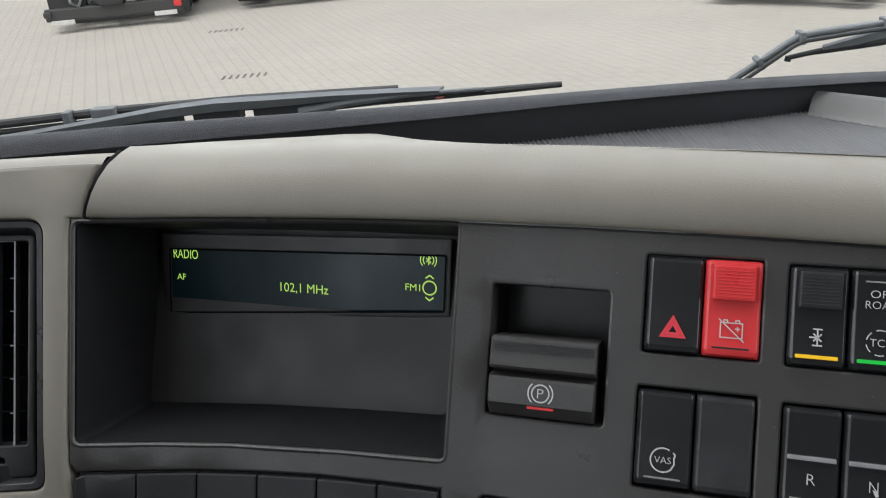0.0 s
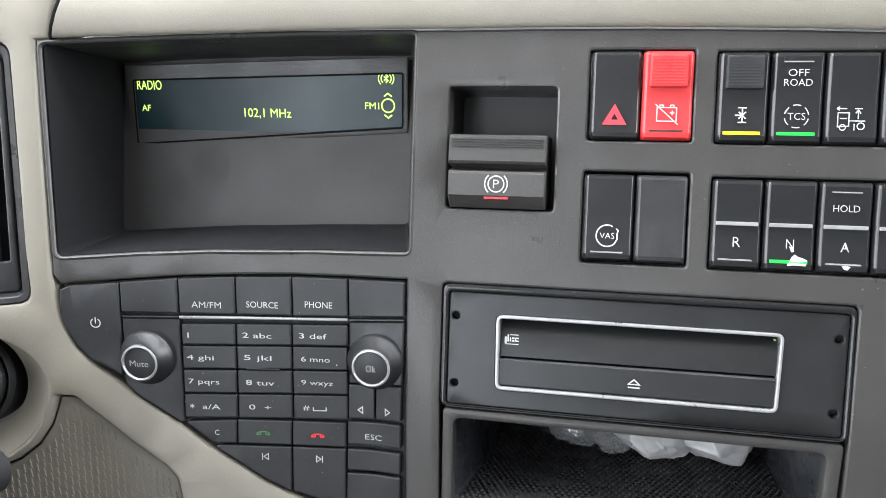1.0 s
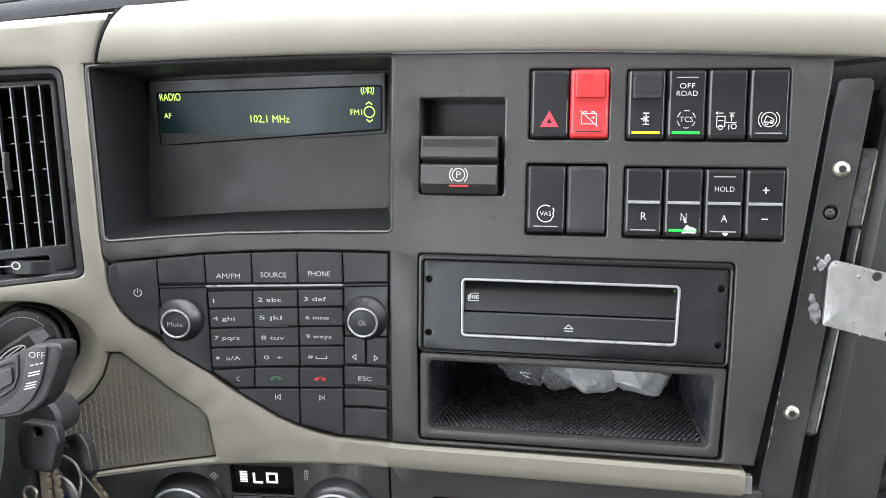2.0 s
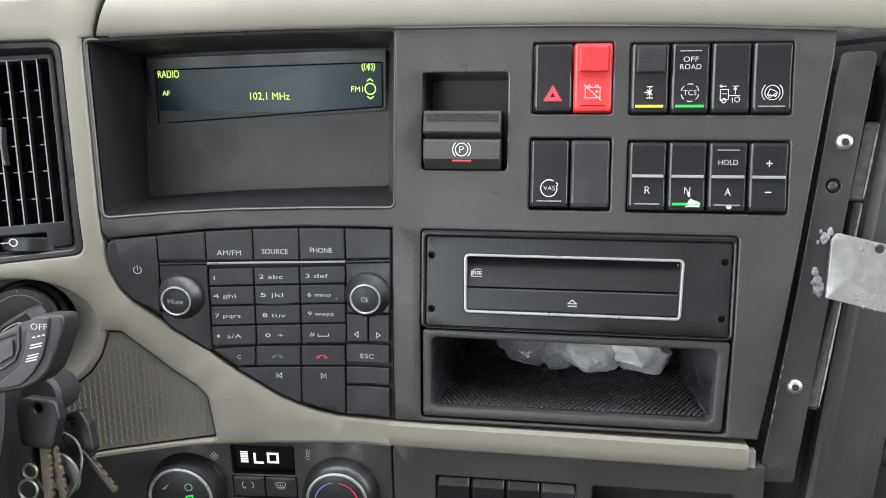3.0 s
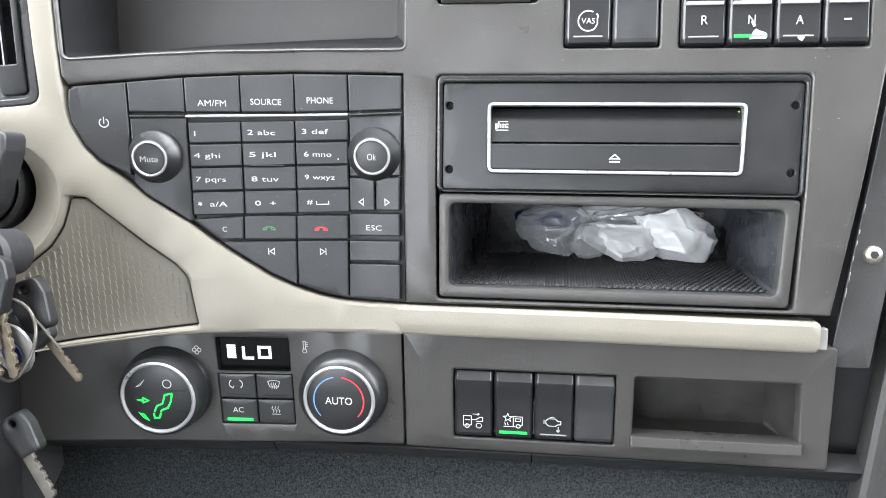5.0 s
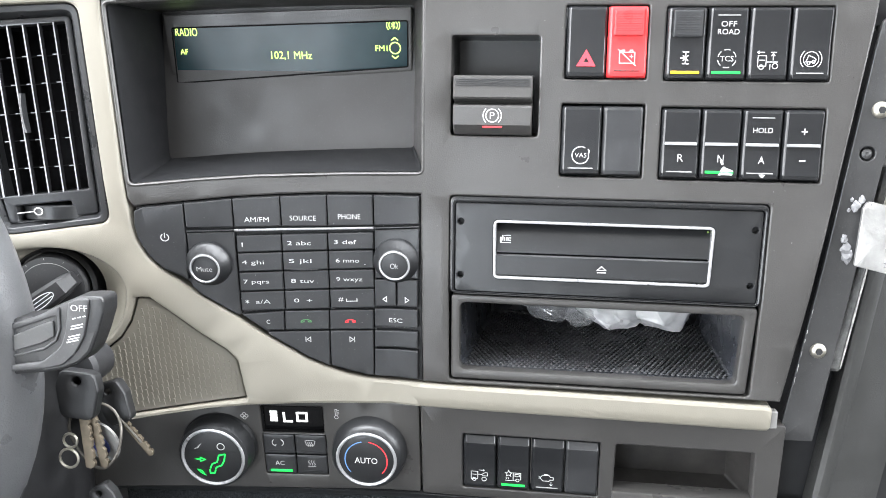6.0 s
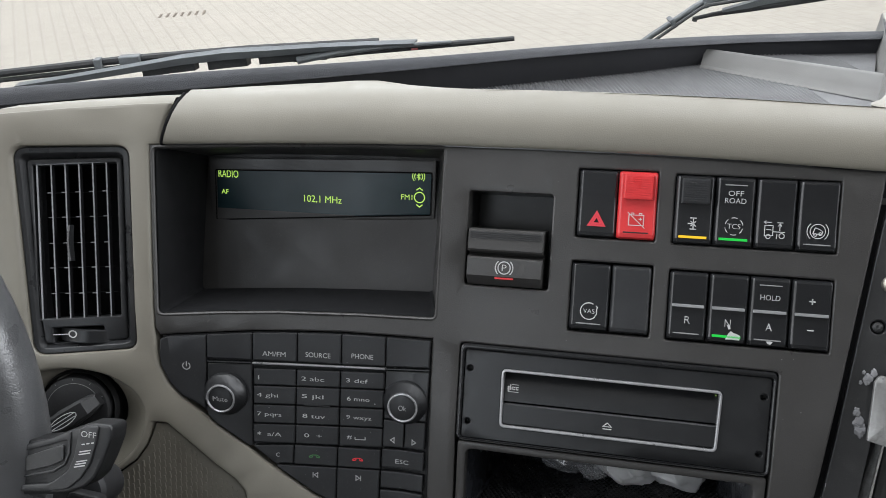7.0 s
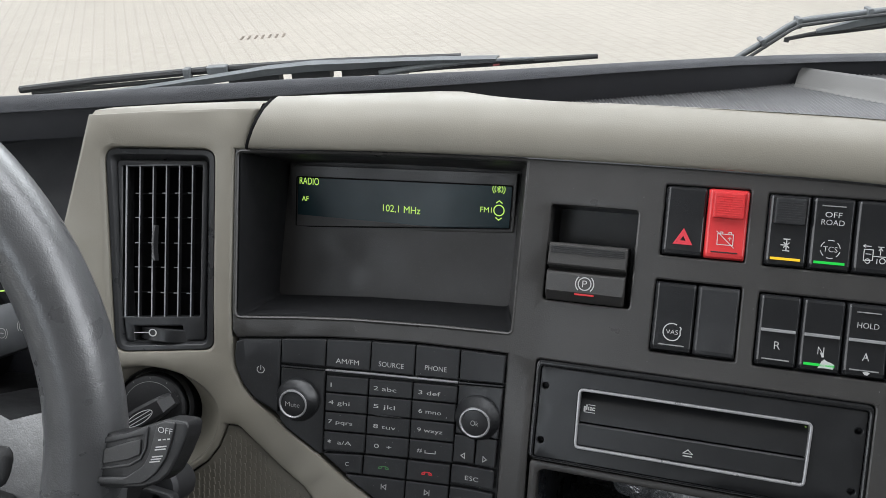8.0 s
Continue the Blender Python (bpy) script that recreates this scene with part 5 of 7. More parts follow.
rows = [[(x, y, z) for y, z in ((0.0088, -0.0012), (0.0066, -0.0032), (0.0040, -0.0080), (0.0030, -0.0140), (0.0026, -0.0183), (0.008, -0.0190))] for x in (0.0212, 0.0221, 0.1460, 0.1468)]
part("slot_flap", loft(rows, ring=False), BLACK, cdp)
rows = [[(x, y, z) for y, z in ((0.008, -0.0192), (0.0022, -0.0194), (0.0012, -0.0202), (0.0010, -0.0316), (0.0020, -0.0327), (0.008, -0.033))] for x in (0.0214, 0.0222, 0.1456, 0.1463)]
part("eject_door", loft(rows, True), BLACK, cdp)
part("eject_mark", ribbon([[(0.0822, -0.0268), (0.0872, -0.0268), (0.0847, -0.0246), (0.0822, -0.0268)], [(0.0821, -0.0283), (0.0873, -0.0283)]], 0.0006, flat, 0.0007), ICON, cdp)
bm = bmesh.new()
for x0, z0, x1, z1 in ((0.0237, -0.0120, 0.0248, -0.0090), (0.0250, -0.0112, 0.0258, -0.0080), (0.0262, -0.0112, 0.0268, -0.0092), (0.0272, -0.0112, 0.0284, -0.0104), (0.0272, -0.0100, 0.0284, -0.0092), (0.0288, -0.0112, 0.0304, -0.0106), (0.0288, -0.0098, 0.0304, -0.0092), (0.0287, -0.0110, 0.0292, -0.0094), (0.0239, -0.0126, 0.0305, -0.0122), (0.0262, -0.0082, 0.0303, -0.0078)):
    poly([(x0, z0), (x1, z0), (x1, z1), (x0, z1)], lambda x, z: 0.0026 + max(0, z + 0.0183) * 0.10, -0.0003, bm=bm)
part("format_mark", bm, ICON, cdp, "small pale block mark")
part("ready_light", box(0.1450, 0.0052, -0.0030, 0.1458, 0.0085, -0.0024, 0.0002), READY, cdp)

# ---- storage pocket ----
pocket = thing("storage_pocket", "open black storage pocket with a studded rubber floor", "storage pocket")
PO = rpoly([(-0.0055, -0.1010), (0.1738, -0.1016), (0.1760, -0.0462), (-0.0052, -0.0454)], 0.0028, 5)
PI_ = rpoly([(-0.0002, -0.0948), (0.1676, -0.0956), (0.1690, -0.0515), (0.0002, -0.0503)], 0.0045, 6)
part("rim", plate(PO, (PI_,), surf, 0.0003, 0.010, 0.0014, 0.02), PANEL, pocket)
lp = dense(clean(PI_), 0.012)


def pk(p, d):
    z = p[1] + (0.06 * d if p[1] < -0.07 else -0.02 * d)
    return (p[0] + (0.10 * d if p[0] < 0.08 else -0.05 * d), surf(*p) + 0.009 + d, z)


STUD = surface("studded_mat_rubber", (0.036, 0.037, 0.039), 0.55, grain=(900, 0.3), mottle=(40, 0.2))
LINER = surface("smooth_black_liner", (0.027, 0.029, 0.034), 0.27, mottle=(25, 0.15), rough_var=0.08, dust=0.04)
bm = loft([[pk(p, d) for p in lp] for d in (0, 0.03, 0.07, 0.118)])
bm.faces.new([bm.verts.new(pk(p, 0.118)) for p in lp])
part("liner", bm, LINER, pocket)
bm = bmesh.new()
for i in range(50):
    for j in range(30):
        x, d = 0.003 + i * 0.0034 + (0.0017 if j % 2 else 0), 0.002 + j * 0.0036
        if 0.10 * d - 0.0002 + 0.001 < x < 0.1655 - 0.05 * d:
            y, z = surf(x, -0.095) + 0.009 + d, -0.0950 + 0.06 * d + 0.0002
            top = bm.verts.new((x, y, z + 0.0013))
            q = [bm.verts.new(p) for p in ((x - 0.0015, y, z), (x, y - 0.0016, z), (x + 0.0015, y, z), (x, y + 0.0016, z))]
            for a in range(4):
                bm.faces.new((q[a], q[(a + 1) % 4], top))
tagged(part("floor_studs", bm, STUD, pocket, "studded rubber floor", smooth=False), kind="stuff")


def crumple(bm, seed, amount, scale):
    for v in bm.verts:
        p = v.co * scale + Vector((seed, 0, 0))
        n = Vector((noise.noise(p), noise.noise(p + Vector((5, 0, 0))), noise.noise(p + Vector((0, 9, 0)))))
        r = 1 - abs(noise.noise(p * 2.2)) * 2
        v.co += n * amount + v.co.normalized() * r * amount * 0.5


def bag_material(name, tint, body, rough, sheen):
    """Thin film: a milky body share, the rest clear, with a sheen over both."""
    m = bpy.data.materials.new(name)
    m.use_nodes = True
    nt = m.node_tree
    nt.nodes.remove(nt.nodes["Principled BSDF"])
    milk = node(nt, "ShaderNodeBsdfDiffuse")
    milk.inputs["Color"].default_value = (*tint, 1)
    tr = nt.nodes.new("ShaderNodeBsdfTranslucent")
    tr.inputs["Color"].default_value = (*tint, 1)
    mix = node(nt, "ShaderNodeMixShader", Fac=0.35)
    nt.links.new(milk.outputs[0], mix.inputs[1])
    nt.links.new(tr.outputs[0], mix.inputs[2])
    see = nt.nodes.new("ShaderNodeBsdfTransparent")
    film = node(nt, "ShaderNodeMixShader", Fac=body)
    nt.links.new(see.outputs[0], film.inputs[1])
    nt.links.new(mix.outputs[0], film.inputs[2])
    shine = node(nt, "ShaderNodeBsdfGlossy", Roughness=rough)
    out = node(nt, "ShaderNodeMixShader", Fac=sheen)
    nt.links.new(film.outputs[0], out.inputs[1])
    nt.links.new(shine.outputs[0], out.inputs[2])
    nt.links.new(out.outputs[0], nt.nodes["Material Output"].inputs["Surface"])
    return m


WHITE_BAG = bag_material("white_film", (0.90, 0.90, 0.905), 0.96, 0.3, 0.05)
CLEAR_BAG = bag_material("clear_film", (0.86, 0.87, 0.89), 0.30, 0.14, 0.14)
BLUE_BAG = surface("blue_film", (0.012, 0.02, 0.10), 0.3)
bag = thing("plastic_bag", "crumpled white and clear plastic bag lying in the pocket", "plastic bag")


def crumpled(cx, cy, cz, sx, sy, sz, seed, folds):
    """A wad of film: a rounded lump dented again and again along straight creases, slumped on the pocket's floor."""
    rng = random.Random(seed)
    bm = bmesh.new()
    bmesh.ops.create_icosphere(bm, subdivisions=5, radius=1.0)
    pts = np.array([v.co[:] for v in bm.verts])
    pts *= (1 + 0.22 * np.array([noise.noise(Vector(p) * 1.3 + Vector((seed, 0, 0))) for p in pts]))[:, None]
    for k in range(folds):
        n = np.array([rng.gauss(0, 1), rng.gauss(0, 1) - 0.5, rng.gauss(0, 0.8)])
        n /= np.linalg.norm(n)
        far = pts @ n
        d = np.quantile(far, rng.uniform(0.88, 0.995))
        pts -= np.outer(np.clip(far - d, 0, None) * rng.uniform(1.0, 1.7), n)
    pts /= np.quantile(np.abs(pts), 0.97, axis=0)
    # fine wrinkles along sharp little ridges
    for freq, deep in ((1.7, 0.10), (3.4, 0.03)):
        pts *= (1 + deep * (0.4 - np.abs([2.2 * noise.noise(Vector(p) * freq + Vector((0, seed, 0))) for p in pts])))[:, None]
    for v, p in zip(bm.verts, pts):
        y = cy + p[1] * sy
        v.co = Vector((cx + p[0] * sx, y, min(-0.0530, max(cz + p[2] * sz, -0.0930 + 0.06 * (y - 0.02)))))
    bmesh.ops.dissolve_limit(bm, angle_limit=radians(1.5), verts=bm.verts[:], edges=bm.edges[:])
    bmesh.ops.triangulate(bm, faces=bm.faces[:])
    return bm


for nm, mat, lump, lab in (("white_film", WHITE_BAG, (0.131, 0.099, -0.0725, 0.024, 0.019, 0.0165, 31, 48), "white opaque film"),
                           ("white_film", WHITE_BAG, (0.097, 0.098, -0.0775, 0.023, 0.018, 0.0130, 14, 48), "white opaque film"),
                           ("clear_film", CLEAR_BAG, (0.054, 0.102, -0.0715, 0.023, 0.015, 0.0160, 57, 30), "clear film"),
                           ("clear_film", CLEAR_BAG, (0.076, 0.094, -0.0780, 0.013, 0.012, 0.0110, 23, 24), "clear film"),
                           ("clear_film", CLEAR_BAG, (0.104, 0.108, -0.0640, 0.036, 0.013, 0.0100, 19, 30), "clear film"),
                           ("white_film", WHITE_BAG, (0.104, 0.118, -0.0600, 0.040, 0.008, 0.0060, 44, 26), "white opaque film"),
                           ("blue_wrapper", BLUE_BAG, (0.052, 0.119, -0.0640, 0.024, 0.006, 0.0070, 77, 26), "dark blue wrapper")):
    part(nm, crumpled(*lump), mat, bag, lab)

# ---- air vent ----
vent = thing("air_vent", "black upright air vent with thin slats and a thumb wheel", "air vent")
GR = rpoly([(-0.2640, 0.0133), (-0.2172, 0.0182), (-0.2237, 0.1137), (-0.2713, 0.1086)], 0.001)
V2 = rpoly([(-0.2612, -0.0025), (-0.2130, 0.0032), (-0.2206, 0.1172), (-0.2748, 0.1120)], 0.003, 6)
edge_loop = inset(VENT if area2(VENT) > 0 else VENT[::-1], 0.0006)
well_loop = V2 if area2(V2) > 0 else V2[::-1]
ledge_loop = [(p[0] * 0.5 + q[0] * 0.5, p[1] * 0.5 + q[1] * 0.5) for p, q in zip(edge_loop, well_loop)]
part("outer_rim", loft([[(x, surf(x, z) + d, z) for x, z in lp] for lp, d in ((edge_loop, 0.0100), (edge_loop, 0.0016), (inset(edge_loop, 0.0005), 0.0011), (ledge_loop, 0.0016), (inset(ledge_loop, 0.0005), 0.0020), (well_loop, 0.0062), (well_loop, 0.0140))]), RIMGREY, vent, "dark grey sloping rim")
part("inner_rim", plate(inset(V2 if area2(V2) > 0 else V2[::-1], 0.0002), (GR, rpoly([(-0.2562, -0.0012), (-0.2268, 0.0020), (-0.2272, 0.0112), (-0.2567, 0.0082)], 0.001)), surf, 0.0050, 0.012, 0.0008, 0.02), KEY, vent)
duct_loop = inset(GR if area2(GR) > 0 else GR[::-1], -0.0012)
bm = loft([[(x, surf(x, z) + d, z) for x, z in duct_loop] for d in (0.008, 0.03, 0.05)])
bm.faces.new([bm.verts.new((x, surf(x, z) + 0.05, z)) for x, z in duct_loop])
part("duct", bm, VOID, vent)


def vent_pt(u, v):
    lo = Vector((-0.2620, 0.0133)).lerp(Vector((-0.2228, 0.0157)), u)
    hi = Vector((-0.2688, 0.1090)).lerp(Vector((-0.2298, 0.1135)), u)
    return lo.lerp(hi, v)


def vane(u0, v0, u1, v1, off, depth, half):
    a, b = vent_pt(u0, v0), vent_pt(u1, v1)
    d = (b - a).normalized()
    n = Vector((-d.y, d.x)) * half
    pts = [a - n, b - n, b + n, a + n]
    return loft([[(p.x, surf(p.x, p.y) + o, p.y) for p in pts] for o in (off, off + 0.0003, off + depth)], True)


for v in (0.0, 1.0):
    part("grille_frame", vane(0, v, 1, v, 0.0052, 0.003, 0.0004), GREY, vent)
for i in range(6):
    u = i / 5
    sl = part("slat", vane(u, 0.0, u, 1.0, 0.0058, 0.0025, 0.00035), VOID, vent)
    part("slat_edge", vane(u, 0.0, u, 1.0, 0.0052, 0.0005, 0.00036 if i == 0 else 0.00023), SLATE, sl, "grey front edge")
    if i == 2:
        # ribbed tab, bowed towards the driver
        bm = bmesh.new()
        for k in range(18):
            q = k / 17
            tab = vent_pt(0.475, 0.385 + 0.215 * q)
            bow, h = 0.0006 * (1 - (2 * q - 1) ** 2), (0.0004 if k % 2 else 0.0)
            box(tab.x - 0.0009 - bow, surf(*tab) + 0.0022 - bow + h, tab.y - 0.0007, tab.x + 0.0004 - bow, surf(*tab) + 0.0065, tab.y + 0.0007, bm=bm)
        part("tab", bm, RIMGREY, sl, "ribbed pull tab", smooth=False)
for v in (0.166, 0.333, 0.493, 0.66, 0.82):
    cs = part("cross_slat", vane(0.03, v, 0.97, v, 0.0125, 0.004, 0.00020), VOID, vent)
    for i in range(5):
        part("slat_edge", vane((i + 0.42) / 5, v, (i + 0.93) / 5, v, 0.0088, 0.0006, 0.00030), SLATE, cs)
wm = pose(-0.2420, surf(-0.2420, 0.004) + 0.0232, 0.0042, 0, 0, 14)
wheel_bm = lathe([(0.0, -0.0042), (0.0206, -0.0042), (0.0214, -0.0036), (0.0214, 0.0036), (0.0206, 0.0042), (0.0, 0.0042)], 48, m=wm @ pose(0, 0, 0, 90))
thumb = part("thumb_wheel", wheel_bm, BLACK, vent)
part("wheel_mark", ribbon([ring(-0.2430, 0.0055, 0.0021, 20)], 0.0007, surf, 0.0012), ICON, thumb)
part("wheel_line", ribbon([[(-0.2545, 0.0044), (-0.2456, 0.0053)]], 0.0006, surf, 0.0018), ICON, thumb)

# ---- climate controls ----
clim = thing("climate_controls", "climate control unit with two silver ringed dials and lit display", "climate control")
part("display_pane", plate(rect(-0.1324, -0.1478, -0.0914, -0.1281, 0.0008), (), low, 0.0044, 0.004, 0.0003), PANE_BLACK, clim, "small dark display", smooth=False)
well = rect(-0.1324, -0.1478, -0.0914, -0.1281, 0.001)
part("display_frame", loft([[(x, low(x, z) + d, z) for x, z in well] for d in (0.0006, 0.003, 0.0046)]), VOID, clim)
part("readout", ribbon([[(-0.1185, -0.1342), (-0.1185, -0.1411), (-0.1128, -0.1411)], [(-0.1096, -0.1345), (-0.1096, -0.1406), (-0.1034, -0.1406), (-0.1034, -0.1345), (-0.1096, -0.1345)]], 0.0016, low, 0.0040), LCD_WHITE, clim, "lit white letters L O")
bm = bmesh.new()
for i in range(7):
    poly([(-0.1279, -0.1413 + i * 0.0012), (-0.1229, -0.1413 + i * 0.0012), (-0.1229, -0.1404 + i * 0.0012), (-0.1279, -0.1404 + i * 0.0012)], low, 0.0040, bm=bm)
part("fan_level", bm, LCD_WHITE, clim, "lit white fan level bars")
for x0, x1 in ((-0.1328, -0.1120), (-0.1114, -0.0907)):
    for z0, z1 in ((-0.1647, -0.1499), (-0.1803, -0.1655)):
        bt = part("button", plate(rect(x0, z0, x1, z1, 0.0008), (), low, 0.0002, 0.006, 0.0008), KEY, clim)
        xm = (x0 + x1) / 2
        if x0 > -0.112 or z0 > -0.17:
            part("indicator", plate(rect(xm - 0.0070, z0 + 0.0018, xm + 0.0070, z0 + 0.0027, 0.0002), (), low, 0.0000, 0.001, 0.0001), SOOT, bt)
        elif z0 < -0.17:
            part("indicator", plate(rect(xm - 0.0074, z0 + 0.0014, xm + 0.0074, z0 + 0.0031, 0.0003), (), low, -0.0002, 0.002, 0.0002), LED_GREEN, bt, "lit green bar")
letters("AC", -0.1230, -0.1720, 0.0063, 0.0034, clim, None, low, -0.0002, weight=0.004)
on = dict(f=low, off=-0.0002)
x, z = -0.1230, -0.1560
part("recirculation_mark", ribbon([arc(x + 0.0012, z, 0.0026, -60, 70, 8), arc(x - 0.0012, z, 0.0026, 120, 250, 8), [(x - 0.0030, z - 0.0014), (x - 0.0020, z - 0.0026), (x - 0.0012, z - 0.0012)]], 0.0005, **on), ICON, clim)
x = -0.1012
part("defrost_mark", ribbon([[(x - 0.0034, z + 0.0018), (x - 0.0018, z + 0.0024), (x + 0.0018, z + 0.0024), (x + 0.0034, z + 0.0018), (x + 0.0024, z - 0.0014), (x - 0.0024, z - 0.0014), (x - 0.0034, z + 0.0018)],
                             *[[(x + d, z - 0.0026), (x + d + 0.0004, z - 0.0010), (x + d - 0.0004, z + 0.0002), (x + d, z + 0.0012)] for d in (-0.0013, 0, 0.0013)]], 0.0004, **on), ICON, clim)
z = -0.1716
part("heat_mark", ribbon([*[[(x + d, z - 0.0018), (x + d + 0.0006, z - 0.0006), (x + d - 0.0006, z + 0.0008), (x + d, z + 0.0022)] for d in (-0.0017, 0, 0.0017)], [(x - 0.0026, z - 0.0027), (x + 0.0026, z - 0.0027)]], 0.0004, **on), ICON, clim)
fx, fz = -0.1434, -0.1358
part("fan_mark", ribbon([ring(fx + 0.0014 * math.cos(radians(a)), fz + 0.0014 * math.sin(radians(a)), 0.0011, 10) for a in (0, 90, 180, 270)], 0.0004, f=low, off=-0.0002), ICON, clim)
tx, tz = -0.0822, -0.1326
part("heat_scale_mark", ribbon([[(tx - 0.0006, tz - 0.0016), (tx - 0.0006, tz + 0.0032), (tx + 0.0006, tz + 0.0032), (tx + 0.0006, tz - 0.0016)], ring(tx, tz - 0.0026, 0.0012, 12), *[[(tx + 0.0010, tz + d), (tx + 0.0020, tz + d)] for d in (0.0, 0.0012, 0.0024)]], 0.0004, f=low, off=-0.0002), ICON, clim)


def dial(cx, cz, lean, tall, label, g=1.0):
    m = pose(cx, low(cx, cz), cz, 9, 0, lean)
    k = part("dial", lathe([(0.0256, 0.003), (0.0254, -0.001), (0.0246, -0.003), (0.0240, -tall + 0.004), (0.0230 * g, -tall + 0.001), (0.0214 * g, -tall)], 56, m=m), BLACK, clim, label)
    part("dial_ring", lathe([(0.0216 * g, -tall + 0.0005), (0.0212 * g, -tall - 0.0008), (0.0204 * g, -tall - 0.0011), (0.0193 * g, -tall - 0.0004), (0.0192 * g, -tall + 0.0012)], 56, m=m), SILVER, k, "silver ring")
    c = part("dial_cap", lathe([(0.0193 * g, -tall + 0.002), (0.0192 * g, -tall + 0.0002), (0.015, -tall - 0.0006), (0.008, -tall - 0.0009), (0, -tall - 0.0010)], 56, m=m), BLACK, k)
    return c, m, -tall - 0.0013


cap, m, y = dial(-0.1622, -0.1588, 4, 0.0150, "black dial for the air direction")


def on_dial(bm, name, mat, label=""):
    ob = part(name, bm, mat, cap, label, smooth=False)
    ob.matrix_local = m
    return ob


for zz in (0.0050, -0.0078):
    on_dial(ribbon([[(-0.0165, zz), (0.0165, zz)]], 0.0005, flat, y), "groove", SOOT)
on_dial(ribbon([[(0.0088, 0.0036), (0.0046, 0.0026), (0.0030, -0.0026), (-0.0004, -0.0042), (-0.0020, -0.0076)], [(0.0088, 0.0036), (0.0078, -0.0014), (0.0058, -0.0052), (0.0026, -0.0064), (0.0014, -0.0078)],
                [(-0.0024, -0.0086), (-0.0022, -0.0114), (0.0006, -0.0112), (0.0016, -0.0086)]], 0.0009, flat, y - 0.0001), "seat_mark", LED_GREEN, "lit green seat outline")
on_dial(ribbon([[(-0.0116, -0.0008), (-0.0080, -0.0008), (-0.0080, 0.0004), (-0.0048, -0.0010), (-0.0080, -0.0024), (-0.0080, -0.0014), (-0.0116, -0.0008)]], 0.0007, flat, y - 0.0001), "arrow_mark", LED_GREEN, "lit green arrow")
on_dial(ribbon([[(-0.0106, -0.0088), (-0.0080, -0.0096), (-0.0056, -0.0130), (-0.0080, -0.0116), (-0.0106, -0.0088)]], 0.0008, flat, y - 0.0001), "arrow_mark", LED_GREEN, "lit green arrow")
on_dial(ribbon([[(-0.0112, 0.0070), (-0.0066, 0.0110), (-0.0090, 0.0078), (-0.0112, 0.0070)], ring(0.0064, 0.0092, 0.0024, 18)], 0.0005, flat, y - 0.0001), "air_marks", ICON)
cap, m, y = dial(-0.0611, -0.1584, 2, 0.0135, "black dial for the temperature", 0.945)
ob = letters("AUTO", 0, 0.0, 0.0152, 0.0044, cap, None, flat, y, weight=0.006)
ob.matrix_local = m
on_dial(ribbon([arc(0, 0, 0.0140, 100, 222, 22)], 0.0007, flat, y + 0.0002), "cold_arc", BLUE_INK, "blue arc")
on_dial(ribbon([arc(0, 0, 0.0140, 82, -42, 22)], 0.0008, flat, y + 0.0002), "warm_arc", RED_INK, "red arc")

# ---- coin tray ----
tray = thing("coin_tray", "dark open coin tray with a raised lip in the lower dash", "tray")
lp = dense(clean(TRAY), 0.02)


def tr_pt(p, d):
    x, z = p
    return (x + (0.10 * d if x < 0.14 else -0.60 * d), low(x, z) + 0.010 + d, z + (0.35 * d if z < -0.163 else -0.05 * d))


bm = loft([[tr_pt(p, d) for p in lp] for d in (0, 0.010, 0.019)])
bm.faces.new([bm.verts.new(tr_pt(p, 0.019)) for p in lp])
part("bowl", bm, surface("scuffed_tray_plastic", (0.021, 0.0195, 0.018), 0.45, grain=(1200, 0.3), mottle=(55, 0.45), rough_var=0.15, dust=0.06), tray, "scuffed dark bowl")
part("lip", box(0.0990, low(0, -0.18) - 0.004, -0.1830, 0.1880, low(0, -0.18) + 0.012, -0.1768, 0.0008), PANEL, tray)

# ---- carpet of the tunnel below ----
def carpet_material():
    m = surface("tunnel_carpet", (0.030, 0.033, 0.035), 0.95, mottle=(60, 0.35), spec=0.1)
    nt = m.node_tree
    b = nt.nodes["Principled BSDF"]
    co = nt.nodes.new("ShaderNodeTexCoord")
    n = node(nt, "ShaderNodeTexNoise", Scale=850.0, Detail=3.0, Roughness=0.65)
    nt.links.new(co.outputs["Object"], n.inputs["Vector"])
    rmp = nt.nodes.new("ShaderNodeValToRGB")
    rmp.color_ramp.elements[0].position, rmp.color_ramp.elements[1].position = 0.36, 0.68
    rmp.color_ramp.elements[0].color, rmp.color_ramp.elements[1].color = (0.012, 0.0135, 0.0145, 1), (0.052, 0.057, 0.061, 1)
    nt.links.new(n.outputs[0], rmp.inputs[0])
    nt.links.new(rmp.outputs[0], b.inputs["Base Color"])
    bump = node(nt, "ShaderNodeBump", Strength=0.9, Distance=0.002)
    nt.links.new(n.outputs[0], bump.inputs["Height"])
    nt.links.new(bump.outputs[0], b.inputs["Normal"])
    return m


rows = []
for i in range(41):
    x = -0.42 + i * 0.022
    col = []
    for k in range(16):
        s = k * 0.022
        wob = 0.0025 * noise.noise(Vector((x * 14, s * 14, 0)))
        col.append((x, 0.050 - 0.30 * s - 0.5 * s * s + wob, -0.196 - s))
    rows.append(col)
solid("carpet", loft(rows, ring=False), carpet_material(), "charcoal speckled carpet covering the engine tunnel", "carpet")

# ---- metal bracket beside the panel ----
def brk(x, z):
    return 0.0095 - 0.065 * z


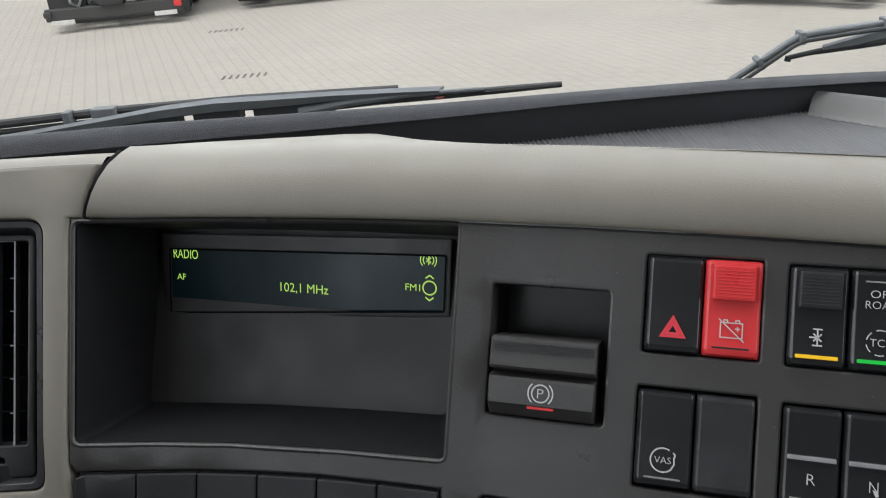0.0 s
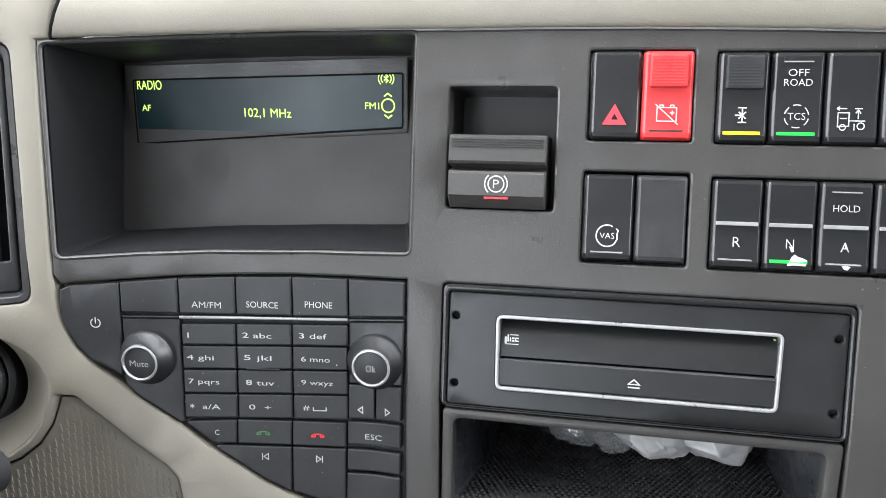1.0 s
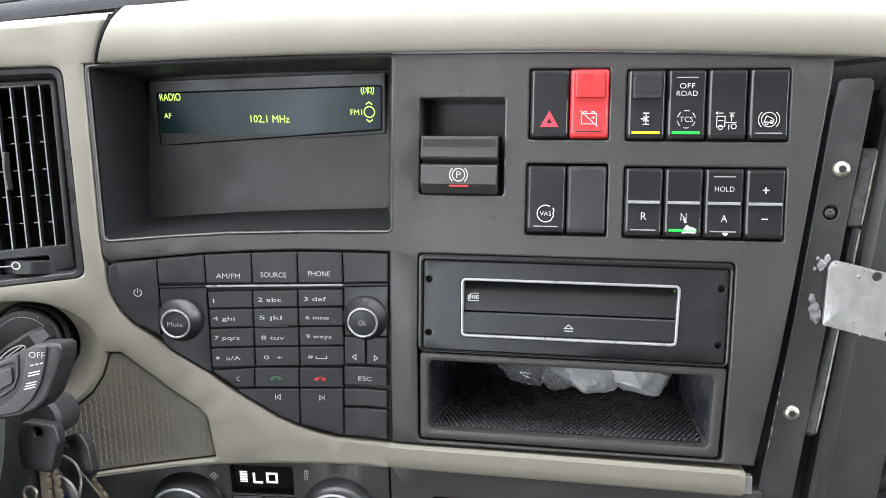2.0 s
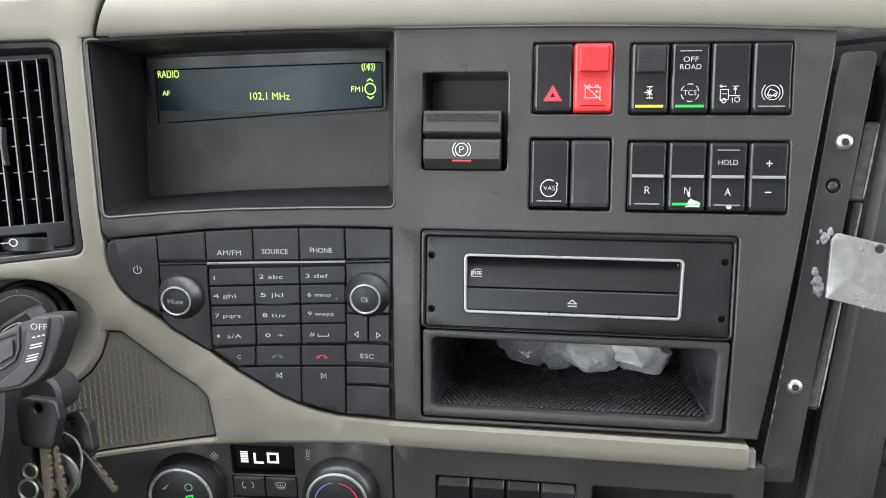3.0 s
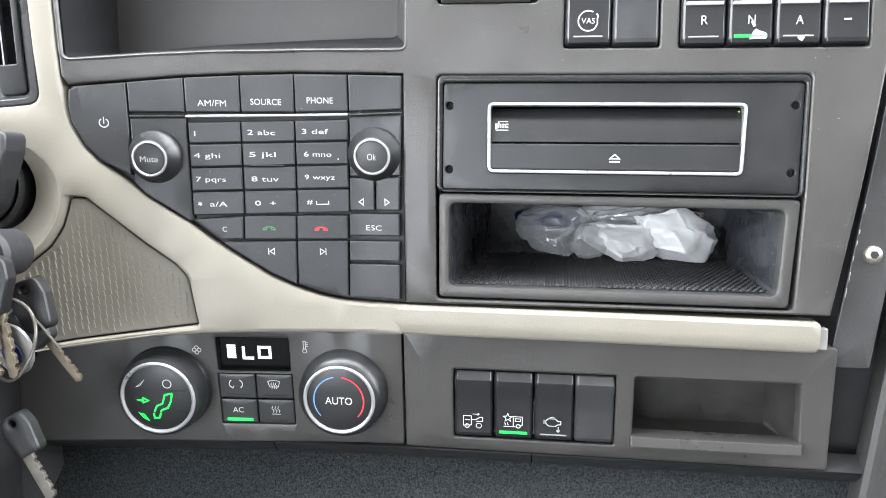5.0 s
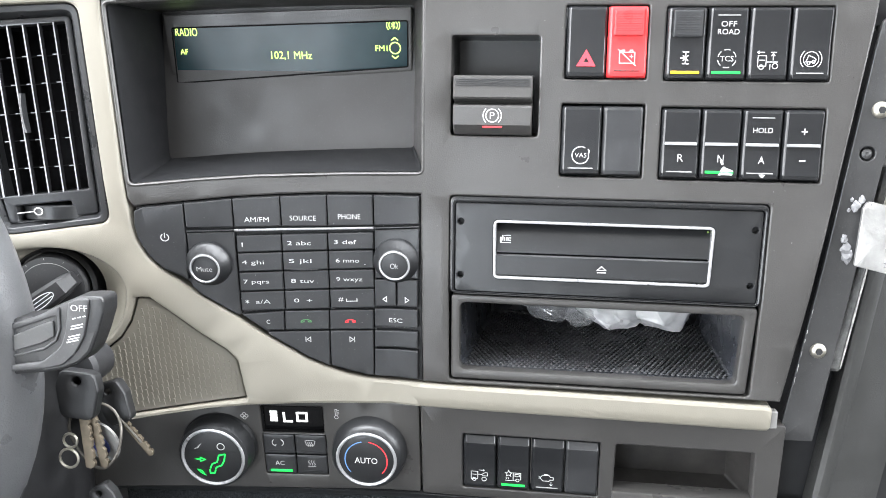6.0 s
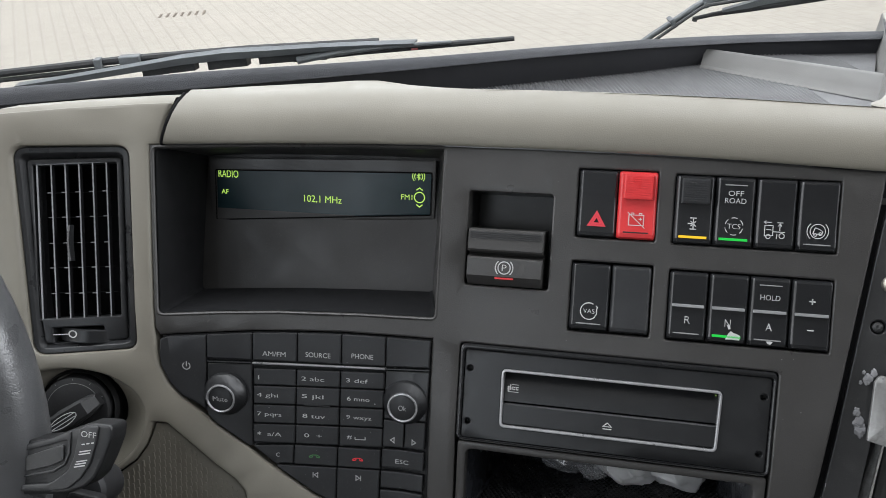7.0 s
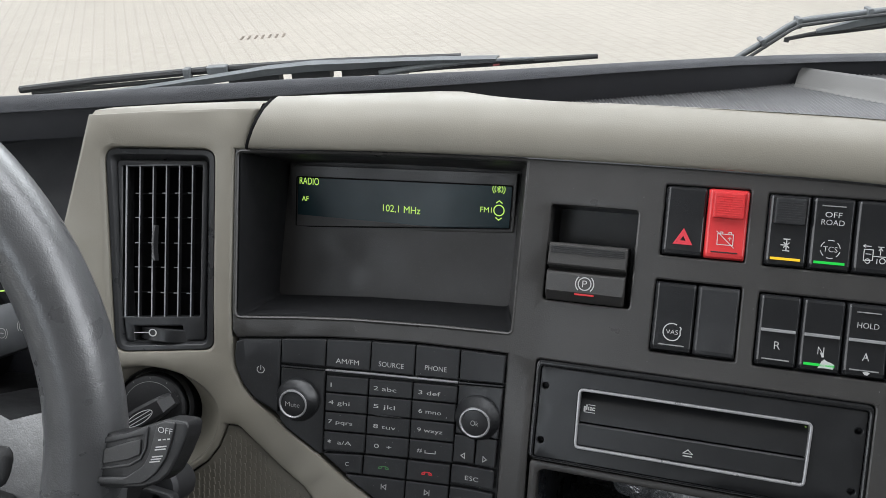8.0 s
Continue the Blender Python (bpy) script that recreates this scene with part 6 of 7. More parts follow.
brace = thing("metal_bracket", "dark painted steel strip screwed to the edge of the panel", "bracket")
SCREW_HOLE = ring(0.2291, 0.0447, 0.0042, 20)[:-1]
STRIP_LOOP = [(0.1979, -0.1337), (0.2185, -0.1333), (0.2475, 0.1193), (0.2289, 0.1185), (0.2262, 0.1), (0.2130, -0.02)]
part("strip", plate(rpoly(STRIP_LOOP, [0.002, 0.002, 0.004, 0.004, 0, 0]), (SCREW_HOLE,), brk, 0.0, 0.003, 0.0006, 0.03), BRACKET, brace)
part("hole_back", lathe([(0.0044, 0.001), (0.0042, 0.004), (0.0, 0.004)], 20, m=pose(0.2291, brk(0, 0.0447), 0.0447)), SOOT, brace)
for x, z in ((0.2331, 0.0692), (0.2153, -0.0737)):
    mm = pose(x, brk(x, z), z)
    sc = part("screw", lathe([(0.0048, 0.0), (0.0047, -0.0007), (0.0038, -0.0019), (0.0022, -0.0025), (0.0017, -0.0025), (0.0015, -0.0010), (0, -0.0010)], 24, m=mm), STEEL, brace, "steel button head screw")
    part("socket", lathe([(0.0021, -0.0022), (0.0021, -0.0027), (0.0, -0.0027)], 6, m=mm), SOOT, sc)
part("screw", lathe([(0.0032, 0.003), (0.0028, 0.001), (0.0012, 0.0003), (0, 0.0006)], 18, m=pose(0.2291, brk(0, 0.0447), 0.0447)), BRACKET, brace)

# paint scraped off along the edge near the lower screw
rng = random.Random(21)
for k in range(6):
    z = -0.092 + k * 0.0078 + rng.uniform(-0.003, 0.003)
    x = 0.1979 + (z + 0.1337) * 0.1328 + 0.0005
    n = rng.uniform(0.0012, 0.0034)
    part("scrape", plate([(x, z - n), (x + rng.uniform(0.0002, 0.0005), z - n * 0.2), (x + rng.uniform(0.0002, 0.0004) + 0.133 * n, z + n), (x + 0.133 * n - 0.0001, z + n)], (), brk, -0.0003, 0.001, 0.0001), WORN_LIT, brace, "bright scraped paint")

alu = thing("aluminium_plate", "raw aluminium plate with drilled holes and glue round its edge", "metal plate")


def alu_f(x, z):
    return 0.0030 - 0.10 * (x - 0.228)


A_HOLES = [(0.2536, 0.0097, 0.0026), (0.2675, 0.0068, 0.0024), (0.2612, -0.0222, 0.0023), (0.290, 0.003, 0.0026), (0.290, -0.028, 0.0024)]
part("plate", plate(rpoly([(0.2271, -0.0190), (0.31, -0.0375), (0.31, 0.0000), (0.2310, 0.0185), (0.2287, 0.0140)], [0.001, 0.001, 0.001, 0.003, 0.001]), [ring(x, z, r, 16)[:-1] for x, z, r in A_HOLES], alu_f, 0.0, 0.0025, 0.0003, 0.02), ALU, alu)
GLUE = surface("grey_glue", (0.20, 0.20, 0.205), 0.22, mottle=(80, 0.25))
rng = random.Random(11)
for gx, gz, g in ((0.2262, 0.0150, 0.0034), (0.2290, 0.0185, 0.0026), (0.2238, 0.0185, 0.0014), (0.2228, 0.0125, 0.0013), (0.2236, -0.0105, 0.0042), (0.2250, -0.0150, 0.0042), (0.2222, -0.0045, 0.0026)):
    bm = bmesh.new()
    bmesh.ops.create_icosphere(bm, subdivisions=3, radius=1.0)
    crumple(bm, gx * 900, 0.55, 1.3)
    for v in bm.verts:
        v.co = Vector((gx + v.co.x * g * 0.6, brk(gx, gz) - 0.0004 + v.co.y * g * 0.35, gz + v.co.z * g * 0.8))
    part("glue_blob", bm, GLUE, alu, "smeared grey glue")
for k in range(16):
    t = rng.random()
    if k % 3 == 0:
        gx, gz = 0.2290 + 0.04 * t, 0.0175 - 0.0095 * t
    elif k % 3 == 1:
        gx, gz = 0.2278 + 0.045 * t, -0.0188 - 0.0105 * t
    else:
        gx, gz = 0.2440 - 0.002 * t + 0.0006 * math.sin(9 * t), 0.0130 - 0.036 * t
    g = rng.uniform(0.0003, 0.0011)
    bm = bmesh.new()
    bmesh.ops.create_icosphere(bm, subdivisions=2, radius=1.0)
    for v in bm.verts:
        v.co = Vector((gx + v.co.x * g, alu_f(gx, gz) + v.co.y * g * 0.5, gz + v.co.z * g * rng.uniform(0.8, 1.3)))
    part("glue_bead", bm, GLUE, alu)

# ---- dark side of the dash beyond the bracket ----
sidep = thing("side_panel", "dark grained panel beside the bracket running down to the floor", "panel")
rows = []
for z in (0.124, 0.10, 0.06, 0.0, -0.05, -0.10, -0.16, -0.24, -0.34):
    xl = 0.2466 + 0.133 * z
    rows.append([(xl, 0.040, z), (xl + 0.0005, 0.026, z), (xl + 0.003, 0.0235, z), (xl + 0.0065, 0.0235, z), (xl + 0.010, 0.026, z), (xl + 0.034, 0.030, z), (xl + 0.042, 0.034, z), (xl + 0.05, 0.06, z), (xl + 0.06, 0.14, z)])
part("side_skin", loft(rows, ring=False), SIDE, sidep)
for z0, z1 in ((0.045, 0.083), (-0.075, -0.01)):
    xl = 0.2228 + (z0 + 0.14) * 0.137
    part("edge_clip", box(xl - 0.006, 0.030, z0, xl - 0.001, 0.042, z1, 0.001), BRACKET, sidep)
# grained ledge along its near edge, broken by two gaps
LEDGE = surface("scuffed_grained_plastic", (0.105, 0.104, 0.100), 0.5, grain=(900, 0.9), mottle=(160, 0.45), dust=0.25)
for z0, z1, xa, xb in ((0.036, 0.082, 0.2375, 0.2375), (-0.004, 0.0355, 0.2418, 0.2418), (-0.090, -0.018, 0.2370, 0.2425)):
    rows = []
    for q in (0, 0.03, 0.35, 0.7, 0.97, 1):
        z = z0 + (z1 - z0) * q
        xl, xr, e = xa + (xb - xa) * q + 0.150 * z, 0.2460 + 0.150 * z, 0.0015 if q in (0, 1) else 0.0
        rows.append([(xl, 0.046, z), (xl + 0.0003, 0.0275 + e, z), (xl + 0.0012, 0.0262 + e, z), (xr - 0.0016, 0.0250 + e, z), (xr, 0.0258 + e, z), (xr + 0.0004, 0.0280 + e, z), (xr + 0.0004, 0.046, z)])
    ledge = part("edge_ledge", loft(rows, True), LEDGE, sidep, "scuffed grained ledge")
    # bright tube along the worn edge, the highlight there put into its colour
    part("lit_worn_edge", tube([(0.2457 + 0.150 * (z0 + (z1 - z0) * q) + 0.0002 * math.sin(40 * q), 0.0252, z0 + (z1 - z0) * q) for q in (0.03, 0.2, 0.35, 0.5, 0.65, 0.8, 0.97)], [0.0003, 0.0006, 0.0005, 0.0007, 0.0005, 0.0007, 0.0003], 6), WORN_LIT, ledge, "worn edge, its highlight put into a bright line")
# net pocket and trim on the passenger side
net = thing("storage_net", "black mesh storage net on the passenger side", "net")
bm = bmesh.new()
for i in range(30):
    x = 0.266 + i * 0.0052
    tube([(x, 0.056, 0.05), (x - 0.05, 0.052, -0.15)], 0.0009, 5, bm)
    tube([(x - 0.05, 0.0555, 0.05), (x, 0.0525, -0.15)], 0.0009, 5, bm)
tagged(part("mesh", bm, BLACK, net), kind="stuff")
part("net_back", box(0.25, 0.07, -0.3, 0.6, 0.075, 0.12), SOOT, net)
part("net_rim", tube([(0.255, 0.045, -0.155), (0.262, 0.046, -0.128), (0.29, 0.045, -0.115), (0.36, 0.045, -0.095), (0.5, 0.045, -0.07)], 0.007, 10), BLACK, net, "rounded black rim")

# ---- wipers outside ----
def wp(x, z, dy=0.0):
    return (x, 0.337 + 0.3 * x + dy, z)


wiper = thing("windscreen_wiper", "black wiper arms and blades parked at the foot of the windscreen", "wiper", W, "windscreen wipers")
part("arm", loft([[(x, 0.337 + 0.3 * x + a, z + b) for a, b in ((-0.006, -w), (-0.008, w * 0.6), (0.0, w), (0.006, w * 0.5), (0.006, -w))] for x, z, w in ((-0.44, 0.100, 0.0028), (-0.389, 0.1045, 0.0032), (-0.345, 0.1090, 0.0036), (-0.30, 0.1138, 0.0040), (-0.262, 0.1158, 0.0042), (-0.225, 0.1155, 0.0038), (-0.18, 0.1158, 0.0028), (-0.138, 0.1152, 0.0019), (-0.105, 0.1145, 0.0012))], True), WIPER, wiper, "dark grey wiper arm")
part("blade", tube([wp(-0.53, 0.1035, 0.012), wp(-0.46, 0.1085, 0.012), wp(-0.352, 0.1135, 0.012), wp(-0.25, 0.1150, 0.012), wp(-0.14, 0.1130, 0.014)], 0.0035, 8), RUBBER, wiper)
part("blade_edge", tube([wp(-0.52, 0.1000, 0.012), wp(-0.44, 0.1035, 0.012), wp(-0.352, 0.1070, 0.012), wp(-0.24, 0.1085, 0.012)], 0.0022, 6), RUBBER, wiper)
part("clip", box(-0.006, -0.005, -0.003, 0.012, 0.005, 0.0038, 0.001, m=pose(*wp(-0.352, 0.1140, 0.008), 0, 0, 16.7)), WIPER, wiper)
part("clip", box(-0.003, -0.005, -0.005, 0.003, 0.005, 0.006, 0.001, m=pose(*wp(-0.376, 0.1110, 0.008), 0, 0, 16.7)), WIPER, wiper)
for xa, xb, za, zb in ((-0.335, -0.2910, 0.1045, 0.1075), (-0.2800, -0.2470, 0.1068, 0.1082), (-0.2370, -0.180, 0.1088, 0.1090)):
    part("blade_cover", loft([[(x, 0.337 + 0.3 * x + a, z + b) for a, b in ((-0.004, -0.0040), (-0.004, 0.0040), (0.004, 0.0040), (0.004, -0.0040))] for x, z in ((xa, za), ((xa + xb) / 2, (za + zb) / 2 + 0.0003), (xb, zb))], True), SOOT, wiper)
wiper = thing("windscreen_wiper", "thin black wiper blade reaching along the windscreen", "wiper", W, "windscreen wipers")
part("blade", tube([wp(-0.21, 0.1075), wp(-0.15, 0.1095), wp(-0.10, 0.1098), wp(-0.06, 0.1105), wp(-0.021, 0.1112)], [0.004, 0.0035, 0.003, 0.0028, 0.0022], 8), RUBBER, wiper)
part("spine", tube([wp(-0.205, 0.1060, -0.004), wp(-0.17, 0.1105, -0.004), wp(-0.13, 0.1130, -0.004), wp(-0.074, 0.1130, -0.004)], [0.0035, 0.0028, 0.0022, 0.0016], 8), WIPER, wiper)
part("tip_mark", box(-0.003, -0.001, -0.0008, 0.003, 0.001, 0.0006, 0.0003, m=pose(*wp(-0.105, 0.1096, -0.006), 0, -3, 16.7)), surface("faded_red", (0.22, 0.05, 0.05), 0.6), wiper, "small red tab")
wiper = thing("windscreen_wiper", "black wiper arm with a bent elbow rising up the windscreen", "wiper", W, "windscreen wipers")
part("arm", tube([wp(0.085, 0.096), wp(0.10, 0.1065), wp(0.1175, 0.1175), wp(0.134, 0.1285), wp(0.142, 0.1325), wp(0.152, 0.1340), wp(0.178, 0.1360), wp(0.214, 0.1385), wp(0.30, 0.146)], 0.0028, 10), WIPER, wiper)
part("hose", tube([wp(0.089, 0.094, -0.006), wp(0.104, 0.1045, -0.006), wp(0.137, 0.1270, -0.006), wp(0.144, 0.1303, -0.006), wp(0.178, 0.1335, -0.006), wp(0.30, 0.143, -0.006)], 0.0016, 8), RUBBER, wiper)
for x, z in ((0.115, 0.116), (0.142, 0.132), (0.198, 0.1370)):
    part("hose_clip", box(-0.002, -0.006, -0.0045, 0.002, 0.006, 0.0045, 0.001, m=pose(*wp(x, z), 0, -30 if x < 0.14 else -4, 16.7)), WIPER, wiper)
part("blade", tube([wp(0.135, 0.1180), wp(0.15, 0.1205), wp(0.18, 0.1235), wp(0.214, 0.1265), wp(0.30, 0.134)], [0.0018, 0.002, 0.0032, 0.0035, 0.0035], 8), RUBBER, wiper)
part("blade_end", tube([wp(0.1345, 0.1155), wp(0.135, 0.1190)], 0.0024, 8), RUBBER, wiper)
part("spine", loft([[(x, 0.337 + 0.3 * x + a, z + b) for a, b in ((-0.004, -w), (-0.004, w), (0.004, w), (0.004, -w))] for x, z, w in ((0.158, 0.1235, 0.001), (0.18, 0.1270, 0.0025), (0.195, 0.1300, 0.003), (0.214, 0.1320, 0.003), (0.30, 0.14, 0.003))], True), WIPER, wiper)

# ---- steering wheel ----
SW = C @ pose(-0.444, -0.058, 0.042, 71, 0, 0)
steer = thing("steering_wheel", "dark grained leather truck steering wheel", "steering wheel", SW)
bm = bmesh.new()
rows = []
R_, r_ = 0.1975, 0.0195
for i in range(96):
    a = 2 * math.pi * i / 96
    fat = 1 + 0.14 * math.exp(-(((math.degrees(a) + 180) % 360 - 180 + 22) / 22) ** 2) + 0.14 * math.exp(-(((math.degrees(a) + 180) % 360 - 180 - 202 + 360) / 22) ** 2)
    c_, s_ = math.cos(a), math.sin(a)
    rows.append([bm.verts.new(((R_ + r_ * fat * math.cos(b)) * c_, (R_ + r_ * fat * math.cos(b)) * s_, r_ * 1.08 * math.sin(b))) for b in [2 * math.pi * j / 24 for j in range(24)]])
for u, v in zip(rows, rows[1:] + rows[:1]):
    for j in range(24):
        bm.faces.new((u[j], u[(j + 1) % 24], v[(j + 1) % 24], v[j]))
rim = part("wheel_rim", bm, WHEEL, steer, "worn dark leather rim")
for sx in (-1, 1):
    part("spoke", loft([[(sx * x, y + w, d), (sx * x, y + w * 0.5, d + 0.012), (sx * x, y - w * 0.5, d + 0.012), (sx * x, y - w, d), (sx * x, y - w * 0.6, d - 0.010), (sx * x, y + w * 0.6, d - 0.010)] for x, y, w, d in ((0.05, -0.0815, 0.1185, -0.03), (0.10, -0.0845, 0.0955, -0.024), (0.15, -0.0765, 0.0655, -0.01), (0.182, -0.068, 0.066, 0.0))], True), WHEEL, steer)
part("hub", lathe([(0.085, 0.05), (0.09, 0.03), (0.082, 0.012), (0.05, 0.002), (0, 0.0)], 40, m=pose(0, -0.02, 0, -90)), BLACK, steer)
# box out of view, added to keep the left window's light off the dash
part("shading_column_shroud", box(-0.085, -0.19, -0.26, 0.085, -0.035, -0.035, 0.03, segs=4), STALK, steer, "black column shroud, unseen, added to shade the lower dash")
part("column", lathe([(0.045, 0.0), (0.05, -0.12), (0.06, -0.3)], 24, m=pose(0, -0.01, -0.04, 90)), SOOT, steer)

# ---- column stalk, light dial, keys ----
stalk = thing("column_stalk", "black retarder stalk with white OFF lettering and step marks", "stalk")


def st_f(x, z):
    return -0.137


HEAD = rpoly([(-0.1705, -0.0232), (-0.1665, -0.0210), (-0.161, -0.0204), (-0.1526, -0.0202), (-0.1532, -0.0280), (-0.1569, -0.0385), (-0.1610, -0.0477), (-0.1662, -0.0529), (-0.1751, -0.0572), (-0.1851, -0.0592), (-0.2350, -0.066), (-0.2350, -0.040), (-0.1873, -0.0306), (-0.1745, -0.0245)],
             [0.001, 0.001, 0.002, 0.003, 0.006, 0.01, 0.01, 0.01, 0.01, 0.02, 0.002, 0.002, 0.003, 0.002])
head = part("handle", plate(HEAD, (), st_f, 0.0, 0.013, 0.0014, 0.01), STALK, stalk)
LOBE = rpoly([(-0.1700, -0.0236), (-0.1712, -0.0308), (-0.1725, -0.0381), (-0.1755, -0.0455), (-0.1850, -0.0530), (-0.2340, -0.0615), (-0.2340, -0.0640), (-0.1850, -0.0570), (-0.1750, -0.0546), (-0.1680, -0.0482), (-0.1630, -0.0400), (-0.1604, -0.0300), (-0.1594, -0.0212), (-0.1660, -0.0216)],
             [0.001, 0.005, 0.01, 0.01, 0.01, 0.001, 0.001, 0.01, 0.01, 0.01, 0.01, 0.01, 0.0015, 0.001])
lobe = part("face_band", plate(LOBE, (), st_f, -0.0012, 0.003, 0.0006, 0.01), STALKFACE, head, "worn grey face of the handle")
letters("OFF", -0.1643, -0.0258, 0.0084, 0.0029, head, None, st_f, -0.0015)
part("step_marks", ribbon([[(-0.1680, -0.0312), (-0.1662, -0.0307)], [(-0.1653, -0.0305), (-0.1636, -0.0301)], [(-0.1627, -0.0299), (-0.1612, -0.0295)], [(-0.1690, -0.0350), (-0.1627, -0.0334)], [(-0.1694, -0.0364), (-0.1631, -0.0348)],
                           [(-0.1706, -0.0402), (-0.1645, -0.0386)], [(-0.1712, -0.0416), (-0.1651, -0.0400)], [(-0.1718, -0.0430), (-0.1657, -0.0414)]], 0.0006, st_f, -0.0015), ICON, head)
KEY_IN = rpoly([(-0.2030, -0.0395), (-0.1865, -0.0338), (-0.1763, -0.0300), (-0.1765, -0.0372), (-0.1785, -0.0422), (-0.1845, -0.0462), (-0.2030, -0.0515)], 0.001)
part("key_frame", plate(rpoly([(-0.2060, -0.0370), (-0.1873, -0.0312), (-0.1748, -0.0252), (-0.1750, -0.0369), (-0.1776, -0.0431), (-0.1845, -0.0478), (-0.2060, -0.0535)], 0.0012), (KEY_IN,), st_f, -0.0008, 0.002, 0.0005, 0.01), STALKFACE, head, "grey frame round the push key")
part("push_key", plate(rpoly([(-0.2000, -0.0412), (-0.1854, -0.0352), (-0.1785, -0.0326), (-0.1783, -0.0405), (-0.1850, -0.0442), (-0.2000, -0.0490)], 0.001), (), st_f, -0.0012, 0.003, 0.0005), BRACKET, head, "grey push key")
part("stem", tube([(-0.21, -0.125, -0.056), (-0.25, -0.105, -0.060), (-0.30, -0.07, -0.065)], 0.010, 14), SOOT, stalk)

ldial = thing("light_dial", "black rotary light switch with tick marks and a pale pointer", "dial", P @ pose(-0.2430, surf(-0.2430, -0.0435), -0.0435, 0, 0, 14))
part("collar", lathe([(0.0262, 0.026), (0.0255, 0.008), (0.0240, 0.004), (0.0228, 0.006)], 44), STALK, ldial)
knob = part("knob", lathe([(0.0222, 0.024), (0.0218, 0.002), (0.0208, 0.0), (0.0180, -0.0006), (0.0, -0.0008)], 44), STALK, ldial)
part("tick_marks", ribbon([[(0.0192 * math.cos(radians(a)), 0.0192 * math.sin(radians(a))), (0.0203 * math.cos(radians(a)), 0.0203 * math.sin(radians(a)))] for a in (30, 62, 95, 128)] + [arc(0, 0, 0.0172, 15, 165, 20)], 0.0003, flat, -0.0009), ICON_DIM, knob)
bm = loft([[(x, y, -w), (x, y - 0.002, -w * 0.7), (x, y - 0.002, w * 0.7), (x, y, w), (x, 0.002, w), (x, 0.002, -w)] for x, y, w in ((-0.021, -0.004, 0.003), (-0.018, -0.010, 0.0055), (0.0, -0.014, 0.0068), (0.014, -0.012, 0.006), (0.0205, -0.005, 0.004))], True)
bmesh.ops.transform(bm, matrix=pose(0, 0, -0.003, 0, -36, 0), verts=bm.verts[:])
grip = part("grip", bm, STALK, knob)
bm = ribbon([[(0.0095 * math.cos(radians(a)), 0.0032 * math.sin(radians(a))) for a in range(0, 361, 20)], [(-0.0085, -0.001), (0.0080, -0.001)], [(-0.0080, 0.001), (0.0085, 0.001)]], 0.0005, flat, -0.0166)
bmesh.ops.transform(bm, matrix=pose(0, 0, -0.003, 0, -36, 0), verts=bm.verts[:])
part("pointer", bm, ICON, grip, "pale pointer outline")

# cover behind the keys, made large to block left window light from the lower dash
column = thing("steering_column", "black plastic steering column cover beside the hanging keys", "steering column", P)
part("lower_cover", box(-0.375, -0.150, -0.270, -0.246, 0.004, -0.074, 0.016, segs=4), STALK, column)
part("upper_cover", box(-0.365, -0.140, -0.077, -0.256, -0.010, -0.050, 0.012, segs=4), STALK, column)

keys = thing("key_bunch", "bunch of keys hanging from the ignition lock on a wire ring", "keys", P)
part("lock_barrel", lathe([(0.011, 0.018), (0.012, 0.0), (0.0105, -0.003), (0.0, -0.003)], 28, m=pose(-0.199, -0.088, -0.074)), SOOT, keys)


def key_head(m, w, h):
    bm = plate(rpoly([(-w * 0.8, h), (w * 0.8, h), (w, h * 0.3), (w * 0.75, -h), (-w * 0.75, -h), (-w, h * 0.3)], w * 0.4), (ring(0, h * 0.62, w * 0.2, 12)[:-1],), flat, 0, 0.007, 0.0016, 0.006)
    bmesh.ops.transform(bm, matrix=m, verts=bm.verts[:])
    return part("key_head", bm, STALK, keys, "black plastic key head")


def blade(m, length, w, mat, lab):
    teeth = []
    n = 9
    for i in range(n):
        z = -i * length / n
        teeth += [(w / 2, z), (w / 2 - (0.0012 if i % 2 else 0.0004), z - length / n * 0.5)]
    loop = [(-w / 2, 0)] + [(-w / 2, -length * 0.97), (0, -length)] + [(w / 2 - 0.001, -length * 0.97)] + teeth[::-1]
    bm = plate(loop, (), flat, 0, 0.0022, 0.0003, 0.01)
    bmesh.ops.transform(bm, matrix=m, verts=bm.verts[:])
    return part("key_blade", bm, mat, keys, lab)


key_head(pose(-0.1955, -0.098, -0.0865, 0, 4, 0), 0.0125, 0.0135)
key_head(pose(-0.2030, -0.056, -0.1130, 0, -40, 0), 0.0090, 0.0115)
key_head(pose(-0.1880, -0.076, -0.0990, 0, -20, 0), 0.0095, 0.0125)
blade(pose(-0.1925, -0.097, -0.0985, 0, -4, 0), 0.030, 0.0058, BRASS, "brassy notched key blade")
blade(pose(-0.1900, -0.094, -0.0985, 0, -12, 0), 0.031, 0.0050, BRASS, "brassy notched key blade")
blade(pose(-0.1960, -0.050, -0.1215, 0, -40, 0), 0.0255, 0.0042, BRASS, "brassy key blade")
blade(pose(-0.1960, -0.070, -0.1738, 0, -31, 0), 0.0240, 0.0060, KEYSTEEL, "worn steel key blade")
key_head(pose(-0.2015, -0.068, -0.1650, 0, -31, 0), 0.0080, 0.0110)
part("wire", tube([(-0.1800, -0.085, -0.1020), (-0.1758, -0.085, -0.1060), (-0.1665, -0.085, -0.1165)], 0.0006, 6), KEYSTEEL, keys)
ring_path = [Vector((-0.1905 + 0.0150 * math.cos(radians(a)), -0.090 + 0.003 * math.sin(radians(a * 2)), -0.1120 + 0.0190 * math.sin(radians(a)))) for a in range(0, 361, 12)]
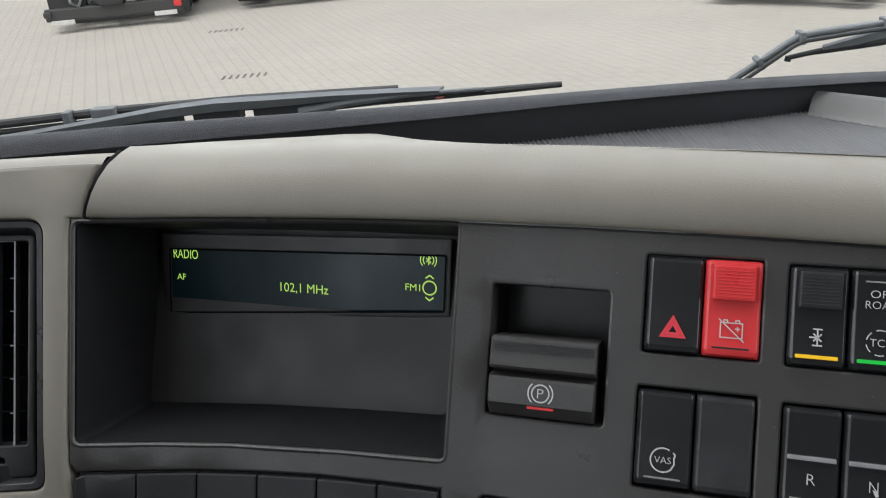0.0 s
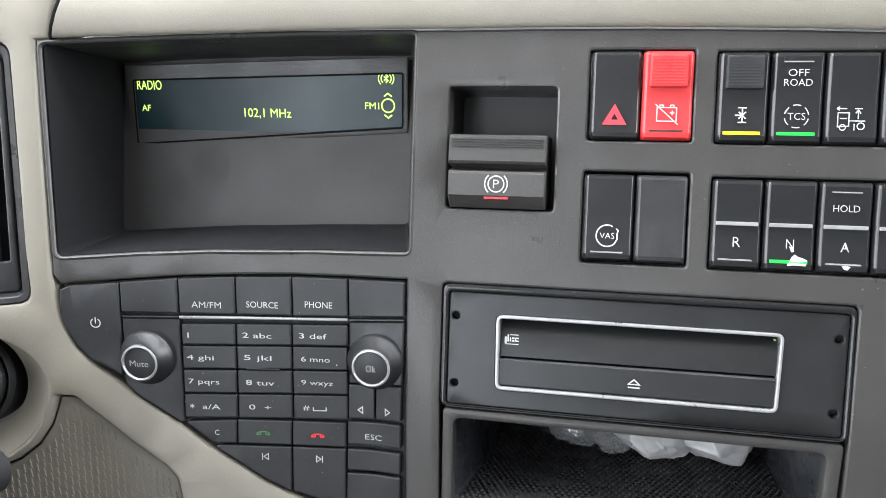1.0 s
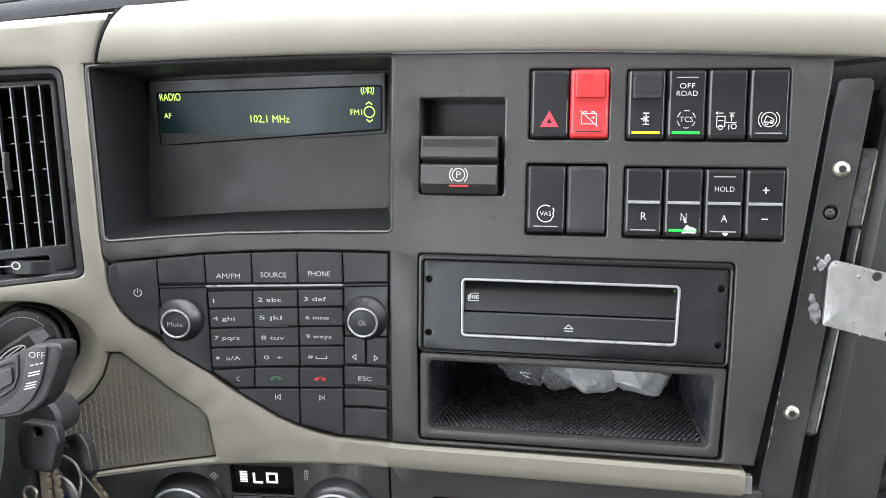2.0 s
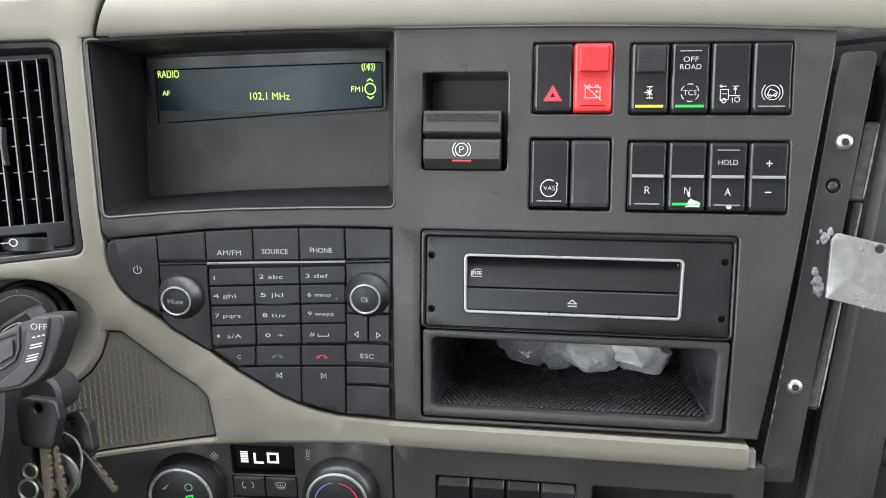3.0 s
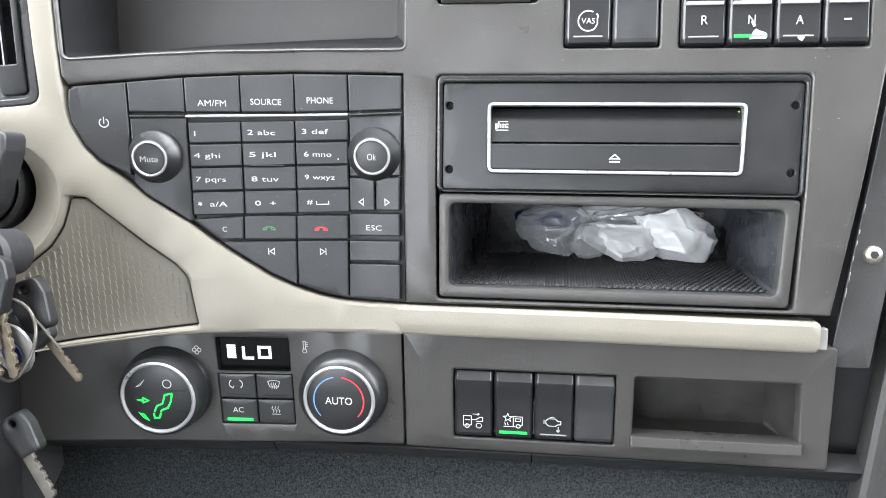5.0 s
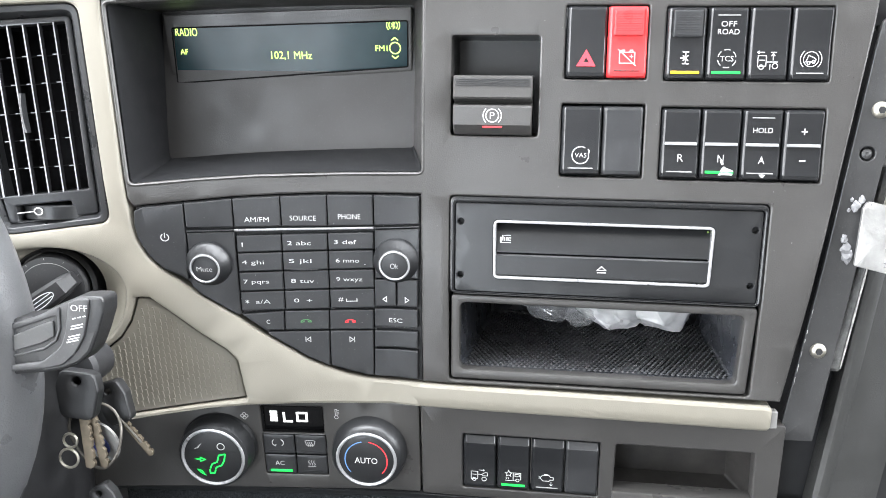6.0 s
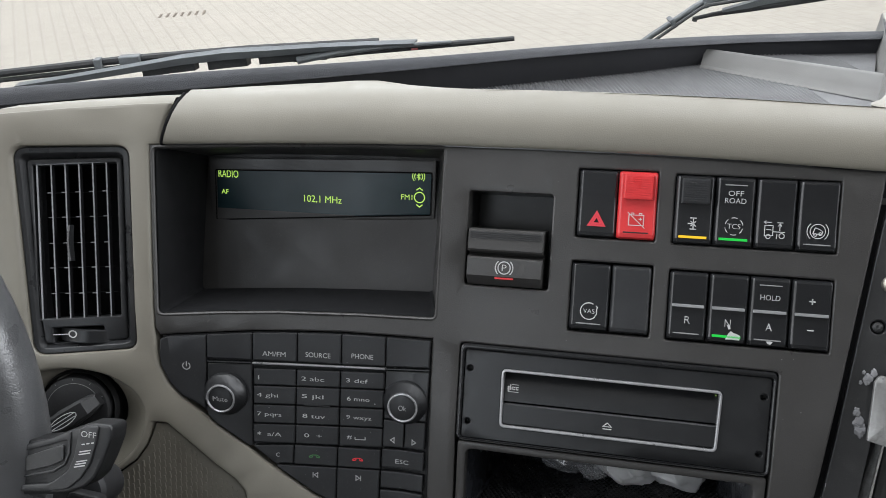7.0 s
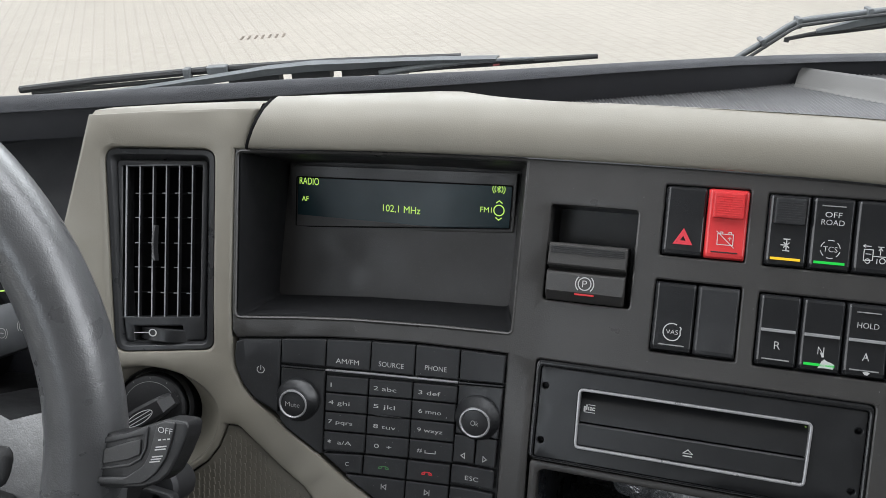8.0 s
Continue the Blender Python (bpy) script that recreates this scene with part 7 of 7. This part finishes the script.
part("wire_ring", tube(ring_path, 0.0008, 8), KEYSTEEL, keys, "steel split ring")
part("tag", lathe([(0.0118, 0.0008), (0.0124, 0.0), (0.0118, -0.0008), (0.0, -0.0010)], 30, m=pose(-0.1893, -0.086, -0.1170, 10, 0, -12)), ALU, keys, "pale metal tag")
part("tag_emblem", lathe([(0.0060, -0.0010), (0.0058, -0.0013), (0.0, -0.0014)], 24, m=pose(-0.1893, -0.086, -0.1190, 10, 0, -12)), BLUE_BAG, keys, "dark blue round emblem")
for gx, gz, r in ((-0.2060, -0.1255, 0.0055), (-0.2045, -0.1150, 0.0040)):
    part("small_ring", tube([Vector((gx + r * math.cos(radians(a)), -0.092, gz + r * math.sin(radians(a)))) for a in range(0, 361, 20)], 0.0008, 8), STEEL, keys)

# ---- instrument panel left of the vent ----
inst = thing("instrument_panel", "dark hooded instrument panel with a grey strip of warning symbols", "instrument panel")
part("hood", loft([[(-0.296, -0.02, 0.135), (-0.301, -0.02, 0.05), (-0.306, -0.02, -0.05), (-0.306, -0.02, -0.12)], [(-0.32, 0.02, 0.135), (-0.32, 0.02, 0.05), (-0.32, 0.02, -0.05), (-0.32, 0.02, -0.12)],
                   [(-0.60, 0.00, 0.12), (-0.60, 0.0, 0.05), (-0.60, 0.0, -0.05), (-0.60, 0.0, -0.12)]], ring=False), WALLGREY, inst, "dark recessed face")
part("symbol_strip", plate(rpoly([(-0.47, -0.068), (-0.335, -0.012), (-0.335, 0.020), (-0.47, -0.020)], 0.003), (), flat, -0.030, 0.01, 0.001), GREY, inst, "grey strip of symbols")
for x, z in ((-0.3785, -0.0135), (-0.3605, -0.0062), (-0.397, -0.021)):
    part("warning_mark", ribbon([ring(x, z, 0.0034, 18), arc(x, z, 0.0050, -45, 45, 8), arc(x, z, 0.0050, 135, 225, 8), [(x - 0.0016, z), (x + 0.0016, z)]], 0.0005, flat, -0.0305), ICON, inst)
part("gauge_light", tube([(-0.44, -0.024, 0.0035), (-0.372, -0.024, 0.0185)], 0.0006, 6), LCD_TEXT, inst, "thin lit green line")
# dark lower dash behind the column
solid("lower_dash", loft([[(-0.60, -0.02, -0.13), (-0.60, -0.01, -0.5)], [(-0.31, -0.02, -0.13), (-0.31, 0.0, -0.5)], [(-0.27, 0.008, -0.135), (-0.27, 0.02, -0.5)], [(-0.25, 0.04, -0.19), (-0.25, 0.06, -0.5)]], ring=False), SOOT, "black lower dash behind the steering column", "dashboard")
